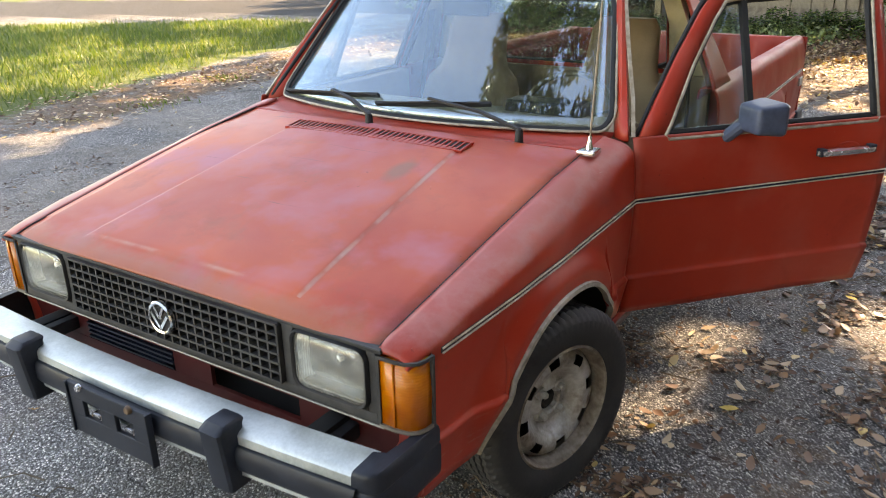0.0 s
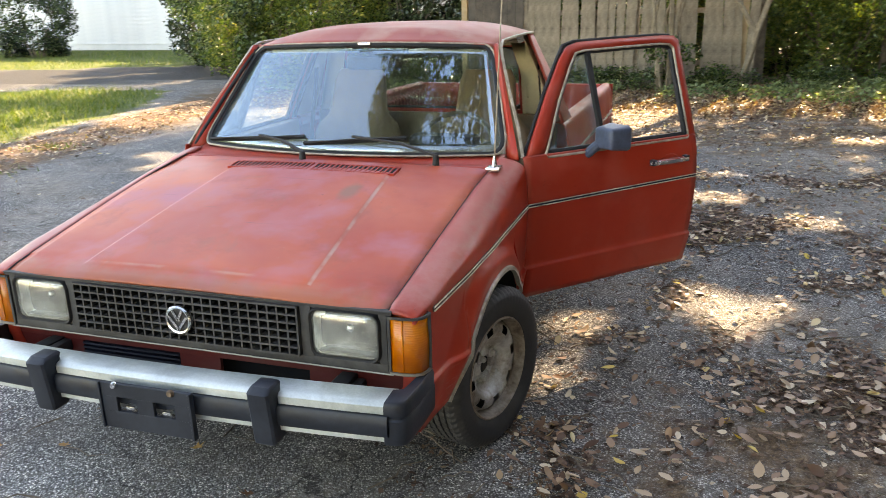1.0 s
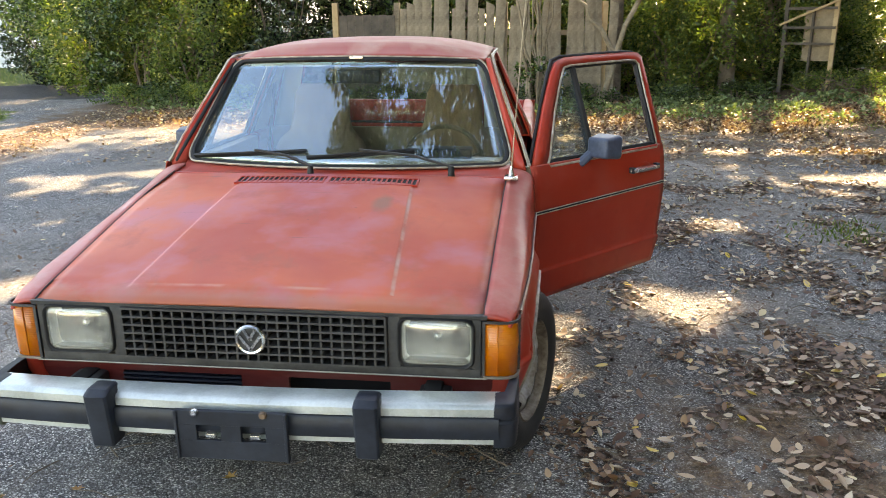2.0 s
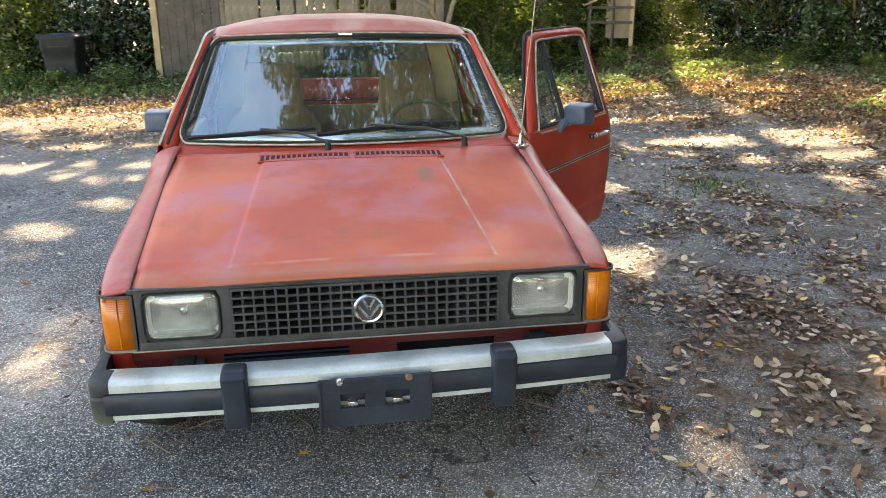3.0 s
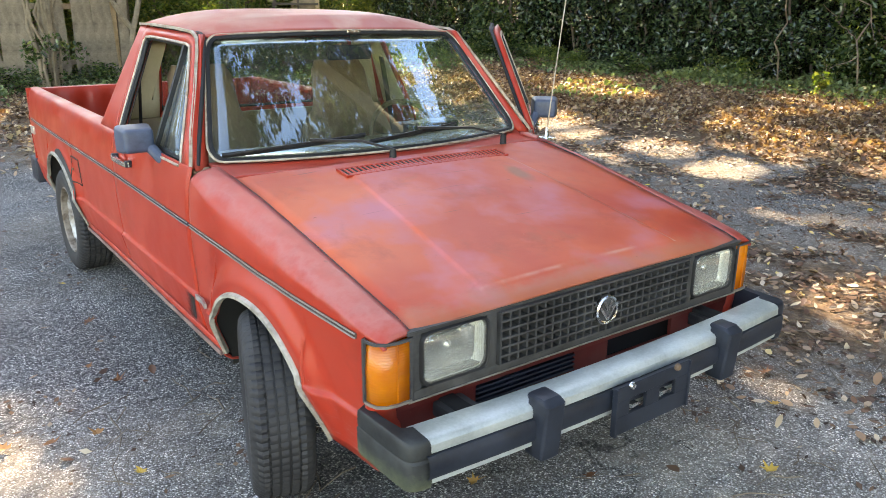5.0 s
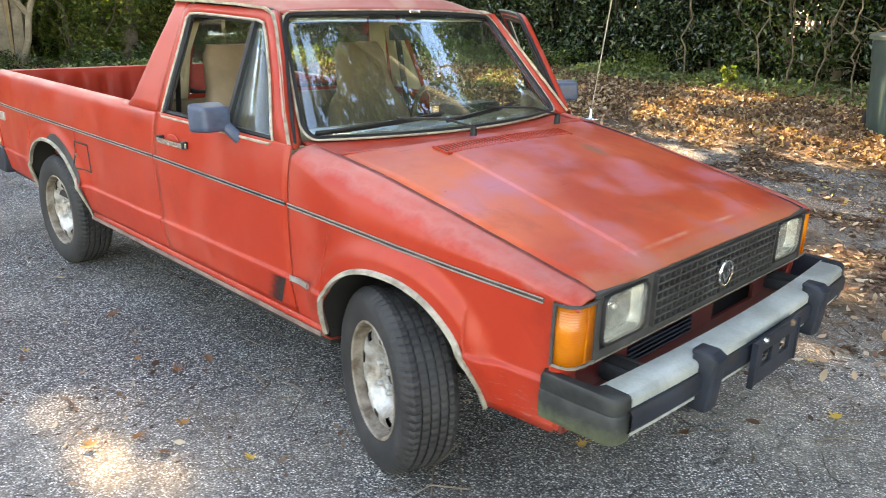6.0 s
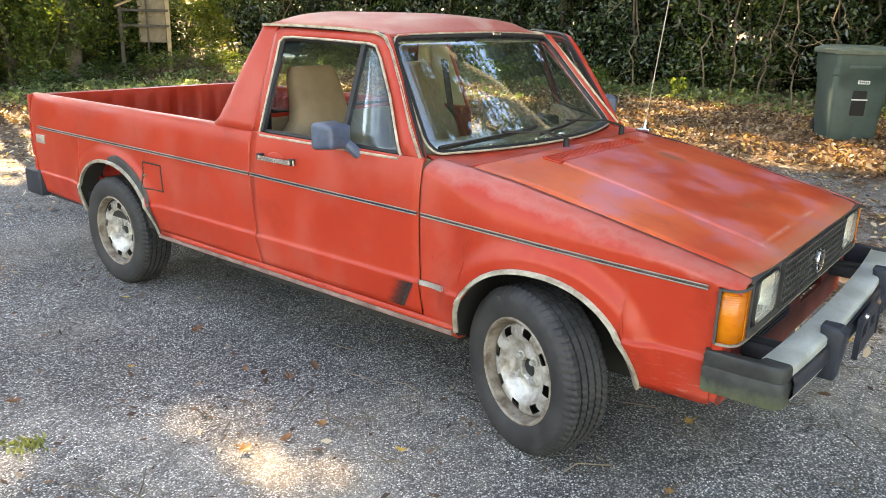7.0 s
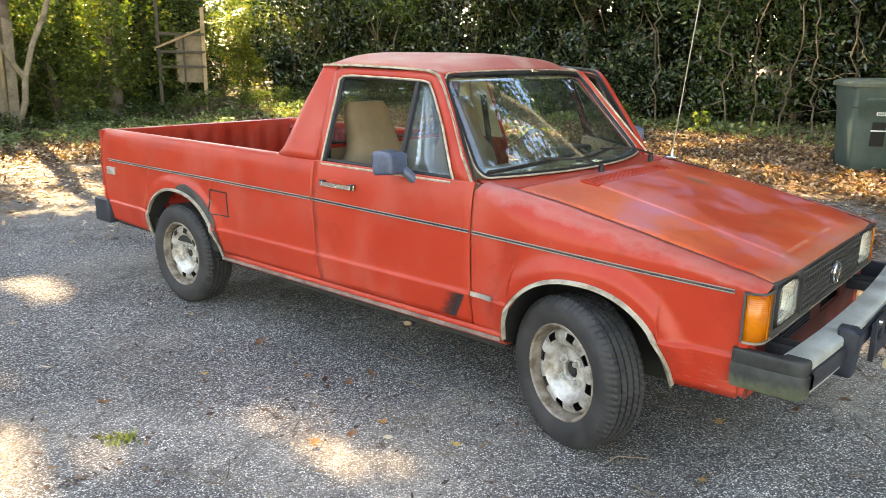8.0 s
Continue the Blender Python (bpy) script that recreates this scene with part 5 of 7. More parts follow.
def litter_amount(x, y):
    """How thickly fallen leaves and earth lie: thick towards the hedges, drifts beside the truck."""
    a = smoothstep((x - 4.2) / 2.6)
    a = max(a, smoothstep((y - 7.6) / 2.4) * smoothstep((x + 9) / 3), 0.55 * smoothstep((y - 4.2) / 3.0) * smoothstep((x + 6.0) / 3))
    a = max(a, 0.26 * smoothstep((x - 0.7) / 0.5) * smoothstep((y + 2.2) / 0.8))
    a = max(a, 0.55 * smoothstep(1.3 - math.hypot((x - 2.2) / 1.6, (y + 0.1) / 1.3)))
    a = max(a, 0.40 * smoothstep(1.2 - math.hypot((x - 3.4) / 1.2, (y - 1.9) / 1.3)))
    a = max(a, 0.45 * smoothstep((x - 2.6) / 1.0) * smoothstep((-y - 0.3) / 1.5))
    a = max(a, 0.62 * smoothstep((1.3 - abs(x + 5.9 + (y - 3) * 0.12)) / 0.9) * smoothstep((y - 0) / 3))
    return a


def far_lawn(x, y):
    """Grass beyond the road on the street side."""
    along = (x + 12.9) * -0.42 + (y - 11.4) * 0.907
    return along > 4.6 and x < -6.5


def road_zone(x, y):
    along = (x + 12.9) * -0.42 + (y - 11.4) * 0.907
    return -0.6 < along < 4.7 and x < -6.0


def skylit_pool(x, y):
    """Where the asphalt is coloured paler, before and beside the truck, in place of open sky light."""
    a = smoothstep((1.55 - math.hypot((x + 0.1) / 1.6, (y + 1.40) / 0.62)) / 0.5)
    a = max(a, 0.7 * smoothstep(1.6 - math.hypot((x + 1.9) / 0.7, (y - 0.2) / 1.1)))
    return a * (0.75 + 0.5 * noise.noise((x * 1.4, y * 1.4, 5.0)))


def ground():
    xs = sorted(set(np.round(np.concatenate([np.arange(-9, 12, 0.22), np.linspace(-150, -9, 60), np.linspace(12, 150, 30)]), 3)))
    ys = sorted(set(np.round(np.concatenate([np.arange(-4.5, 17, 0.22), np.linspace(-150, -4.5, 24), np.linspace(17, 150, 40)]), 3)))
    verts = [(float(x), float(y), ground_z(x, y)) for y in ys for x in xs]
    nx = len(xs)
    faces = [(j * nx + i, j * nx + i + 1, (j + 1) * nx + i + 1, (j + 1) * nx + i) for j in range(len(ys) - 1) for i in range(nx - 1)]
    me = bpy.data.meshes.new("ground")
    me.from_pydata(verts, [], faces)
    att = me.color_attributes.new("zone", "FLOAT_COLOR", "POINT")
    vals = np.zeros((len(verts), 4), dtype=np.float32)
    for i, (x, y, z) in enumerate(verts):
        lawn = 0.0
        if x < -4:
            d = edge_distance(x, y, LAWN) if -45 < x else 0
            lawn = min(1.0, 0.5 + d / 1.2) if inside(x, y, LAWN) else max(0.0, 0.5 - d / 1.2)
            if far_lawn(x, y):
                lawn = 1.0
        vals[i] = (litter_amount(x, y), lawn, 1.0 if road_zone(x, y) else 0.0, skylit_pool(x, y))
    att.data.foreach_set("color", vals.ravel())
    me.materials.append(ground_material())
    me.shade_smooth()
    tagged(new("ground", me), "worn dark asphalt drive with dusty patches, leaf litter and grass", "ground", kind="structure")


def ground_material():
    m, nt, bsdf, _ = material("asphalt_earth_and_grass")
    vec = coords(nt)
    zone = nt.nodes.new("ShaderNodeVertexColor")
    zone.layer_name = "zone"
    sep = nt.nodes.new("ShaderNodeSeparateColor")
    nt.links.new(zone.outputs["Color"], sep.inputs[0])
    # asphalt: dark binder, pale stones
    vor = node(nt, "ShaderNodeTexVoronoi", Scale=172.0, Randomness=1.0)
    nt.links.new(vec, vor.inputs["Vector"])
    cellg = nt.nodes.new("ShaderNodeSeparateColor")
    nt.links.new(vor.outputs["Color"], cellg.inputs[0])
    stone = ramp(nt, cellg.outputs[0], [(0.0, (0.050, 0.050, 0.053)), (0.45, (0.155, 0.153, 0.157)), (0.78, (0.36, 0.355, 0.35)), (1.0, (1.0, 0.96, 0.88))])
    gap = ramp(nt, vor.outputs["Distance"], [(0.25, grey(1.0)), (0.70, grey(0.30))])
    asphalt = mix(nt, 1.0, stone, gap, "MULTIPLY")
    worn_big = noise_tex(nt, vec, 0.55, 5, 0.6, 0.5)
    dusty = mix(nt, 0.58, asphalt, ramp(nt, noise_tex(nt, vec, 11, 6, 0.7), [(0.35, (0.13, 0.108, 0.090)), (0.65, (0.38, 0.315, 0.245))]))
    asphalt = mix(nt, ramp(nt, math_node(nt, "ADD", worn_big, math_node(nt, "MULTIPLY", sep.outputs[0], 0.24)), [(0.46, grey(0.0)), (0.66, grey(0.85))]), asphalt, dusty)
    asphalt = mix(nt, ramp(nt, noise_tex(nt, vec, 2.6, 5, 0.65), [(0.52, grey(0.0)), (0.74, grey(0.45))]), asphalt, (0.058, 0.053, 0.051))
    asphalt = mix(nt, 1.0, asphalt, ramp(nt, noise_tex(nt, vec, 1.3, 6, 0.65, 0.4), [(0.34, grey(0.76)), (0.62, grey(1.25))]), "MULTIPLY")
    # brightens the asphalt colour in those pools, as sky light would
    pool_gain = math_node(nt, "ADD", math_node(nt, "MULTIPLY", zone.outputs["Alpha"], 0.95), 1.0)
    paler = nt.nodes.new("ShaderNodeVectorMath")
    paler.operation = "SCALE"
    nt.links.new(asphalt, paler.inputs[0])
    nt.links.new(pool_gain, paler.inputs["Scale"])
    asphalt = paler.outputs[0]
    crack = node(nt, "ShaderNodeTexVoronoi", Scale=0.9)
    crack.feature = "DISTANCE_TO_EDGE"
    warp = nt.nodes.new("ShaderNodeVectorMath")
    warp.operation = "ADD"
    nt.links.new(vec, warp.inputs[0])
    wn = node(nt, "ShaderNodeTexNoise", Scale=2.2, Detail=6.0)
    nt.links.new(vec, wn.inputs["Vector"])
    nt.links.new(wn.outputs["Color"], warp.inputs[1])
    nt.links.new(warp.outputs[0], crack.inputs["Vector"])
    cfac = math_node(nt, "MULTIPLY", ramp(nt, crack.outputs["Distance"], [(0.0, grey(1)), (0.010, grey(0))]), ramp(nt, noise_tex(nt, vec, 0.8, 2), [(0.5, grey(0)), (0.58, grey(0.8))]))
    asphalt = mix(nt, cfac, asphalt, (0.018, 0.017, 0.016))
    road = mix(nt, sep.outputs[2], asphalt, (0.042, 0.041, 0.040))
    # earth with broken litter
    lit = ramp(nt, noise_tex(nt, vec, 26, 6, 0.75, 0.6), [(0.30, (0.05, 0.030, 0.017)), (0.48, (0.12, 0.070, 0.038)), (0.60, (0.21, 0.13, 0.070)), (0.72, (0.34, 0.235, 0.14))])
    fac = math_node(nt, "ADD", sep.outputs[0], math_node(nt, "MULTIPLY", math_node(nt, "SUBTRACT", noise_tex(nt, vec, 3.0, 7, 0.7), 0.5), 1.3))
    col = mix(nt, ramp(nt, fac, [(0.38, grey(0)), (0.62, grey(0.92))]), road, lit)
    gr = ramp(nt, noise_tex(nt, vec, 16, 5, 0.7), [(0.3, (0.04, 0.06, 0.012)), (0.5, (0.09, 0.12, 0.024)), (0.7, (0.18, 0.18, 0.055))])
    gfac = math_node(nt, "ADD", sep.outputs[1], math_node(nt, "MULTIPLY", math_node(nt, "SUBTRACT", noise_tex(nt, vec, 2.0, 6, 0.7), 0.5), 0.9))
    col = mix(nt, ramp(nt, gfac, [(0.42, grey(0)), (0.58, grey(1))]), col, gr)
    nt.links.new(col, bsdf.inputs["Base Color"])
    bsdf.inputs["Roughness"].default_value = 0.88
    bsdf.inputs["Specular IOR Level"].default_value = 0.35
    h = math_node(nt, "ADD", math_node(nt, "MULTIPLY", vor.outputs["Distance"], -0.6), noise_tex(nt, vec, 30, 5, 0.7))
    bump(nt, bsdf, h, 0.9, 0.012)
    return m


ground()


# ---- leaves and plants ----
def triangle_mesh(name, v, f, mat):
    """A mesh from arrays of corners and triangles."""
    me = bpy.data.meshes.new(name)
    me.vertices.add(len(v))
    me.vertices.foreach_set("co", v.astype(np.float32).ravel())
    me.loops.add(f.size)
    me.loops.foreach_set("vertex_index", f.astype(np.int32).ravel())
    me.polygons.add(len(f))
    me.polygons.foreach_set("loop_start", np.arange(0, f.size, 3, dtype=np.int32))
    me.update(calc_edges=True)
    me.validate()
    me.materials.append(mat)
    return me


def leaf_mesh(name, pos, size, up_bias, mat, seed, aspect=0.5, fold=0.18, flat=None, taper=1.0):
    """Many small folded leaves at the given places, each its own island."""
    rng = np.random.default_rng(seed)
    n = len(pos)
    d = rng.normal(size=(n, 3))
    d[:, 2] -= 0.25
    d /= np.linalg.norm(d, axis=1)[:, None]
    nrm = rng.normal(size=(n, 3)) + np.array(up_bias)
    if flat is not None:
        d[:, 2] *= flat
        d /= np.linalg.norm(d, axis=1)[:, None]
        nrm = np.array([0, 0, 1.0]) + rng.normal(size=(n, 3)) * flat
    side = np.cross(d, nrm)
    side /= np.linalg.norm(side, axis=1)[:, None] + 1e-9
    nn = np.cross(side, d)
    L = size * rng.uniform(0.6, 1.35, n)[:, None]
    if flat is not None:
        return lying_leaves(name, pos, d, side, nn, L, aspect, mat, rng)
    W = L * aspect * rng.uniform(0.8, 1.2, n)[:, None]
    base = pos - d * L * 0.5
    mid = base + d * L * 0.48
    tip = pos + d * L * 0.5 - nn * L * 0.12
    left = mid + side * W * 0.5 + nn * W * fold
    right = mid - side * W * 0.5 + nn * W * fold
    v = np.stack([base, left, tip, right], axis=1).reshape(-1, 3)
    i = np.arange(n)[:, None] * 4
    f = np.concatenate([i + np.array([[0, 2, 1]]), i + np.array([[0, 3, 2]])], axis=1).reshape(-1, 3)
    return triangle_mesh(name, v, f, mat)


def lying_leaves(name, pos, d, side, nn, L, aspect, mat, rng):
    """Oval leaves with curled edges and a bent tip, lying down."""
    n = len(pos)
    W = L * aspect * rng.uniform(0.7, 1.15, n)[:, None]
    curl = rng.uniform(-0.1, 0.28, n)[:, None]
    bend = rng.uniform(-0.05, 0.35, n)[:, None]

    def at(t, u):
        return pos + d * L * (t - 0.5) + side * W * u + nn * (np.abs(u) * W * curl * 2 + L * bend * (t - 0.4) ** 2)
    ring = [at(0.0, 0.0), at(0.16, 0.34), at(0.45, 0.50), at(0.75, 0.33), at(1.0, 0.0), at(0.75, -0.33), at(0.45, -0.50), at(0.16, -0.34)]
    mid = at(0.5, 0.0)
    v = np.stack(ring + [mid], axis=1).reshape(-1, 3)
    i = np.arange(n)[:, None] * 9
    f = np.concatenate([i + np.array([[8, k, (k + 1) % 8]]) for k in range(8)], axis=1).reshape(-1, 3)
    return triangle_mesh(name, v, f, mat)


GREEN = leaf_material("glossy_green_leaf", [(0.0, (0.014, 0.032, 0.010)), (0.45, (0.036, 0.070, 0.020)), (0.85, (0.075, 0.120, 0.036)), (1.0, (0.18, 0.21, 0.065))], 0.32, 0.26)
DARK_GREEN = leaf_material("dark_evergreen_leaf", [(0.0, (0.009, 0.021, 0.009)), (0.5, (0.023, 0.046, 0.017)), (0.92, (0.055, 0.085, 0.032)), (1.0, (0.15, 0.17, 0.07))], 0.12, 0.24)
# paler, yellower leaf: sun shining through is partly put into its colour
YELLOW_GREEN = leaf_material("sunlit_yellow_green_leaf", [(0.0, (0.035, 0.07, 0.014)), (0.5, (0.085, 0.135, 0.03)), (0.85, (0.17, 0.21, 0.05)), (1.0, (0.30, 0.27, 0.08))], 0.40, 0.35)
FALLEN = leaf_material("dry_fallen_leaf", [(0.0, (0.060, 0.030, 0.020)), (0.32, (0.16, 0.080, 0.050)), (0.58, (0.31, 0.185, 0.120)), (0.80, (0.46, 0.325, 0.225)), (0.96, (0.64, 0.52, 0.40)), (1.0, (0.68, 0.46, 0.06))], 0.15, 0.5)
RUSSET = leaf_material("russet_litter_leaf", [(0.0, (0.045, 0.024, 0.016)), (0.25, (0.125, 0.062, 0.038)), (0.55, (0.23, 0.125, 0.075)), (0.82, (0.36, 0.235, 0.15)), (1.0, (0.52, 0.41, 0.29))], 0.20, 0.5)
IVY = leaf_material("grey_green_weed_leaf", [(0.0, (0.07, 0.105, 0.045)), (0.5, (0.14, 0.19, 0.085)), (0.9, (0.24, 0.29, 0.14)), (1.0, (0.36, 0.38, 0.20))], 0.35, 0.5)
CRUMB = leaf_material("crumbled_leaf", [(0.0, (0.030, 0.017, 0.012)), (0.6, (0.11, 0.055, 0.032)), (0.92, (0.22, 0.13, 0.075)), (1.0, (0.50, 0.40, 0.28))], 0.0, 0.8)
LOBED = leaf_material("curled_lobed_leaf", [(0.0, (0.12, 0.045, 0.020)), (0.4, (0.26, 0.105, 0.040)), (0.7, (0.42, 0.22, 0.075)), (1.0, (0.60, 0.38, 0.07))], 0.15, 0.6)
BLADE = leaf_material("grass_blade", [(0.0, (0.04, 0.075, 0.012)), (0.5, (0.09, 0.135, 0.023)), (0.85, (0.155, 0.185, 0.04)), (1.0, (0.30, 0.27, 0.11))], 0.35, 0.5)
DRY_BLADE = leaf_material("dry_grass_blade", [(0.0, (0.12, 0.14, 0.04)), (0.6, (0.26, 0.27, 0.10)), (1.0, (0.42, 0.38, 0.20))], 0.3, 0.5)
BARK = worn("grey_brown_bark", (0.07, 0.05, 0.035), (0.20, 0.155, 0.11), (0.85, 0.95), 6, fine=40, bump_by=0.8)
STEM_BARK = worn("tan_sapling_bark", (0.085, 0.06, 0.038), (0.20, 0.155, 0.10), (0.8, 0.95), 7, fine=40, bump_by=0.6)
PALE_BARK = worn("pale_bark", (0.13, 0.10, 0.065), (0.28, 0.225, 0.155), (0.8, 0.95), 7, fine=40, bump_by=0.6)


def crown_points(n, w, h, z0, seed, clumps=40, shell=0.75):
    """Places of leaves: clumps of uneven size inside an uneven crown."""
    rng = np.random.default_rng(seed)
    c = rng.normal(size=(clumps, 3))
    c /= np.linalg.norm(c, axis=1)[:, None]
    c *= rng.uniform(0.35, 1.0, clumps)[:, None] ** 0.5
    c = c * np.array([w, w, h / 2]) * 0.82 + np.array([0, 0, z0 + h / 2])
    r = rng.uniform(0.14, 0.34, clumps) * min(w, h / 2) * 1.25
    pick = rng.choice(clumps, n, p=r ** 2 / (r ** 2).sum())
    d = rng.normal(size=(n, 3))
    d /= np.linalg.norm(d, axis=1)[:, None]
    rad = r[pick] * (1 - (1 - shell) * rng.uniform(0, 1, n) ** 0.7 + rng.normal(size=n) * 0.10)
    p = c[pick] + d * rad[:, None] * np.array([1, 1, 0.85])
    p[:, 2] = np.maximum(p[:, 2], z0 * 0.5 + 0.03)
    return p


def hedge_points(n, w, h, seed, clumps=80):
    """Leaves of a hedge plant that is clothed down to the ground."""
    rng = np.random.default_rng(seed)
    a = rng.uniform(0, 6.283, clumps)
    z = rng.uniform(0.10, h * 0.95, clumps)
    belly = 0.75 + 0.25 * np.sin(np.pi * np.clip(z / h, 0, 1) ** 0.8)
    rr = w * belly * rng.uniform(0.35, 0.92, clumps) ** 0.7
    c = np.stack([rr * np.cos(a), rr * np.sin(a), z], 1)
    r = rng.uniform(0.20, 0.46, clumps) * min(1.0, w * 0.8)
    pick = rng.choice(clumps, n, p=r ** 2 / (r ** 2).sum())
    d = rng.normal(size=(n, 3))
    d /= np.linalg.norm(d, axis=1)[:, None]
    p = c[pick] + d * (r[pick] * (1 - 0.35 * rng.uniform(0, 1, n) + rng.normal(size=n) * 0.12))[:, None]
    p[:, 2] = np.maximum(p[:, 2], rng.uniform(0.02, 0.10, n))
    return p


def limb(bm, a, b, r0, r1, rng, wob=0.06, n=6, sides=7):
    a, b = Vector(a), Vector(b)
    pts, L = [], (b - a).length
    for i in range(n + 1):
        t = i / n
        j = Vector((rng.uniform(-1, 1), rng.uniform(-1, 1), rng.uniform(-1, 1))) * wob * L * math.sin(math.pi * t)
        pts.append(a.lerp(b, t) + j)
    rings = []
    for i, p in enumerate(pts):
        d = (pts[min(i + 1, n)] - pts[max(i - 1, 0)]).normalized()
        s = d.cross(Vector((0.3, 0.9, 0.2))).normalized()
        u = s.cross(d)
        r = lerp(r0, r1, i / n)
        rings.append([bm.verts.new(p + (s * math.cos(q) + u * math.sin(q)) * r) for q in [2 * math.pi * k / sides for k in range(sides)]])
    for i in range(n):
        for k in range(sides):
            bm.faces.new((rings[i][k], rings[i][(k + 1) % sides], rings[i + 1][(k + 1) % sides], rings[i + 1][k]))
    return pts


def shrub(name, w, h, leaves, size, mat, seed, label, clumps=85):
    rng = random.Random(seed)
    root = tagged(empty(name), label, "shrub", "hedge plants")
    bm = bmesh.new()
    for i in range(7):
        a = rng.uniform(0, 6.28)
        limb(bm, (0.15 * math.cos(a), 0.15 * math.sin(a), -0.15), (w * 0.6 * math.cos(a), w * 0.6 * math.sin(a), h * rng.uniform(0.5, 0.9)), 0.03, 0.008, rng)
    part("stem", bm, BARK, root)
    me = leaf_mesh("crown", hedge_points(leaves, w, h, seed, clumps), size, (0, -0.3, 0.6), mat, seed)
    new("crown", me).parent = root
    return root


def hedges():
    protos = [
        shrub("shrub", 1.45, 3.3, 15000, 0.100, DARK_GREEN, 11, "dense dark evergreen shrub in the hedge", 62),
        shrub("shrub", 1.35, 3.0, 13000, 0.092, GREEN, 12, "leafy green shrub at the yard's edge", 60),
        shrub("shrub", 1.25, 2.9, 10000, 0.085, YELLOW_GREEN, 13, "bright yellow-green shrub lit from behind"),
        shrub("shrub", 0.70, 0.55, 2400, 0.060, GREEN, 14, "low green undergrowth at the fence", 26),
        shrub("shrub", 2.1, 5.8, 12000, 0.15, DARK_GREEN, 15, "tall dark evergreen shrub behind the hedge", 60),
        shrub("shrub", 0.55, 0.42, 1500, 0.050, YELLOW_GREEN, 16, "low yellow-green undergrowth at the hedge's foot", 18),
    ]
    place = [
        # right-hand hedge, from the back corner round to beside the bin
        (0, 9.2, 13.2), (1, 10.2, 11.6), (0, 10.9, 9.9), (0, 11.1, 8.2), (0, 11.2, 6.5), (0, 11.2, 4.9), (1, 11.0, 3.3), (0, 11.3, 1.7), (1, 11.3, 0.0), (0, 11.4, -1.8), (0, 11.6, -3.6),
        # behind the timber frame and back corner
        (2, 8.0, 15.4), (2, 9.2, 14.8), (1, 6.2, 15.6),  (2, 7.4, 16.8), (1, 10.6, 14.0),
        # behind the fence
        (2, 3.7, 13.8), (2, 4.3, 14.7), (2, 2.2, 15.2), (2, 2.9, 14.8), (2, 0.8, 14.6), (1, -1.0, 14.3), (0, -2.8, 14.4),
        # street side
        (0, -4.9, 13.9), (2, -6.2, 13.0), (1, -7.6, 13.4), (2, -8.9, 14.3), (1, -10.2, 15.4), (0, -12.2, 17.6), (0, -21.5, 20.4), (1, -24.0, 20.0),
        # undergrowth along the fence
        (3, -3.4, 11.7), (3, -2.4, 11.9), (3, -1.5, 11.8), (3, -0.6, 12.0), (3, 0.4, 12.0), (3, 1.9, 12.1), (3, 3.2, 12.3), (3, 4.7, 12.8), (3, 8.2, 12.8), (3, 9.4, 10.9), (3, 9.8, 7.4), (3, -4.6, 12.1), (3, -5.8, 11.6), (3, -7.2, 12.1),
        (5, 7.0, 12.4), (5, 7.9, 12.0), (5, 8.8, 11.4), (5, 6.2, 13.2), (5, 9.5, 9.2), (5, 9.8, 5.6), (5, -4.2, 11.6), (5, -5.2, 11.4), (5, -6.6, 11.4),
        # tall plants closing the view behind; second row, round the drive's far side, unseen, added to darken the
        # truck's left
        (4, 13.0, 10.8), (4, 13.2, 7.4), (4, 13.2, 4.0), (4, 13.3, 0.6), (4, 13.2, -3.0), (4, 12.8, 14.2), (4, 6.6, 18.4), (4, 3.2, 16.4), (4, -0.4, 17.0), (4, -3.8, 16.6), (4, -7.4, 18.4), (0, 12.4, 9.0), (0, 12.5, 5.6), (0, 12.5, 2.4), (1, 12.6, 0.8), (2, 5.6, 15.0), (1, 7.0, 16.0),
        (4, 12.2, -6.0), (4, 11.6, -8.6), (4, 10.4, -11.0), (4, 8.6, -13.0), (4, 6.4, -14.2), (4, 4.0, -15.0), (4, 1.6, -15.4), (4, 12.8, -4.2), (4, 9.6, -12.6),
        (4, 13.6, 12.4), (4, 14.0, 9.0), (4, 14.2, 5.6), (4, 14.2, 2.2), (4, 14.4, -1.4), (4, 11.6, 16.4), (4, 4.8, 18.0), (4, 1.4, 17.4), (4, -2.2, 17.2), (4, -5.6, 17.0), (4, -9.4, 19.6), (4, -12.6, 22.0), (4, 9.0, 25.0), (4, 12.0, 24.5), (4, 15.0, 23.0), (4, 17.5, 20.0), (4, 6.0, 25.0), (4, 18.2, 16.4), (4, 15.6, 7.4), (4, 15.8, 3.9), (4, 15.8, 0.4), (4, 15.4, 10.8), (4, 15.6, -3.0),
    ]
    rng = random.Random(5)
    used = set()
    for k, x, y in place:
        tall = 0.66 if k == 4 and y > 16 else 1.0
        m = pose(x, y, ground_z(x, y) - 0.02, 0, 0, rng.uniform(0, 360)) @ Matrix.Diagonal((1, 1, tall * (0.75 if k == 3 else 1.0) * rng.uniform(0.88, 1.10), 1))
        if k not in used:
            used.add(k)
            protos[k].matrix_world = m
        else:
            copy_thing(protos[k], m)


hedges()


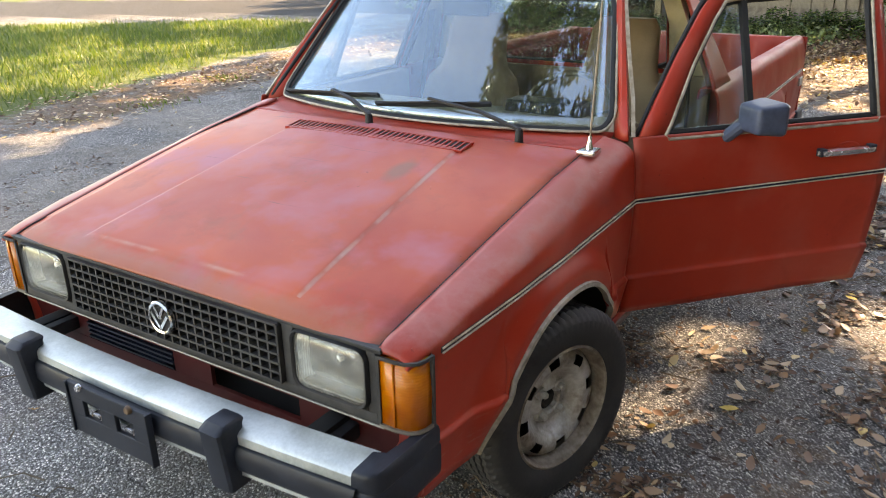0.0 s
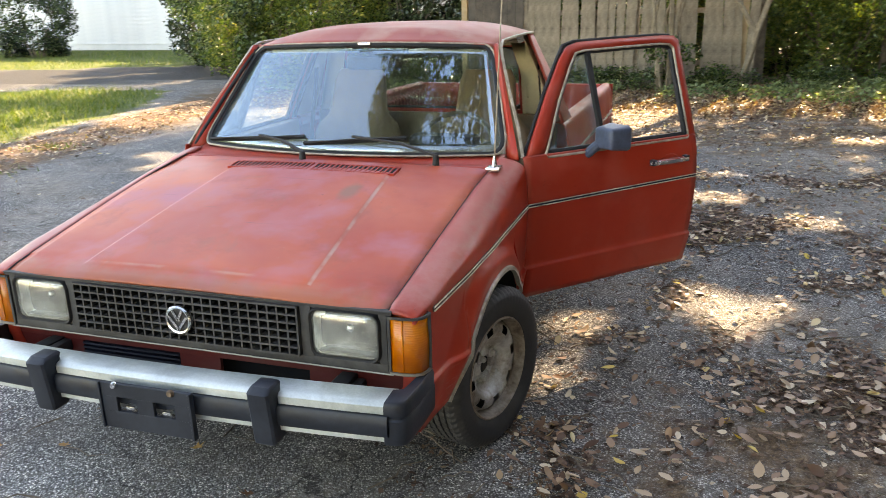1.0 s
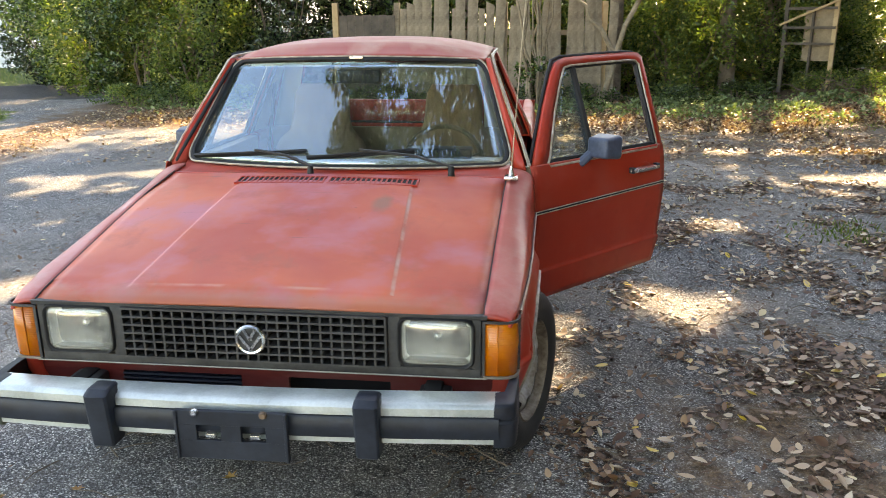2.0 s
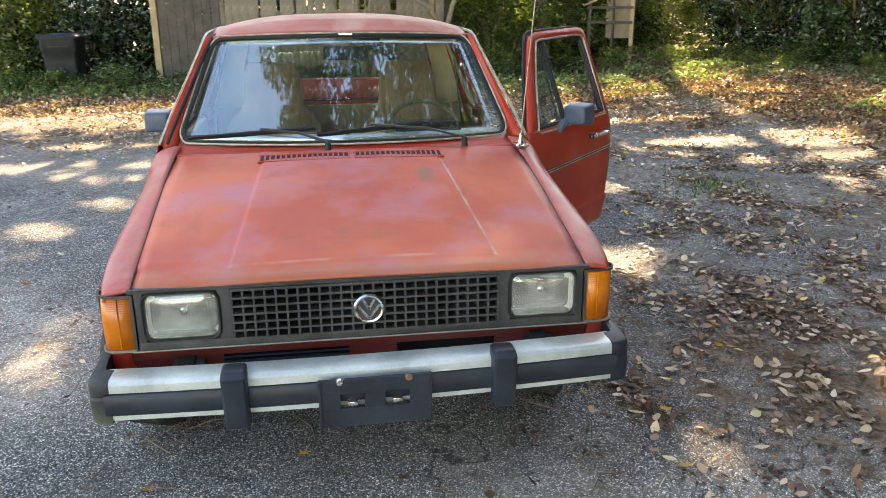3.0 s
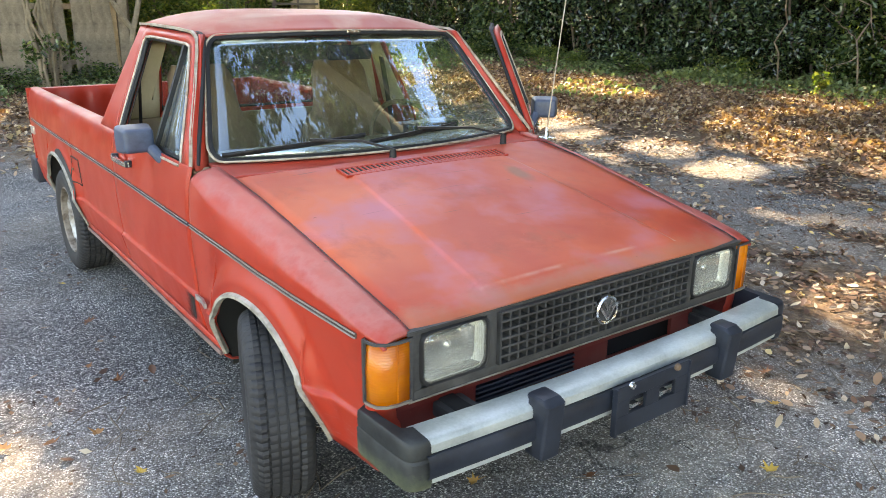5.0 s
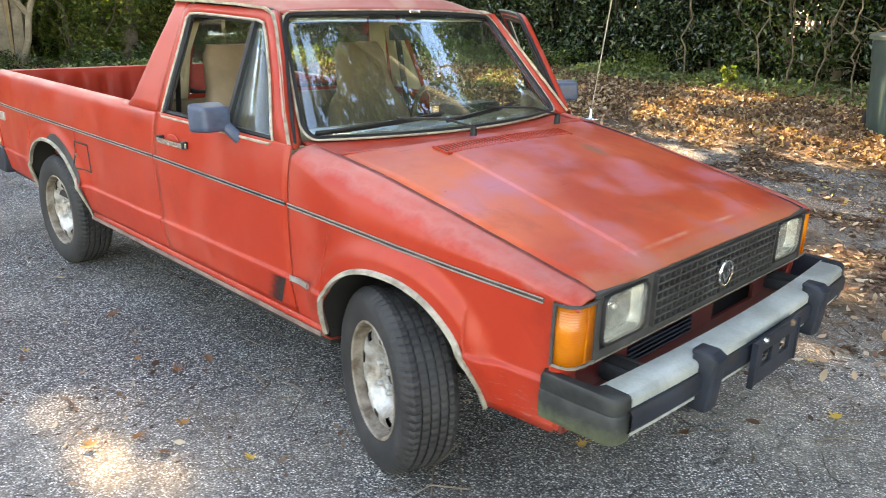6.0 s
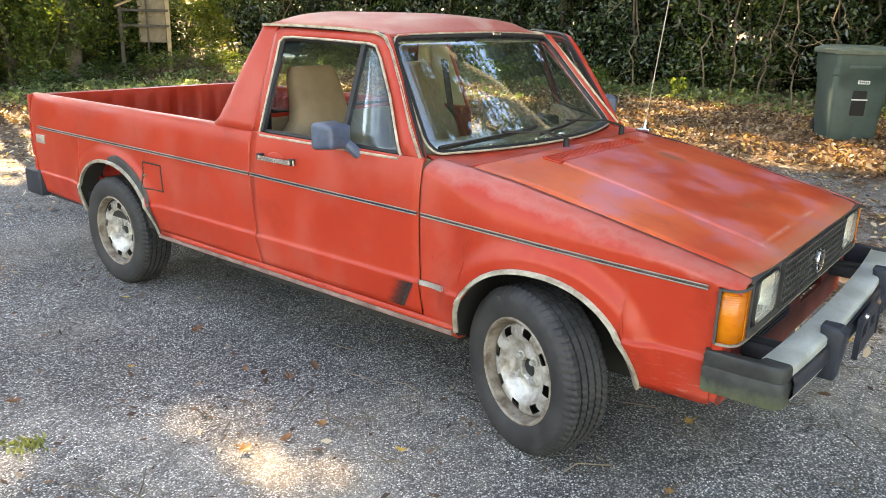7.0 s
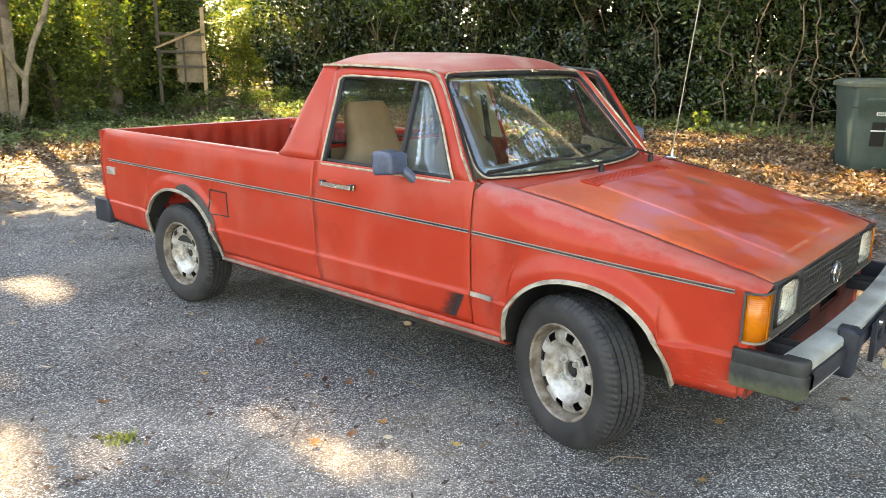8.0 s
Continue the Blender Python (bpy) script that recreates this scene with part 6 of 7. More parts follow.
# spots on the ground and the truck chosen to be sunlit, with gaps cut in the unseen crowns to suit: x, y, z, half
# length along x and y
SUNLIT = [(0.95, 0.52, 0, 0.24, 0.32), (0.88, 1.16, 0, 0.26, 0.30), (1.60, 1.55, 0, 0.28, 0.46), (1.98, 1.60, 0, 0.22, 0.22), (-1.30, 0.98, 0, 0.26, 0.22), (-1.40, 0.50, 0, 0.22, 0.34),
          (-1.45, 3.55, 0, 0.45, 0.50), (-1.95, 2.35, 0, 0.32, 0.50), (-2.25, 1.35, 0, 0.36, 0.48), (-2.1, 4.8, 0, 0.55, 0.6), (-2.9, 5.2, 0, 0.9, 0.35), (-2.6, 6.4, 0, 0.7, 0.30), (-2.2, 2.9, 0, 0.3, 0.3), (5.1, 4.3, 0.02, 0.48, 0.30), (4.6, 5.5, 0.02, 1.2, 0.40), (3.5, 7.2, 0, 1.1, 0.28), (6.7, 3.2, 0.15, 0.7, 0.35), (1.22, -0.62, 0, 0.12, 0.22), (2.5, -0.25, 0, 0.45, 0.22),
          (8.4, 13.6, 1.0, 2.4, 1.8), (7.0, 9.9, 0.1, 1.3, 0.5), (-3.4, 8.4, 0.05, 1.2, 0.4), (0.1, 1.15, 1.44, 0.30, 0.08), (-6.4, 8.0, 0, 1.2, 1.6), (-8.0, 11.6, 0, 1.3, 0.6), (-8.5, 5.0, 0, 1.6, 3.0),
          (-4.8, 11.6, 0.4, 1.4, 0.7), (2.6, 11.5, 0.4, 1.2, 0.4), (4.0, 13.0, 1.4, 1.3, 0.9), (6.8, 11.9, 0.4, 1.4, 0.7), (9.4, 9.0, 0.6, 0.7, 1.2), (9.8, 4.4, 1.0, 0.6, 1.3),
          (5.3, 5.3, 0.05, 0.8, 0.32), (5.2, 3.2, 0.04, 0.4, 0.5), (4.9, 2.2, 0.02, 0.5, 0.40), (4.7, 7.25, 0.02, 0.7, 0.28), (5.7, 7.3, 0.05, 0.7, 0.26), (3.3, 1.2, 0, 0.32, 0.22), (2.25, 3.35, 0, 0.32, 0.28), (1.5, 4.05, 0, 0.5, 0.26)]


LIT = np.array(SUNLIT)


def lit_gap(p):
    """Whether to leave out a leaf at p: it would shade a chosen sunlit spot, or stands in one of the canopy's invented
    ragged openings.
    """
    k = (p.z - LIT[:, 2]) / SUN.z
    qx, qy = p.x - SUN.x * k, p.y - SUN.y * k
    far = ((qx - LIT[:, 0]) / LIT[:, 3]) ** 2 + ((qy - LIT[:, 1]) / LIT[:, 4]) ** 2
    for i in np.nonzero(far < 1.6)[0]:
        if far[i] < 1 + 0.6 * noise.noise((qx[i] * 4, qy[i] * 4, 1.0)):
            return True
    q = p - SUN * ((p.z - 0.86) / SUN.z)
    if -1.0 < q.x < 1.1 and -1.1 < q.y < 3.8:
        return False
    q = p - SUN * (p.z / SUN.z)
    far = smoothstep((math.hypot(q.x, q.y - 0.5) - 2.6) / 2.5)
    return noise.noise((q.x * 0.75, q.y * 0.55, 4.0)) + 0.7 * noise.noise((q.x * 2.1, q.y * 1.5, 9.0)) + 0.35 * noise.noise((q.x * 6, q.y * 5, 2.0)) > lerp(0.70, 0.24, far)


def tree(name, x, y, h, r, crown_w, crown_h, crown_z, leaves, size, mat, bark, seed, lean=(0, 0), label="tall tree with a rough brown trunk", clumps=70, gaps=True):
    rng = random.Random(seed)
    root = tagged(empty(name, pose(x, y, ground_z(x, y) - 0.1)), label, "tree")
    bm = bmesh.new()
    top = (lean[0], lean[1], h)
    pts = limb(bm, (0, 0, 0), top, r, r * 0.45, rng, 0.015, 10, 12)
    for i in range(9):
        p = pts[rng.randint(6, 10)]
        a = rng.uniform(0, 6.28)
        limb(bm, p, p + Vector((crown_w * 0.7 * math.cos(a), crown_w * 0.7 * math.sin(a), rng.uniform(0.3, 2.2))), r * 0.3, 0.02, rng)
    part("trunk", bm, bark, root)
    pos = crown_points(leaves, crown_w, crown_h, crown_z, seed, clumps, 0.6) + np.array([lean[0], lean[1], 0])
    base = Vector((x, y, ground_z(x, y) - 0.1))
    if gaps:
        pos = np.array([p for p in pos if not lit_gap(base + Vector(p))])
    new("crown", leaf_mesh("crown", pos, size, (0, 0, 0.8), mat, seed)).parent = root
    return root


def tall_trees():
    spec = [
        # x, y, trunk r, crown w, crown h, crown z, leaves
        (-6.7, 14.0, 0.17, 3.2, 5.0, 5.0, 8800), (-9.8, 17.5, 0.20, 3.6, 6.0, 6.0, 8800),
        (-0.6, 13.4, 0.19, 3.4, 5.5, 5.2, 14000), (2.3, 12.9, 0.15, 3.4, 5.0, 5.4, 14000), (6.0, 16.0, 0.20, 4.0, 6.0, 6.0, 10000),
        (9.9, 0.2, 0.19, 3.2, 5.0, 4.6, 8000), (10.4, 12.6, 0.20, 3.8, 6.0, 5.2, 9500), (12.0, 7.4, 0.22, 3.8, 6.0, 5.0, 9500), (11.6, 3.0, 0.16, 3.4, 5.0, 5.0, 8500),
        (4.6, 13.8, 0.16, 3.4, 5.0, 5.6, 14000), (0.6, 15.6, 0.18, 3.4, 5.0, 6.4, 14000),
        (3.0, 20.0, 0.25, 5.0, 8.0, 9.0, 11000), (-4.0, 21.0, 0.25, 5.0, 8.0, 9.0, 11000), (9.0, 21.0, 0.25, 5.0, 8.0, 9.0, 11000),
    ]
    for i, (x, y, r, cw, ch, cz, n) in enumerate(spec):
        tree("tree", x, y, cz + ch * 0.7, r, cw, ch, cz, n, 0.26, GREEN if i % 3 else DARK_GREEN, BARK if i % 4 else PALE_BARK, 40 + i)
    # closed crowns beyond the right-hand hedge
    for i, (x, y) in enumerate(((12.8, -1.6), (13.4, 2.2), (13.6, 5.6), (12.6, -5.0))):
        tree("tree", x, y, 10.5, 0.22, 3.4, 8.5, 3.2, 15000, 0.26, DARK_GREEN, BARK, 90 + i, gaps=False)
    # overhanging trees beside the drive, whose crowns reach above it
    tree("tree", 7.2, -4.6, 10.0, 0.24, 4.2, 5.0, 6.0, 7000, 0.22, GREEN, BARK, 71, (-2.6, 2.2), "spreading tree beside the drive")
    tree("tree", 6.4, -0.9, 9.6, 0.24, 5.4, 3.2, 7.6, 62000, 0.150, DARK_GREEN, BARK, 72, (-4.75, 0.0), "leaning tree whose crown hangs over the drive", 230, False)
    # unseen low crown, added to keep sky light off the open door
    tree("tree", 6.6, -6.6, 8.5, 0.22, 4.2, 8.0, 1.8, 14000, 0.24, DARK_GREEN, BARK, 74)
    # unseen high crown, added on the sun's side to shade the bonnet
    tree("tree", 4.7, 17.4, 15.5, 0.24, 3.6, 6.0, 10.6, 15000, 0.26, DARK_GREEN, BARK, 73)
    # unseen trees behind the viewpoint, added to darken the truck's left side
    for i, (x, y) in enumerate(((9.5, -8.5), (6.5, -12.5), (12.0, -4.5), (2.5, -15.0))):
        tree("tree", x, y, 9.0, 0.22, 3.8, 7.0, 3.0, 8000, 0.26, DARK_GREEN, BARK, 80 + i)


tall_trees()


def fallen_leaves():
    rng = np.random.default_rng(3)
    pts, n = [], 0
    while n < 64000:
        x = rng.uniform(-7, 10.5)
        y = rng.uniform(-3.5, 12.5)
        a = litter_amount(x, y)
        d = 0.5 + 0.5 * noise.noise((x * 0.9, y * 0.9, 3.0)) + 0.5 * noise.noise((x * 2.6, y * 2.6, 7.0))
        p = 0.012 + 0.95 * (max(0.0, a * (0.35 + d))) ** 1.2
        if 0.8 < x < 5.6 and -2.4 < y < 5.5:
            p = p * 4.6 * smoothstep(d * 0.9) + 0.014
        if x < -0.6 and a < 0.3:
            p *= 0.55
        if -0.7 < x < 0.7 and -0.5 < y < 3.4:
            p *= 0.2
        if x < 1.0 and y < 0.0:
            p *= 0.15
        if rng.uniform() < p:
            pts.append((x, y, ground_z(x, y) + rng.uniform(0.006, 0.022) + 0.02 * a * rng.uniform()))
            n += 1
    me = leaf_mesh("fallen_leaves", np.array(pts), 0.050, (0, 0, 1), FALLEN, 9, 0.58, 0.25, flat=0.26)
    tagged(new("fallen_leaves", me), "scattered dry tan and brown fallen leaves", "leaves", kind="stuff")
    # the thick bed of leaves under the hedges
    pts = []
    while len(pts) < 60000:
        x, y = rng.uniform(3.6, 10.6), rng.uniform(-3.0, 12.6)
        if len(pts) % 4 == 0:
            x, y = rng.uniform(-6.0, 7.0), rng.uniform(5.5, 12.6)
        a = litter_amount(x, y)
        d = noise.noise((x * 0.8, y * 0.8, 6.0)) + 0.6 * noise.noise((x * 2.4, y * 2.4, 2.0))
        if rng.uniform() < smoothstep((a - 0.50 + 0.35 * d) / 0.45):
            pts.append((x, y, ground_z(x, y) + rng.uniform(0.006, 0.045)))
    me = leaf_mesh("leaf_bed", np.array(pts), 0.070, (0, 0, 2.0), RUSSET, 19, 0.62, 0.22)
    tagged(new("leaf_bed", me), "thick bed of russet and tan leaves under the hedge", "leaves", kind="stuff")
    # larger curled maple-like leaves near the right side
    big = [(-1.441, 0.674), (-1.30, 0.62), (-1.152, 0.594), (-1.097, 0.262), (-0.92, 2.34), (-1.35, 1.55), (-0.93, 1.70), (-0.98, 0.98), (-1.05, 1.18), (-0.23, -0.42), (0.10, -0.62), (-0.72, -0.55), (-0.95, -0.62), (-1.75, 0.35), (-1.8, 1.6), (-2.1, 2.5), (1.05, -0.70), (1.28, -0.52), (0.62, -0.95)]
    p2 = np.array([(x, y, 0.016) for x, y in big])
    verts, faces = [], []
    r = random.Random(21)
    for x, y, z in p2:
        a0, size = r.uniform(0, 6.28), r.uniform(0.026, 0.044)
        tilt, curl = r.uniform(-0.35, 0.35), r.uniform(0.1, 0.5)
        c = len(verts)
        verts.append((x, y, z - 0.004))
        for k in range(14):
            a = a0 + 2 * math.pi * k / 14
            q = size * ((1.0 if k % 2 == 0 else 0.58) * r.uniform(0.6, 1.2)) * (1.15 if k in (0, 2, 12) else 0.85)
            verts.append((x + q * math.cos(a), y + 0.8 * q * math.sin(a), max(0.004, z + tilt * q * math.cos(a - a0) + curl * q * q / size * r.uniform(0.3, 1.3))))
        faces += [(c, c + 1 + k, c + 1 + (k + 1) % 14) for k in range(14)]
    me = bpy.data.meshes.new("large_fallen_leaves")
    me.from_pydata(verts, [], faces)
    me.materials.append(LOBED)
    tagged(new("large_fallen_leaves", me), "large curled orange-brown fallen leaves on asphalt", "leaves", kind="stuff")
    # crumbled leaf and bark fragments that gather in drifts
    pts = []
    while len(pts) < 60000:
        x, y = rng.uniform(0.5, 5.6), rng.uniform(-2.8, 5.4)
        if len(pts) % 26 == 0:
            x, y = rng.uniform(-4.0, 1.0), rng.uniform(-2.2, 5.0)
        d = noise.noise((x * 0.9, y * 0.9, 3.0)) + 0.8 * noise.noise((x * 2.6, y * 2.6, 7.0)) + 0.5 * noise.noise((x * 6, y * 6, 2.0))
        if rng.uniform() < (0.02 + max(0.0, litter_amount(x, y) + 0.25 * smoothstep((y + 1.2) / 0.8)) * smoothstep(d * 1.5)) * (0.12 if x < 1.0 and y < 0.0 else 1.0):
            pts.append((x, y, ground_z(x, y) + rng.uniform(0.003, 0.010)))
    p3 = np.array(pts)
    k = len(p3)
    a = rng.uniform(0, 6.283, k)
    u = np.stack([np.cos(a), np.sin(a), rng.normal(size=k) * 0.2], 1) * rng.uniform(0.006, 0.026, k)[:, None]
    w = np.stack([-np.sin(a), np.cos(a), rng.normal(size=k) * 0.3], 1) * rng.uniform(0.003, 0.010, k)[:, None]
    v = np.stack([p3 - u, p3 + w, p3 + u * 0.9, p3 - w * 1.1], 1).reshape(-1, 3)
    me = bpy.data.meshes.new("leaf_crumbs")
    me.from_pydata(v.tolist(), [], np.arange(k * 4).reshape(-1, 4).tolist())
    me.materials.append(CRUMB)
    tagged(new("leaf_crumbs", me), "crumbled brown leaf and bark fragments in drifts", "leaves", kind="stuff")
    # twigs
    r = random.Random(8)
    bm = bmesh.new()
    for i in range(1500):
        x, y = r.uniform(0.6, 8.5), r.uniform(-1.6, 9.0)
        if i % 2:
            x, y = r.uniform(0.7, 4.2), r.uniform(-2.0, 3.4)
            if noise.noise((x * 0.9, y * 0.9, 3.0)) + 0.8 * noise.noise((x * 2.6, y * 2.6, 7.0)) < 0:
                continue
        if i % 7 == 0:
            x, y = r.uniform(-3.0, 0.8), r.uniform(-1.9, 1.0)
        a, L = r.uniform(0, 6.28), r.uniform(0.06, 0.30)
        z = ground_z(x, y) + 0.008
        limb(bm, (x, y, z), (x + L * math.cos(a), y + L * math.sin(a), z + r.uniform(0, 0.012)), 0.0035, 0.0015, r, 0.12, 3, 4)
    tagged(part("twigs", bm, BARK), "thin dry twigs lying on the drive", "twigs", kind="stuff")


fallen_leaves()


def blades(name, pts, h, mat, seed):
    rng = np.random.default_rng(seed)
    n = len(pts)
    a = rng.uniform(0, 6.283, n)
    s = np.stack([np.cos(a), np.sin(a), np.zeros(n)], 1)
    L = h * rng.uniform(0.4, 1.3, n)[:, None]
    lean = rng.normal(size=(n, 3)) * 0.45
    lean[:, 2] = 1.0
    w = 0.004 + 0.006 * rng.uniform(size=n)[:, None]
    v = np.stack([pts - s * w, pts + s * w, pts + lean * L], 1).reshape(-1, 3)
    f = np.arange(n * 3).reshape(-1, 3)
    me = bpy.data.meshes.new(name)
    me.from_pydata(v.tolist(), [], f.tolist())
    me.materials.append(mat)
    return me


def ground_ivy():
    """A low patchy carpet of leafy weeds between the litter and the hedges."""
    rng = np.random.default_rng(14)
    pts = []
    while len(pts) < 17000:
        x, y = rng.uniform(-6.5, 10.6), rng.uniform(9.6, 12.4)
        if rng.uniform() < 0.45:
            x, y = (rng.uniform(8.2, 10.6), rng.uniform(-2, 9.6)) if rng.uniform() < 0.9 else (rng.uniform(6.6, 8.0), rng.uniform(5.4, 7.0))
        d = max(smoothstep((y - 10.0 + 0.25 * max(0, 4 - abs(x - 6))) / 1.5), smoothstep((x - 8.3) / 1.2))
        d *= smoothstep(0.55 + 1.3 * noise.noise((x * 1.1, y * 1.1, 5.0)) + 0.6 * noise.noise((x * 3.3, y * 3.3, 1.0)))
        if 6.6 < x < 8.0 and 5.4 < y < 7.0:
            d = max(d, 0.3 * smoothstep(noise.noise((x * 3, y * 3, 8.0)) + 0.5))
        if rng.uniform() < d:
            pts.append((x, y, ground_z(x, y) + rng.uniform(0.02, 0.14) * (0.4 + d)))
    me = leaf_mesh("ground_ivy", np.array(pts), 0.075, (0, 0, 2.2), IVY, 15, 0.7)
    tagged(new("ground_ivy", me), "low patchy green weeds at the hedge's foot", "weeds", kind="stuff")


def lawns():
    rng = np.random.default_rng(4)
    pts = []
    while len(pts) < 42000:
        x, y = rng.uniform(-20, -5.2), rng.uniform(-1, 11.2)
        if inside(x, y, LAWN) and rng.uniform() < 0.25 + 0.75 * smoothstep(edge_distance(x, y, LAWN) / 0.8):
            pts.append((x, y, ground_z(x, y)))
    tagged(new("grass", blades("grass", np.array(pts), 0.11, BLADE, 2)), "unmown sunlit grass beside the drive", "grass", kind="stuff")
    pts = []
    while len(pts) < 15000:
        x, y = rng.uniform(-30, -7.0), rng.uniform(9, 24)
        if far_lawn(x, y):
            pts.append((x, y, ground_z(x, y)))
    tagged(new("far_grass", blades("far_grass", np.array(pts), 0.12, BLADE, 6)), "mown grass across the road", "grass", kind="stuff")
    # tufts that grow through the asphalt
    pts = []
    for x, y, r, n in ((3.18, 3.28, 0.22, 260), (-6.0, 4.9, 0.14, 140), (-5.4, 3.4, 0.14, 120), (5.6, 9.6, 0.5, 400), (3.6, 10.6, 0.6, 500), (7.6, 11.2, 0.7, 600), (8.9, 6.0, 0.5, 300), (1.2, 10.9, 0.7, 500), (-2.0, 10.9, 0.7, 500)):
        for i in range(n):
            px, py = x + rng.normal() * r, y + rng.normal() * r
            pts.append((px, py, ground_z(px, py)))
    tuft = np.array([(-1.905 + rng.normal() * 0.03, 1.25 + rng.normal() * 0.03, 0.0) for i in range(70)])
    tagged(new("grass_tuft", blades("grass_tuft", tuft, 0.028, DRY_BLADE, 17)), "small pale grass tuft in the asphalt", "weeds", kind="stuff")
    tagged(new("weeds", blades("weeds", np.array(pts), 0.050, BLADE, 7)), "small green weeds growing through the asphalt", "weeds", kind="stuff")


lawns()
ground_ivy()


# ---- fence, frame, house, bins ----
WOOD = worn("silvered_fence_wood", (0.115, 0.088, 0.060), (0.30, 0.245, 0.175), (0.85, 0.95), 4, fine=50, bump_by=0.5)
OLD_WOOD = worn("tan_timber", (0.30, 0.20, 0.10), (0.46, 0.33, 0.19), (0.8, 0.95), 5, fine=50, bump_by=0.4)
PALE_PANEL = worn("pale_tan_board", (0.17, 0.125, 0.078), (0.29, 0.225, 0.15), (0.8, 0.95), 5, fine=50, bump_by=0.3)
DARK_WOOD = worn("dark_gate_wood", (0.05, 0.04, 0.032), (0.11, 0.09, 0.07), (0.85, 0.95), 4, fine=50, bump_by=0.4)
SIDING = worn("white_siding_paint", (0.70, 0.71, 0.72), (0.82, 0.82, 0.82), (0.5, 0.7), 2, bump_by=0.05)
BIN_GREEN = worn("dark_green_bin_plastic", (0.028, 0.055, 0.050), (0.050, 0.085, 0.078), (0.4, 0.6), 5)
BIN_LID = worn("faded_bin_lid", (0.06, 0.085, 0.065), (0.13, 0.15, 0.115), (0.5, 0.7), 9)
WHITE = worn("white_print", (0.62, 0.64, 0.62), (0.75, 0.76, 0.74), (0.5, 0.7), 30)


def fence():
    root = tagged(empty("fence"), "weathered grey-brown wooden board fence, boards leaning", "fence", kind="structure")
    rng = random.Random(2)
    meshes = []
    for k in range(5):
        bm = bmesh.new()
        w, h = 0.062 + 0.008 * k, 1.78 + 0.06 * k
        box(bm, -w, w, -0.009, 0.009, 0, h)
        for v in bm.verts:
            if v.co.z > 1 and v.co.x > 0:
                v.co.z -= 0.03 * (k % 3)
        meshes.append(part("board", bm, WOOD, None, smooth=False))
    datas = [o.data for o in meshes]
    for o in meshes:
        bpy.data.objects.remove(o)
    x = -1.75
    while x < 2.3:
        y = 12.45 + 0.10 * noise.noise((x, 0, 0)) + (0.3 * (x - 3.4) if x > 3.4 else 0)
        o = new("board", rng.choice(datas))
        o.parent = root
        o.matrix_local = pose(x, y, ground_z(x, y) - 0.04, 0, rng.gauss(0, 1.8), 0)
        x += rng.choice((0.148, 0.155, 0.165, 0.18, 0.25)) if x < 1.9 else rng.choice((0.16, 0.2, 0.3, 0.45))
    for z in (0.45, 1.35):
        bm = bmesh.new()
        box(bm, -1.8, 2.0, 12.50, 12.545, z, z + 0.09)
        part("rail", bm, WOOD, root, smooth=False)
    for px in (-3.05, -1.85, 0.2, 2.05):
        bm = bmesh.new()
        box(bm, px - 0.055, px + 0.055, 12.52, 12.63, -0.1, 1.95, 0.006)
        part("post", bm, OLD_WOOD if px in (-3.05, 2.05) else WOOD, root, smooth=False)
    gate = tagged(empty("gate"), "dark brown wooden gate panel beside the fence", "gate", kind="structure")
    for i in range(7):
        bm = bmesh.new()
        gx = -2.96 + i * 0.155
        box(bm, gx, gx + 0.148, 12.49, 12.515, 0.12, 1.72 + 0.01 * (i % 2))
        part("board", bm, DARK_WOOD, gate, smooth=False)


def timber_frame():
    root = tagged(empty("timber_frame", pose(6.05, 13.6, ground_z(6.05, 13.6), 0, 0, -31)), "leaning tan timber frame with crossed rails in the bushes", "timber frame")
    for x0, x1, z1 in ((-0.49, -0.42, 2.3), (0.40, 0.48, 2.15), (0.02, 0.06, 1.62)):
        bm = bmesh.new()
        box(bm, x0, x1, -0.04, 0.04, 0, z1, 0.004)
        part("post", bm, DARK_WOOD if x0 < 0.3 else OLD_WOOD, root, smooth=False)
    for z in (0.92, 1.22, 1.58):
        bm = bmesh.new()
        box(bm, -0.5, 0.46, -0.06, -0.02, z, z + 0.05, 0.004)
        part("rail", bm, DARK_WOOD, root, smooth=False)
    bm = bmesh.new()
    sweep([(-0.55, -0.07, 1.30), (0.46, -0.07, 1.74)], [(-0.02, -0.02), (0.02, -0.02), (0.02, 0.02), (-0.02, 0.02)], bm)
    part("brace", bm, OLD_WOOD, root)
    bm = bmesh.new()
    box(bm, -0.12, 0.39, 0.05, 0.065, 0.62, 1.58)
    part("panel", bm, PALE_PANEL, root, "pale tan board panel")
    # brush pile below it
    rng = random.Random(31)
    bm = bmesh.new()
    for i in range(90):
        a = rng.uniform(0, 6.28)
        p = Vector((7.6 + rng.gauss(0, 0.9), 13.1 + rng.gauss(0, 0.4), 0.2 + rng.uniform(0, 0.35)))
        L = rng.uniform(0.3, 1.0)
        limb(bm, p, p + Vector((L * math.cos(a), L * math.sin(a) * 0.5, rng.uniform(-0.15, 0.3))), 0.014, 0.005, rng, 0.08, 4, 5)
    tagged(part("brush_pile", bm, BARK), "pile of cut dry branches on the ground", "brush pile", kind="stuff")


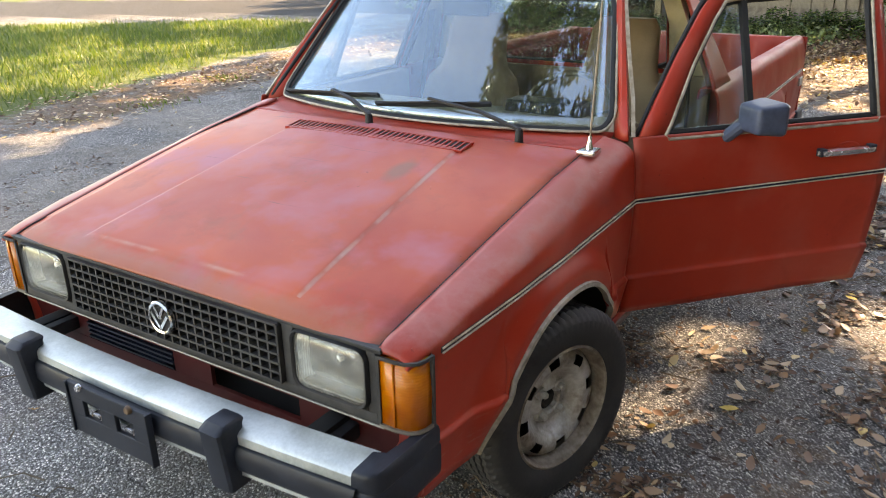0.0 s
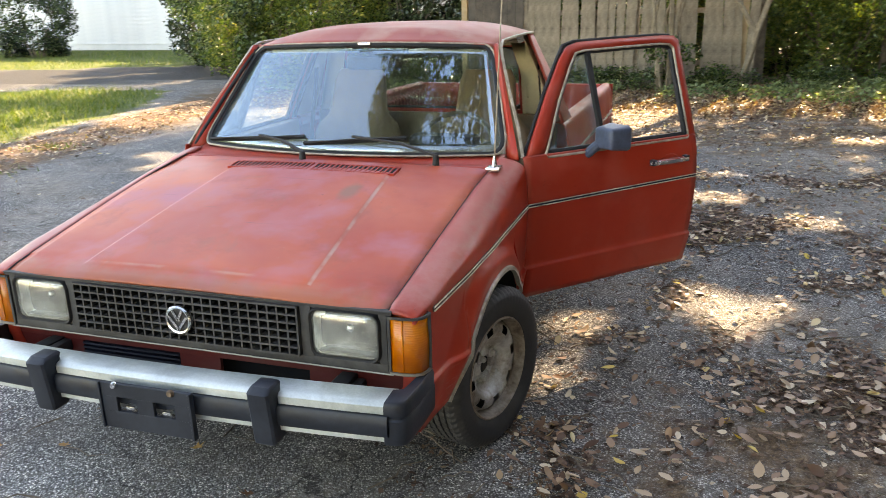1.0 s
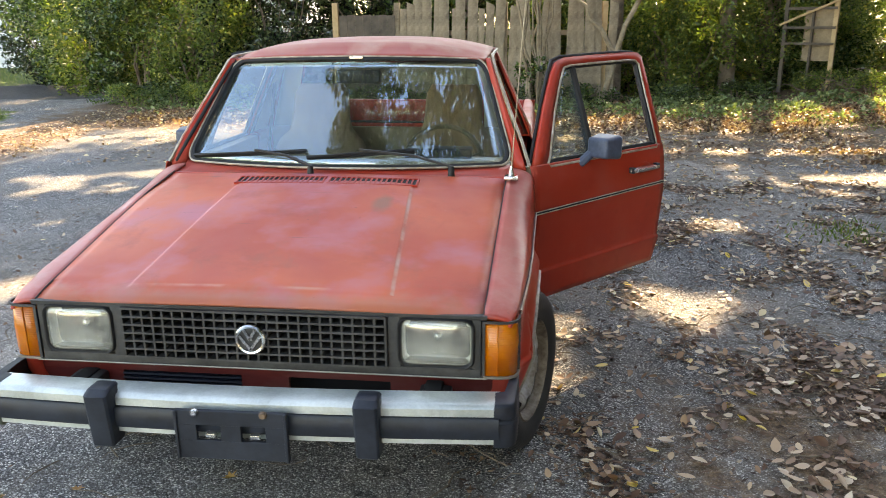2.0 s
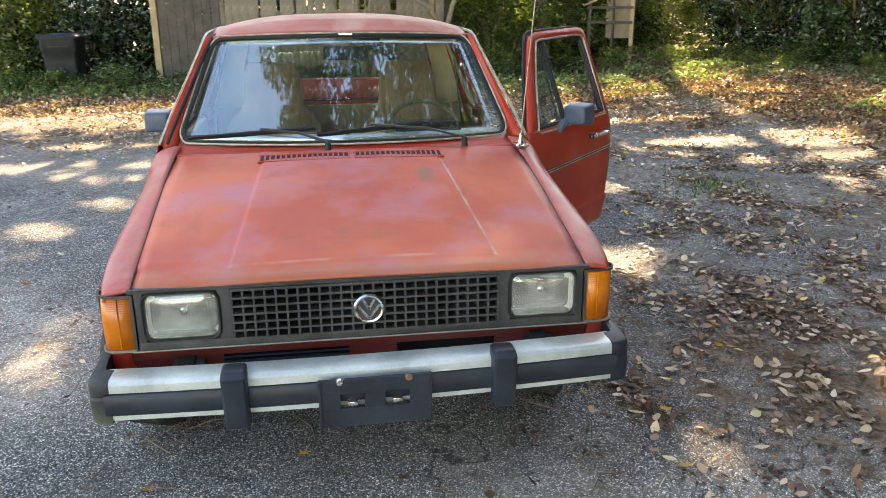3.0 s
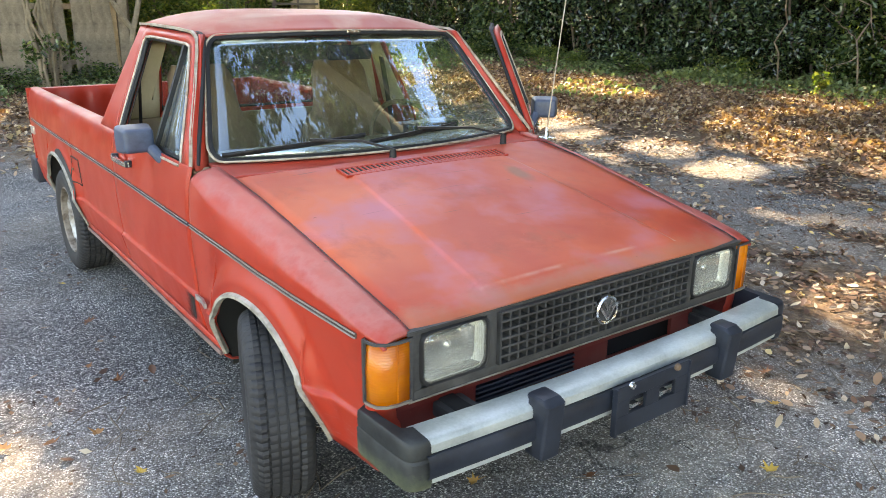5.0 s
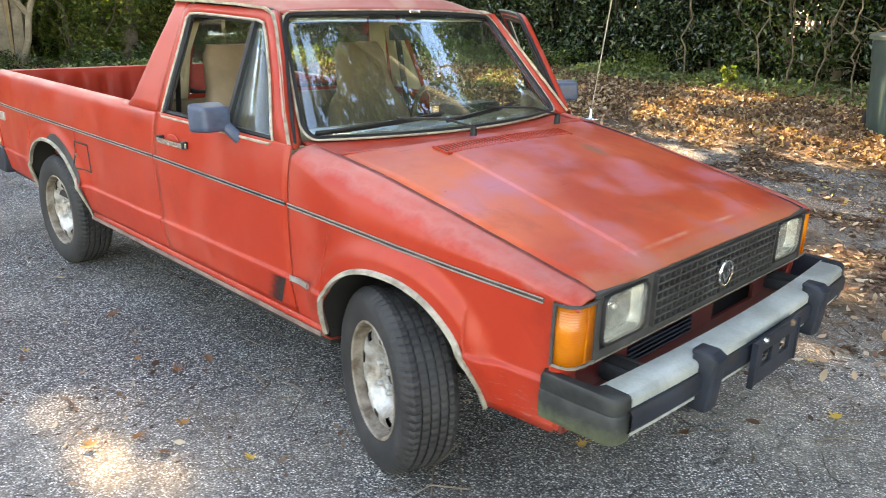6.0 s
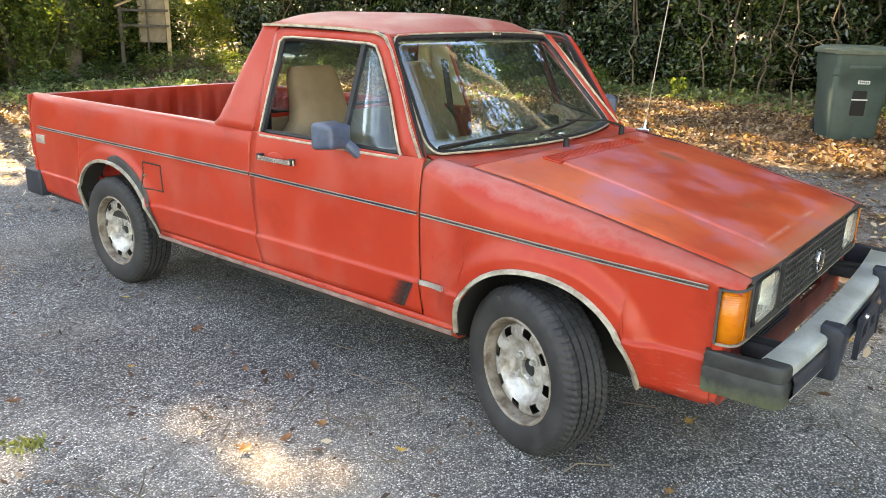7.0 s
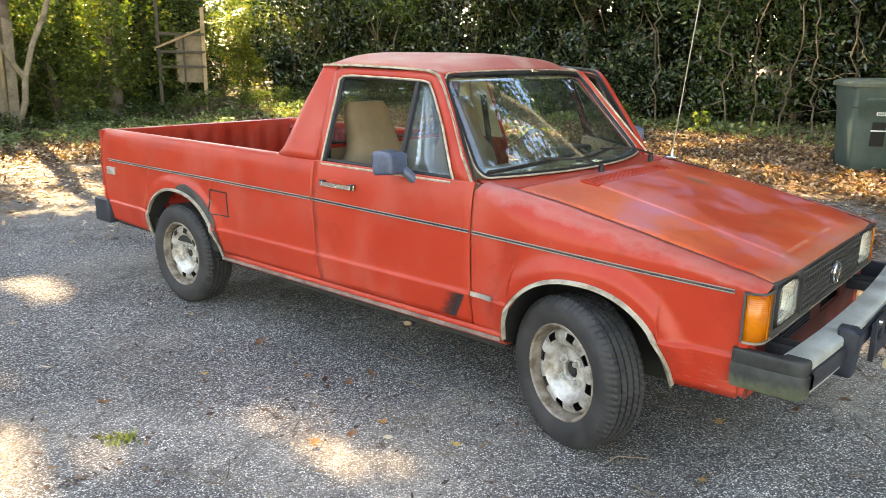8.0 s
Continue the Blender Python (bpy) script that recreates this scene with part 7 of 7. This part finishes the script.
def bare_stems():
    """Pale vines and saplings in front of the hedge."""
    rng = random.Random(17)
    for x, y, lean in ((9.5, 3.3, 0.3), (9.4, 2.5, -0.4), (9.3, 1.9, 0.25), (9.5, 2.9, -0.15), (9.6, 4.6, 0.1), (9.2, 1.3, 0.5), (9.6, 0.8, -0.3)):
        bm = bmesh.new()
        z = ground_z(x, y) - 0.03
        top = (x + rng.uniform(-0.3, 0.1), y + lean, z + rng.uniform(2.6, 3.4))
        pts = limb(bm, (x, y, z), top, 0.014, 0.006, rng, 0.035, 16, 6)
        stem = tagged(empty("sapling"), "bare pale crooked sapling in front of the hedge", "sapling", "bare saplings")
        part("stem", bm, STEM_BARK, stem)
        for k in range(5):
            p = pts[rng.randint(2, 8)]
            bm = bmesh.new()
            limb(bm, p, p + Vector((rng.uniform(-0.4, 0.1), rng.uniform(-0.7, 0.7), rng.uniform(-0.4, 0.7))), 0.006, 0.0025, rng, 0.06, 9, 5)
            part("branch", bm, STEM_BARK, stem)
    # leaning pale limb and post by the fence's end
    bm = bmesh.new()
    pts = limb(bm, (2.0, 12.0, 0.0), (2.75, 11.9, 2.6), 0.055, 0.04, rng, 0.05, 8, 9)
    limb(bm, pts[3], pts[3] + Vector((-0.9, 0.1, 1.2)), 0.05, 0.02, rng, 0.05, 6, 7)
    t = tagged(empty("sapling"), "pale smooth leaning trunk beside the fence", "sapling")
    part("stem", bm, PALE_BARK, t)
    clump = tagged(empty("sapling", pose(0.85, 11.65, ground_z(0.85, 11.65))), "clump of pale upright stems with leafy base beside the fence", "sapling")
    for i in range(13):
        bm = bmesh.new()
        a, q = rng.uniform(0, 6.28), rng.uniform(0.03, 0.17)
        limb(bm, (q * math.cos(a), q * math.sin(a), -0.05), (q * 2.6 * math.cos(a) - 0.1, q * 2.0 * math.sin(a), rng.uniform(2.4, 3.6)), rng.uniform(0.018, 0.05), 0.010, rng, 0.03, 8, 7)
        part("stem", bm, PALE_BARK, clump)
    new("crown", leaf_mesh("crown", crown_points(700, 0.55, 0.9, 0.05, 6, 16), 0.075, (0, 0, 0.7), GREEN, 6)).parent = clump
    for x, y, h in ((8.7, 3.4, 0.50), (9.2, 9.6, 0.5)):
        s = tagged(empty("seedling", pose(x, y, ground_z(x, y))), "small bright green seedling in the leaf litter", "seedling")
        bm = bmesh.new()
        limb(bm, (0, 0, 0), (0.05, 0, h), 0.008, 0.003, rng)
        part("stem", bm, BARK, s)
        new("crown", leaf_mesh("crown", crown_points(160, 0.16, h * 0.8, h * 0.25, 5, 9), 0.075, (0, 0, 0.7), YELLOW_GREEN, 5)).parent = s


def bin_thing(name, x, y, turn, mats, label, scale=1.0):
    root = tagged(empty(name, pose(x, y, ground_z(x, y) - 0.01, 0, 0, turn)), label, "wheelie bin")
    H, W, D = 0.97 * scale, 0.31 * scale, 0.33 * scale
    rows = []
    for z, f in ((0.0, 0.80), (0.02, 0.82), (0.55 * H, 0.92), (0.74 * H, 0.955), (0.76 * H, 1.0), (0.98 * H, 1.04), (H, 1.04)):
        rows.append([(W * f * a, D * f * b, z) for a, b in rounded_rect(1.0, 1.0, 0.18)])
    bm = grid(rows, close_v=True)
    bm.faces.new([v for v in bm.verts][:20])
    part("body", bm, mats[0], root)
    rows = []
    for z, f in ((H - 0.01, 1.12), (H + 0.03, 1.14), (H + 0.045, 1.10), (H + 0.07, 0.9), (H + 0.082, 0.5), (H + 0.085, 0.02)):
        rows.append([(W * f * a, D * f * b * 1.04, z) for a, b in rounded_rect(1.0, 1.0, 0.16)])
    part("lid", grid(rows, close_v=True), mats[1], root, "faded hinged lid")
    bm = bmesh.new()
    box(bm, -W * 0.55, W * 0.55, -D * 1.05, -D * 0.93, 0.83 * H, 0.865 * H, 0.008)
    part("grip", bm, mats[0], root)
    # dark block in place of a hollow, its colour standing in for shade
    bm = bmesh.new()
    box(bm, -0.075, 0.075, -D * 0.935, -D * 0.84, 0.30 * H, 0.585 * H, 0.006)
    part("recess_shade", bm, DARK, root)
    if mats[0] is BIN_GREEN:
        bin_marks(root, H, D)
    for s in (1, -1):
        o = part("wheel", lathe([(0.0, 0.03), (0.08, 0.03), (0.10, 0.02), (0.10, -0.02), (0.08, -0.03), (0.0, -0.03)], 20), RUBBER, root)
        o.location = (s * W * 0.75, D * 0.86, 0.10)


def bin_marks(root, H, D):
    """The pale lift bar and the sticker on the front of the green bin."""
    bm = bmesh.new()
    box(bm, -0.085, 0.085, -D * 0.97, -D * 0.93, 0.475 * H, 0.490 * H, 0.003)
    part("lift_bar", bm, WHITE, root, "pale metal lift bar")
    bm = bmesh.new()
    box(bm, -0.045, 0.075, -D * 0.985, -D * 0.955, 0.66 * H, 0.70 * H)
    plate = part("sticker", bm, WHITE, root, "small pale sticker")
    for i in range(5):
        bm = bmesh.new()
        box(bm, -0.035 + i * 0.021, -0.022 + i * 0.021, -D * 0.99, -D * 0.984, 0.668 * H, 0.692 * H)
        part("print_bar", bm, BIN_GREEN, plate)


def house():
    root = tagged(empty("house"), "white clapboard house across the road behind bushes", "house")
    y0 = 25.0
    bm = bmesh.new()
    box(bm, -36.0, -7.2, y0, y0 + 7.0, -0.2, 5.2)
    part("wall", bm, SIDING, root, smooth=False)
    bm = bmesh.new()
    rows = [[(-36.0, y0 - 0.032, 0), (-36.0, y0 - 0.006, 0.155), (-36.0, y0, 0.155)], [(-7.2, y0 - 0.032, 0), (-7.2, y0 - 0.006, 0.155), (-7.2, y0, 0.155)]]
    grid(rows, bm)
    b = part("board", bm, SIDING, root, smooth=False)
    b.location.z = 0.35
    for i in range(1, 30):
        o = new("board", b.data)
        o.parent, o.location.z = root, 0.35 + 0.155 * i
    bm = bmesh.new()
    rows = [[(-36.6, y0 - 0.6, 5.0), (-36.6, y0 + 3.5, 7.6), (-36.6, y0 + 7.6, 5.0)], [(-6.6, y0 - 0.6, 5.0), (-6.6, y0 + 3.5, 7.6), (-6.6, y0 + 7.6, 5.0)]]
    thick(part("roof", grid(rows), DARK_WOOD, root, "dark shingle roof"), 0.15)
    for x in (-26.5, -20.2):
        bm = bmesh.new()
        box(bm, x - 0.5, x + 0.5, y0 - 0.05, y0 - 0.02, 2.5, 4.0)
        w = part("window", bm, DARK, root)
        bm = bmesh.new()
        for a in ((-0.58, -0.5, 2.4, 4.1), (0.5, 0.58, 2.4, 4.1), (-0.58, 0.58, 4.0, 4.1), (-0.58, 0.58, 2.4, 2.5), (-0.5, 0.5, 3.22, 3.28)):
            box(bm, x + a[0], x + a[1], y0 - 0.09, y0 - 0.03, a[2], a[3])
        part("window_frame", bm, SIDING, w)


fence()
timber_frame()
bare_stems()
bin_thing("wheelie_bin", 7.14, 0.73, -58, (BIN_GREEN, BIN_LID), "dark green plastic wheelie bin standing in leaf litter")
bin_thing("wheelie_bin", -4.55, 12.1, 0, (RUBBER, BLACK_PLASTIC), "black plastic wheelie bin among the bushes", 0.95)
house()
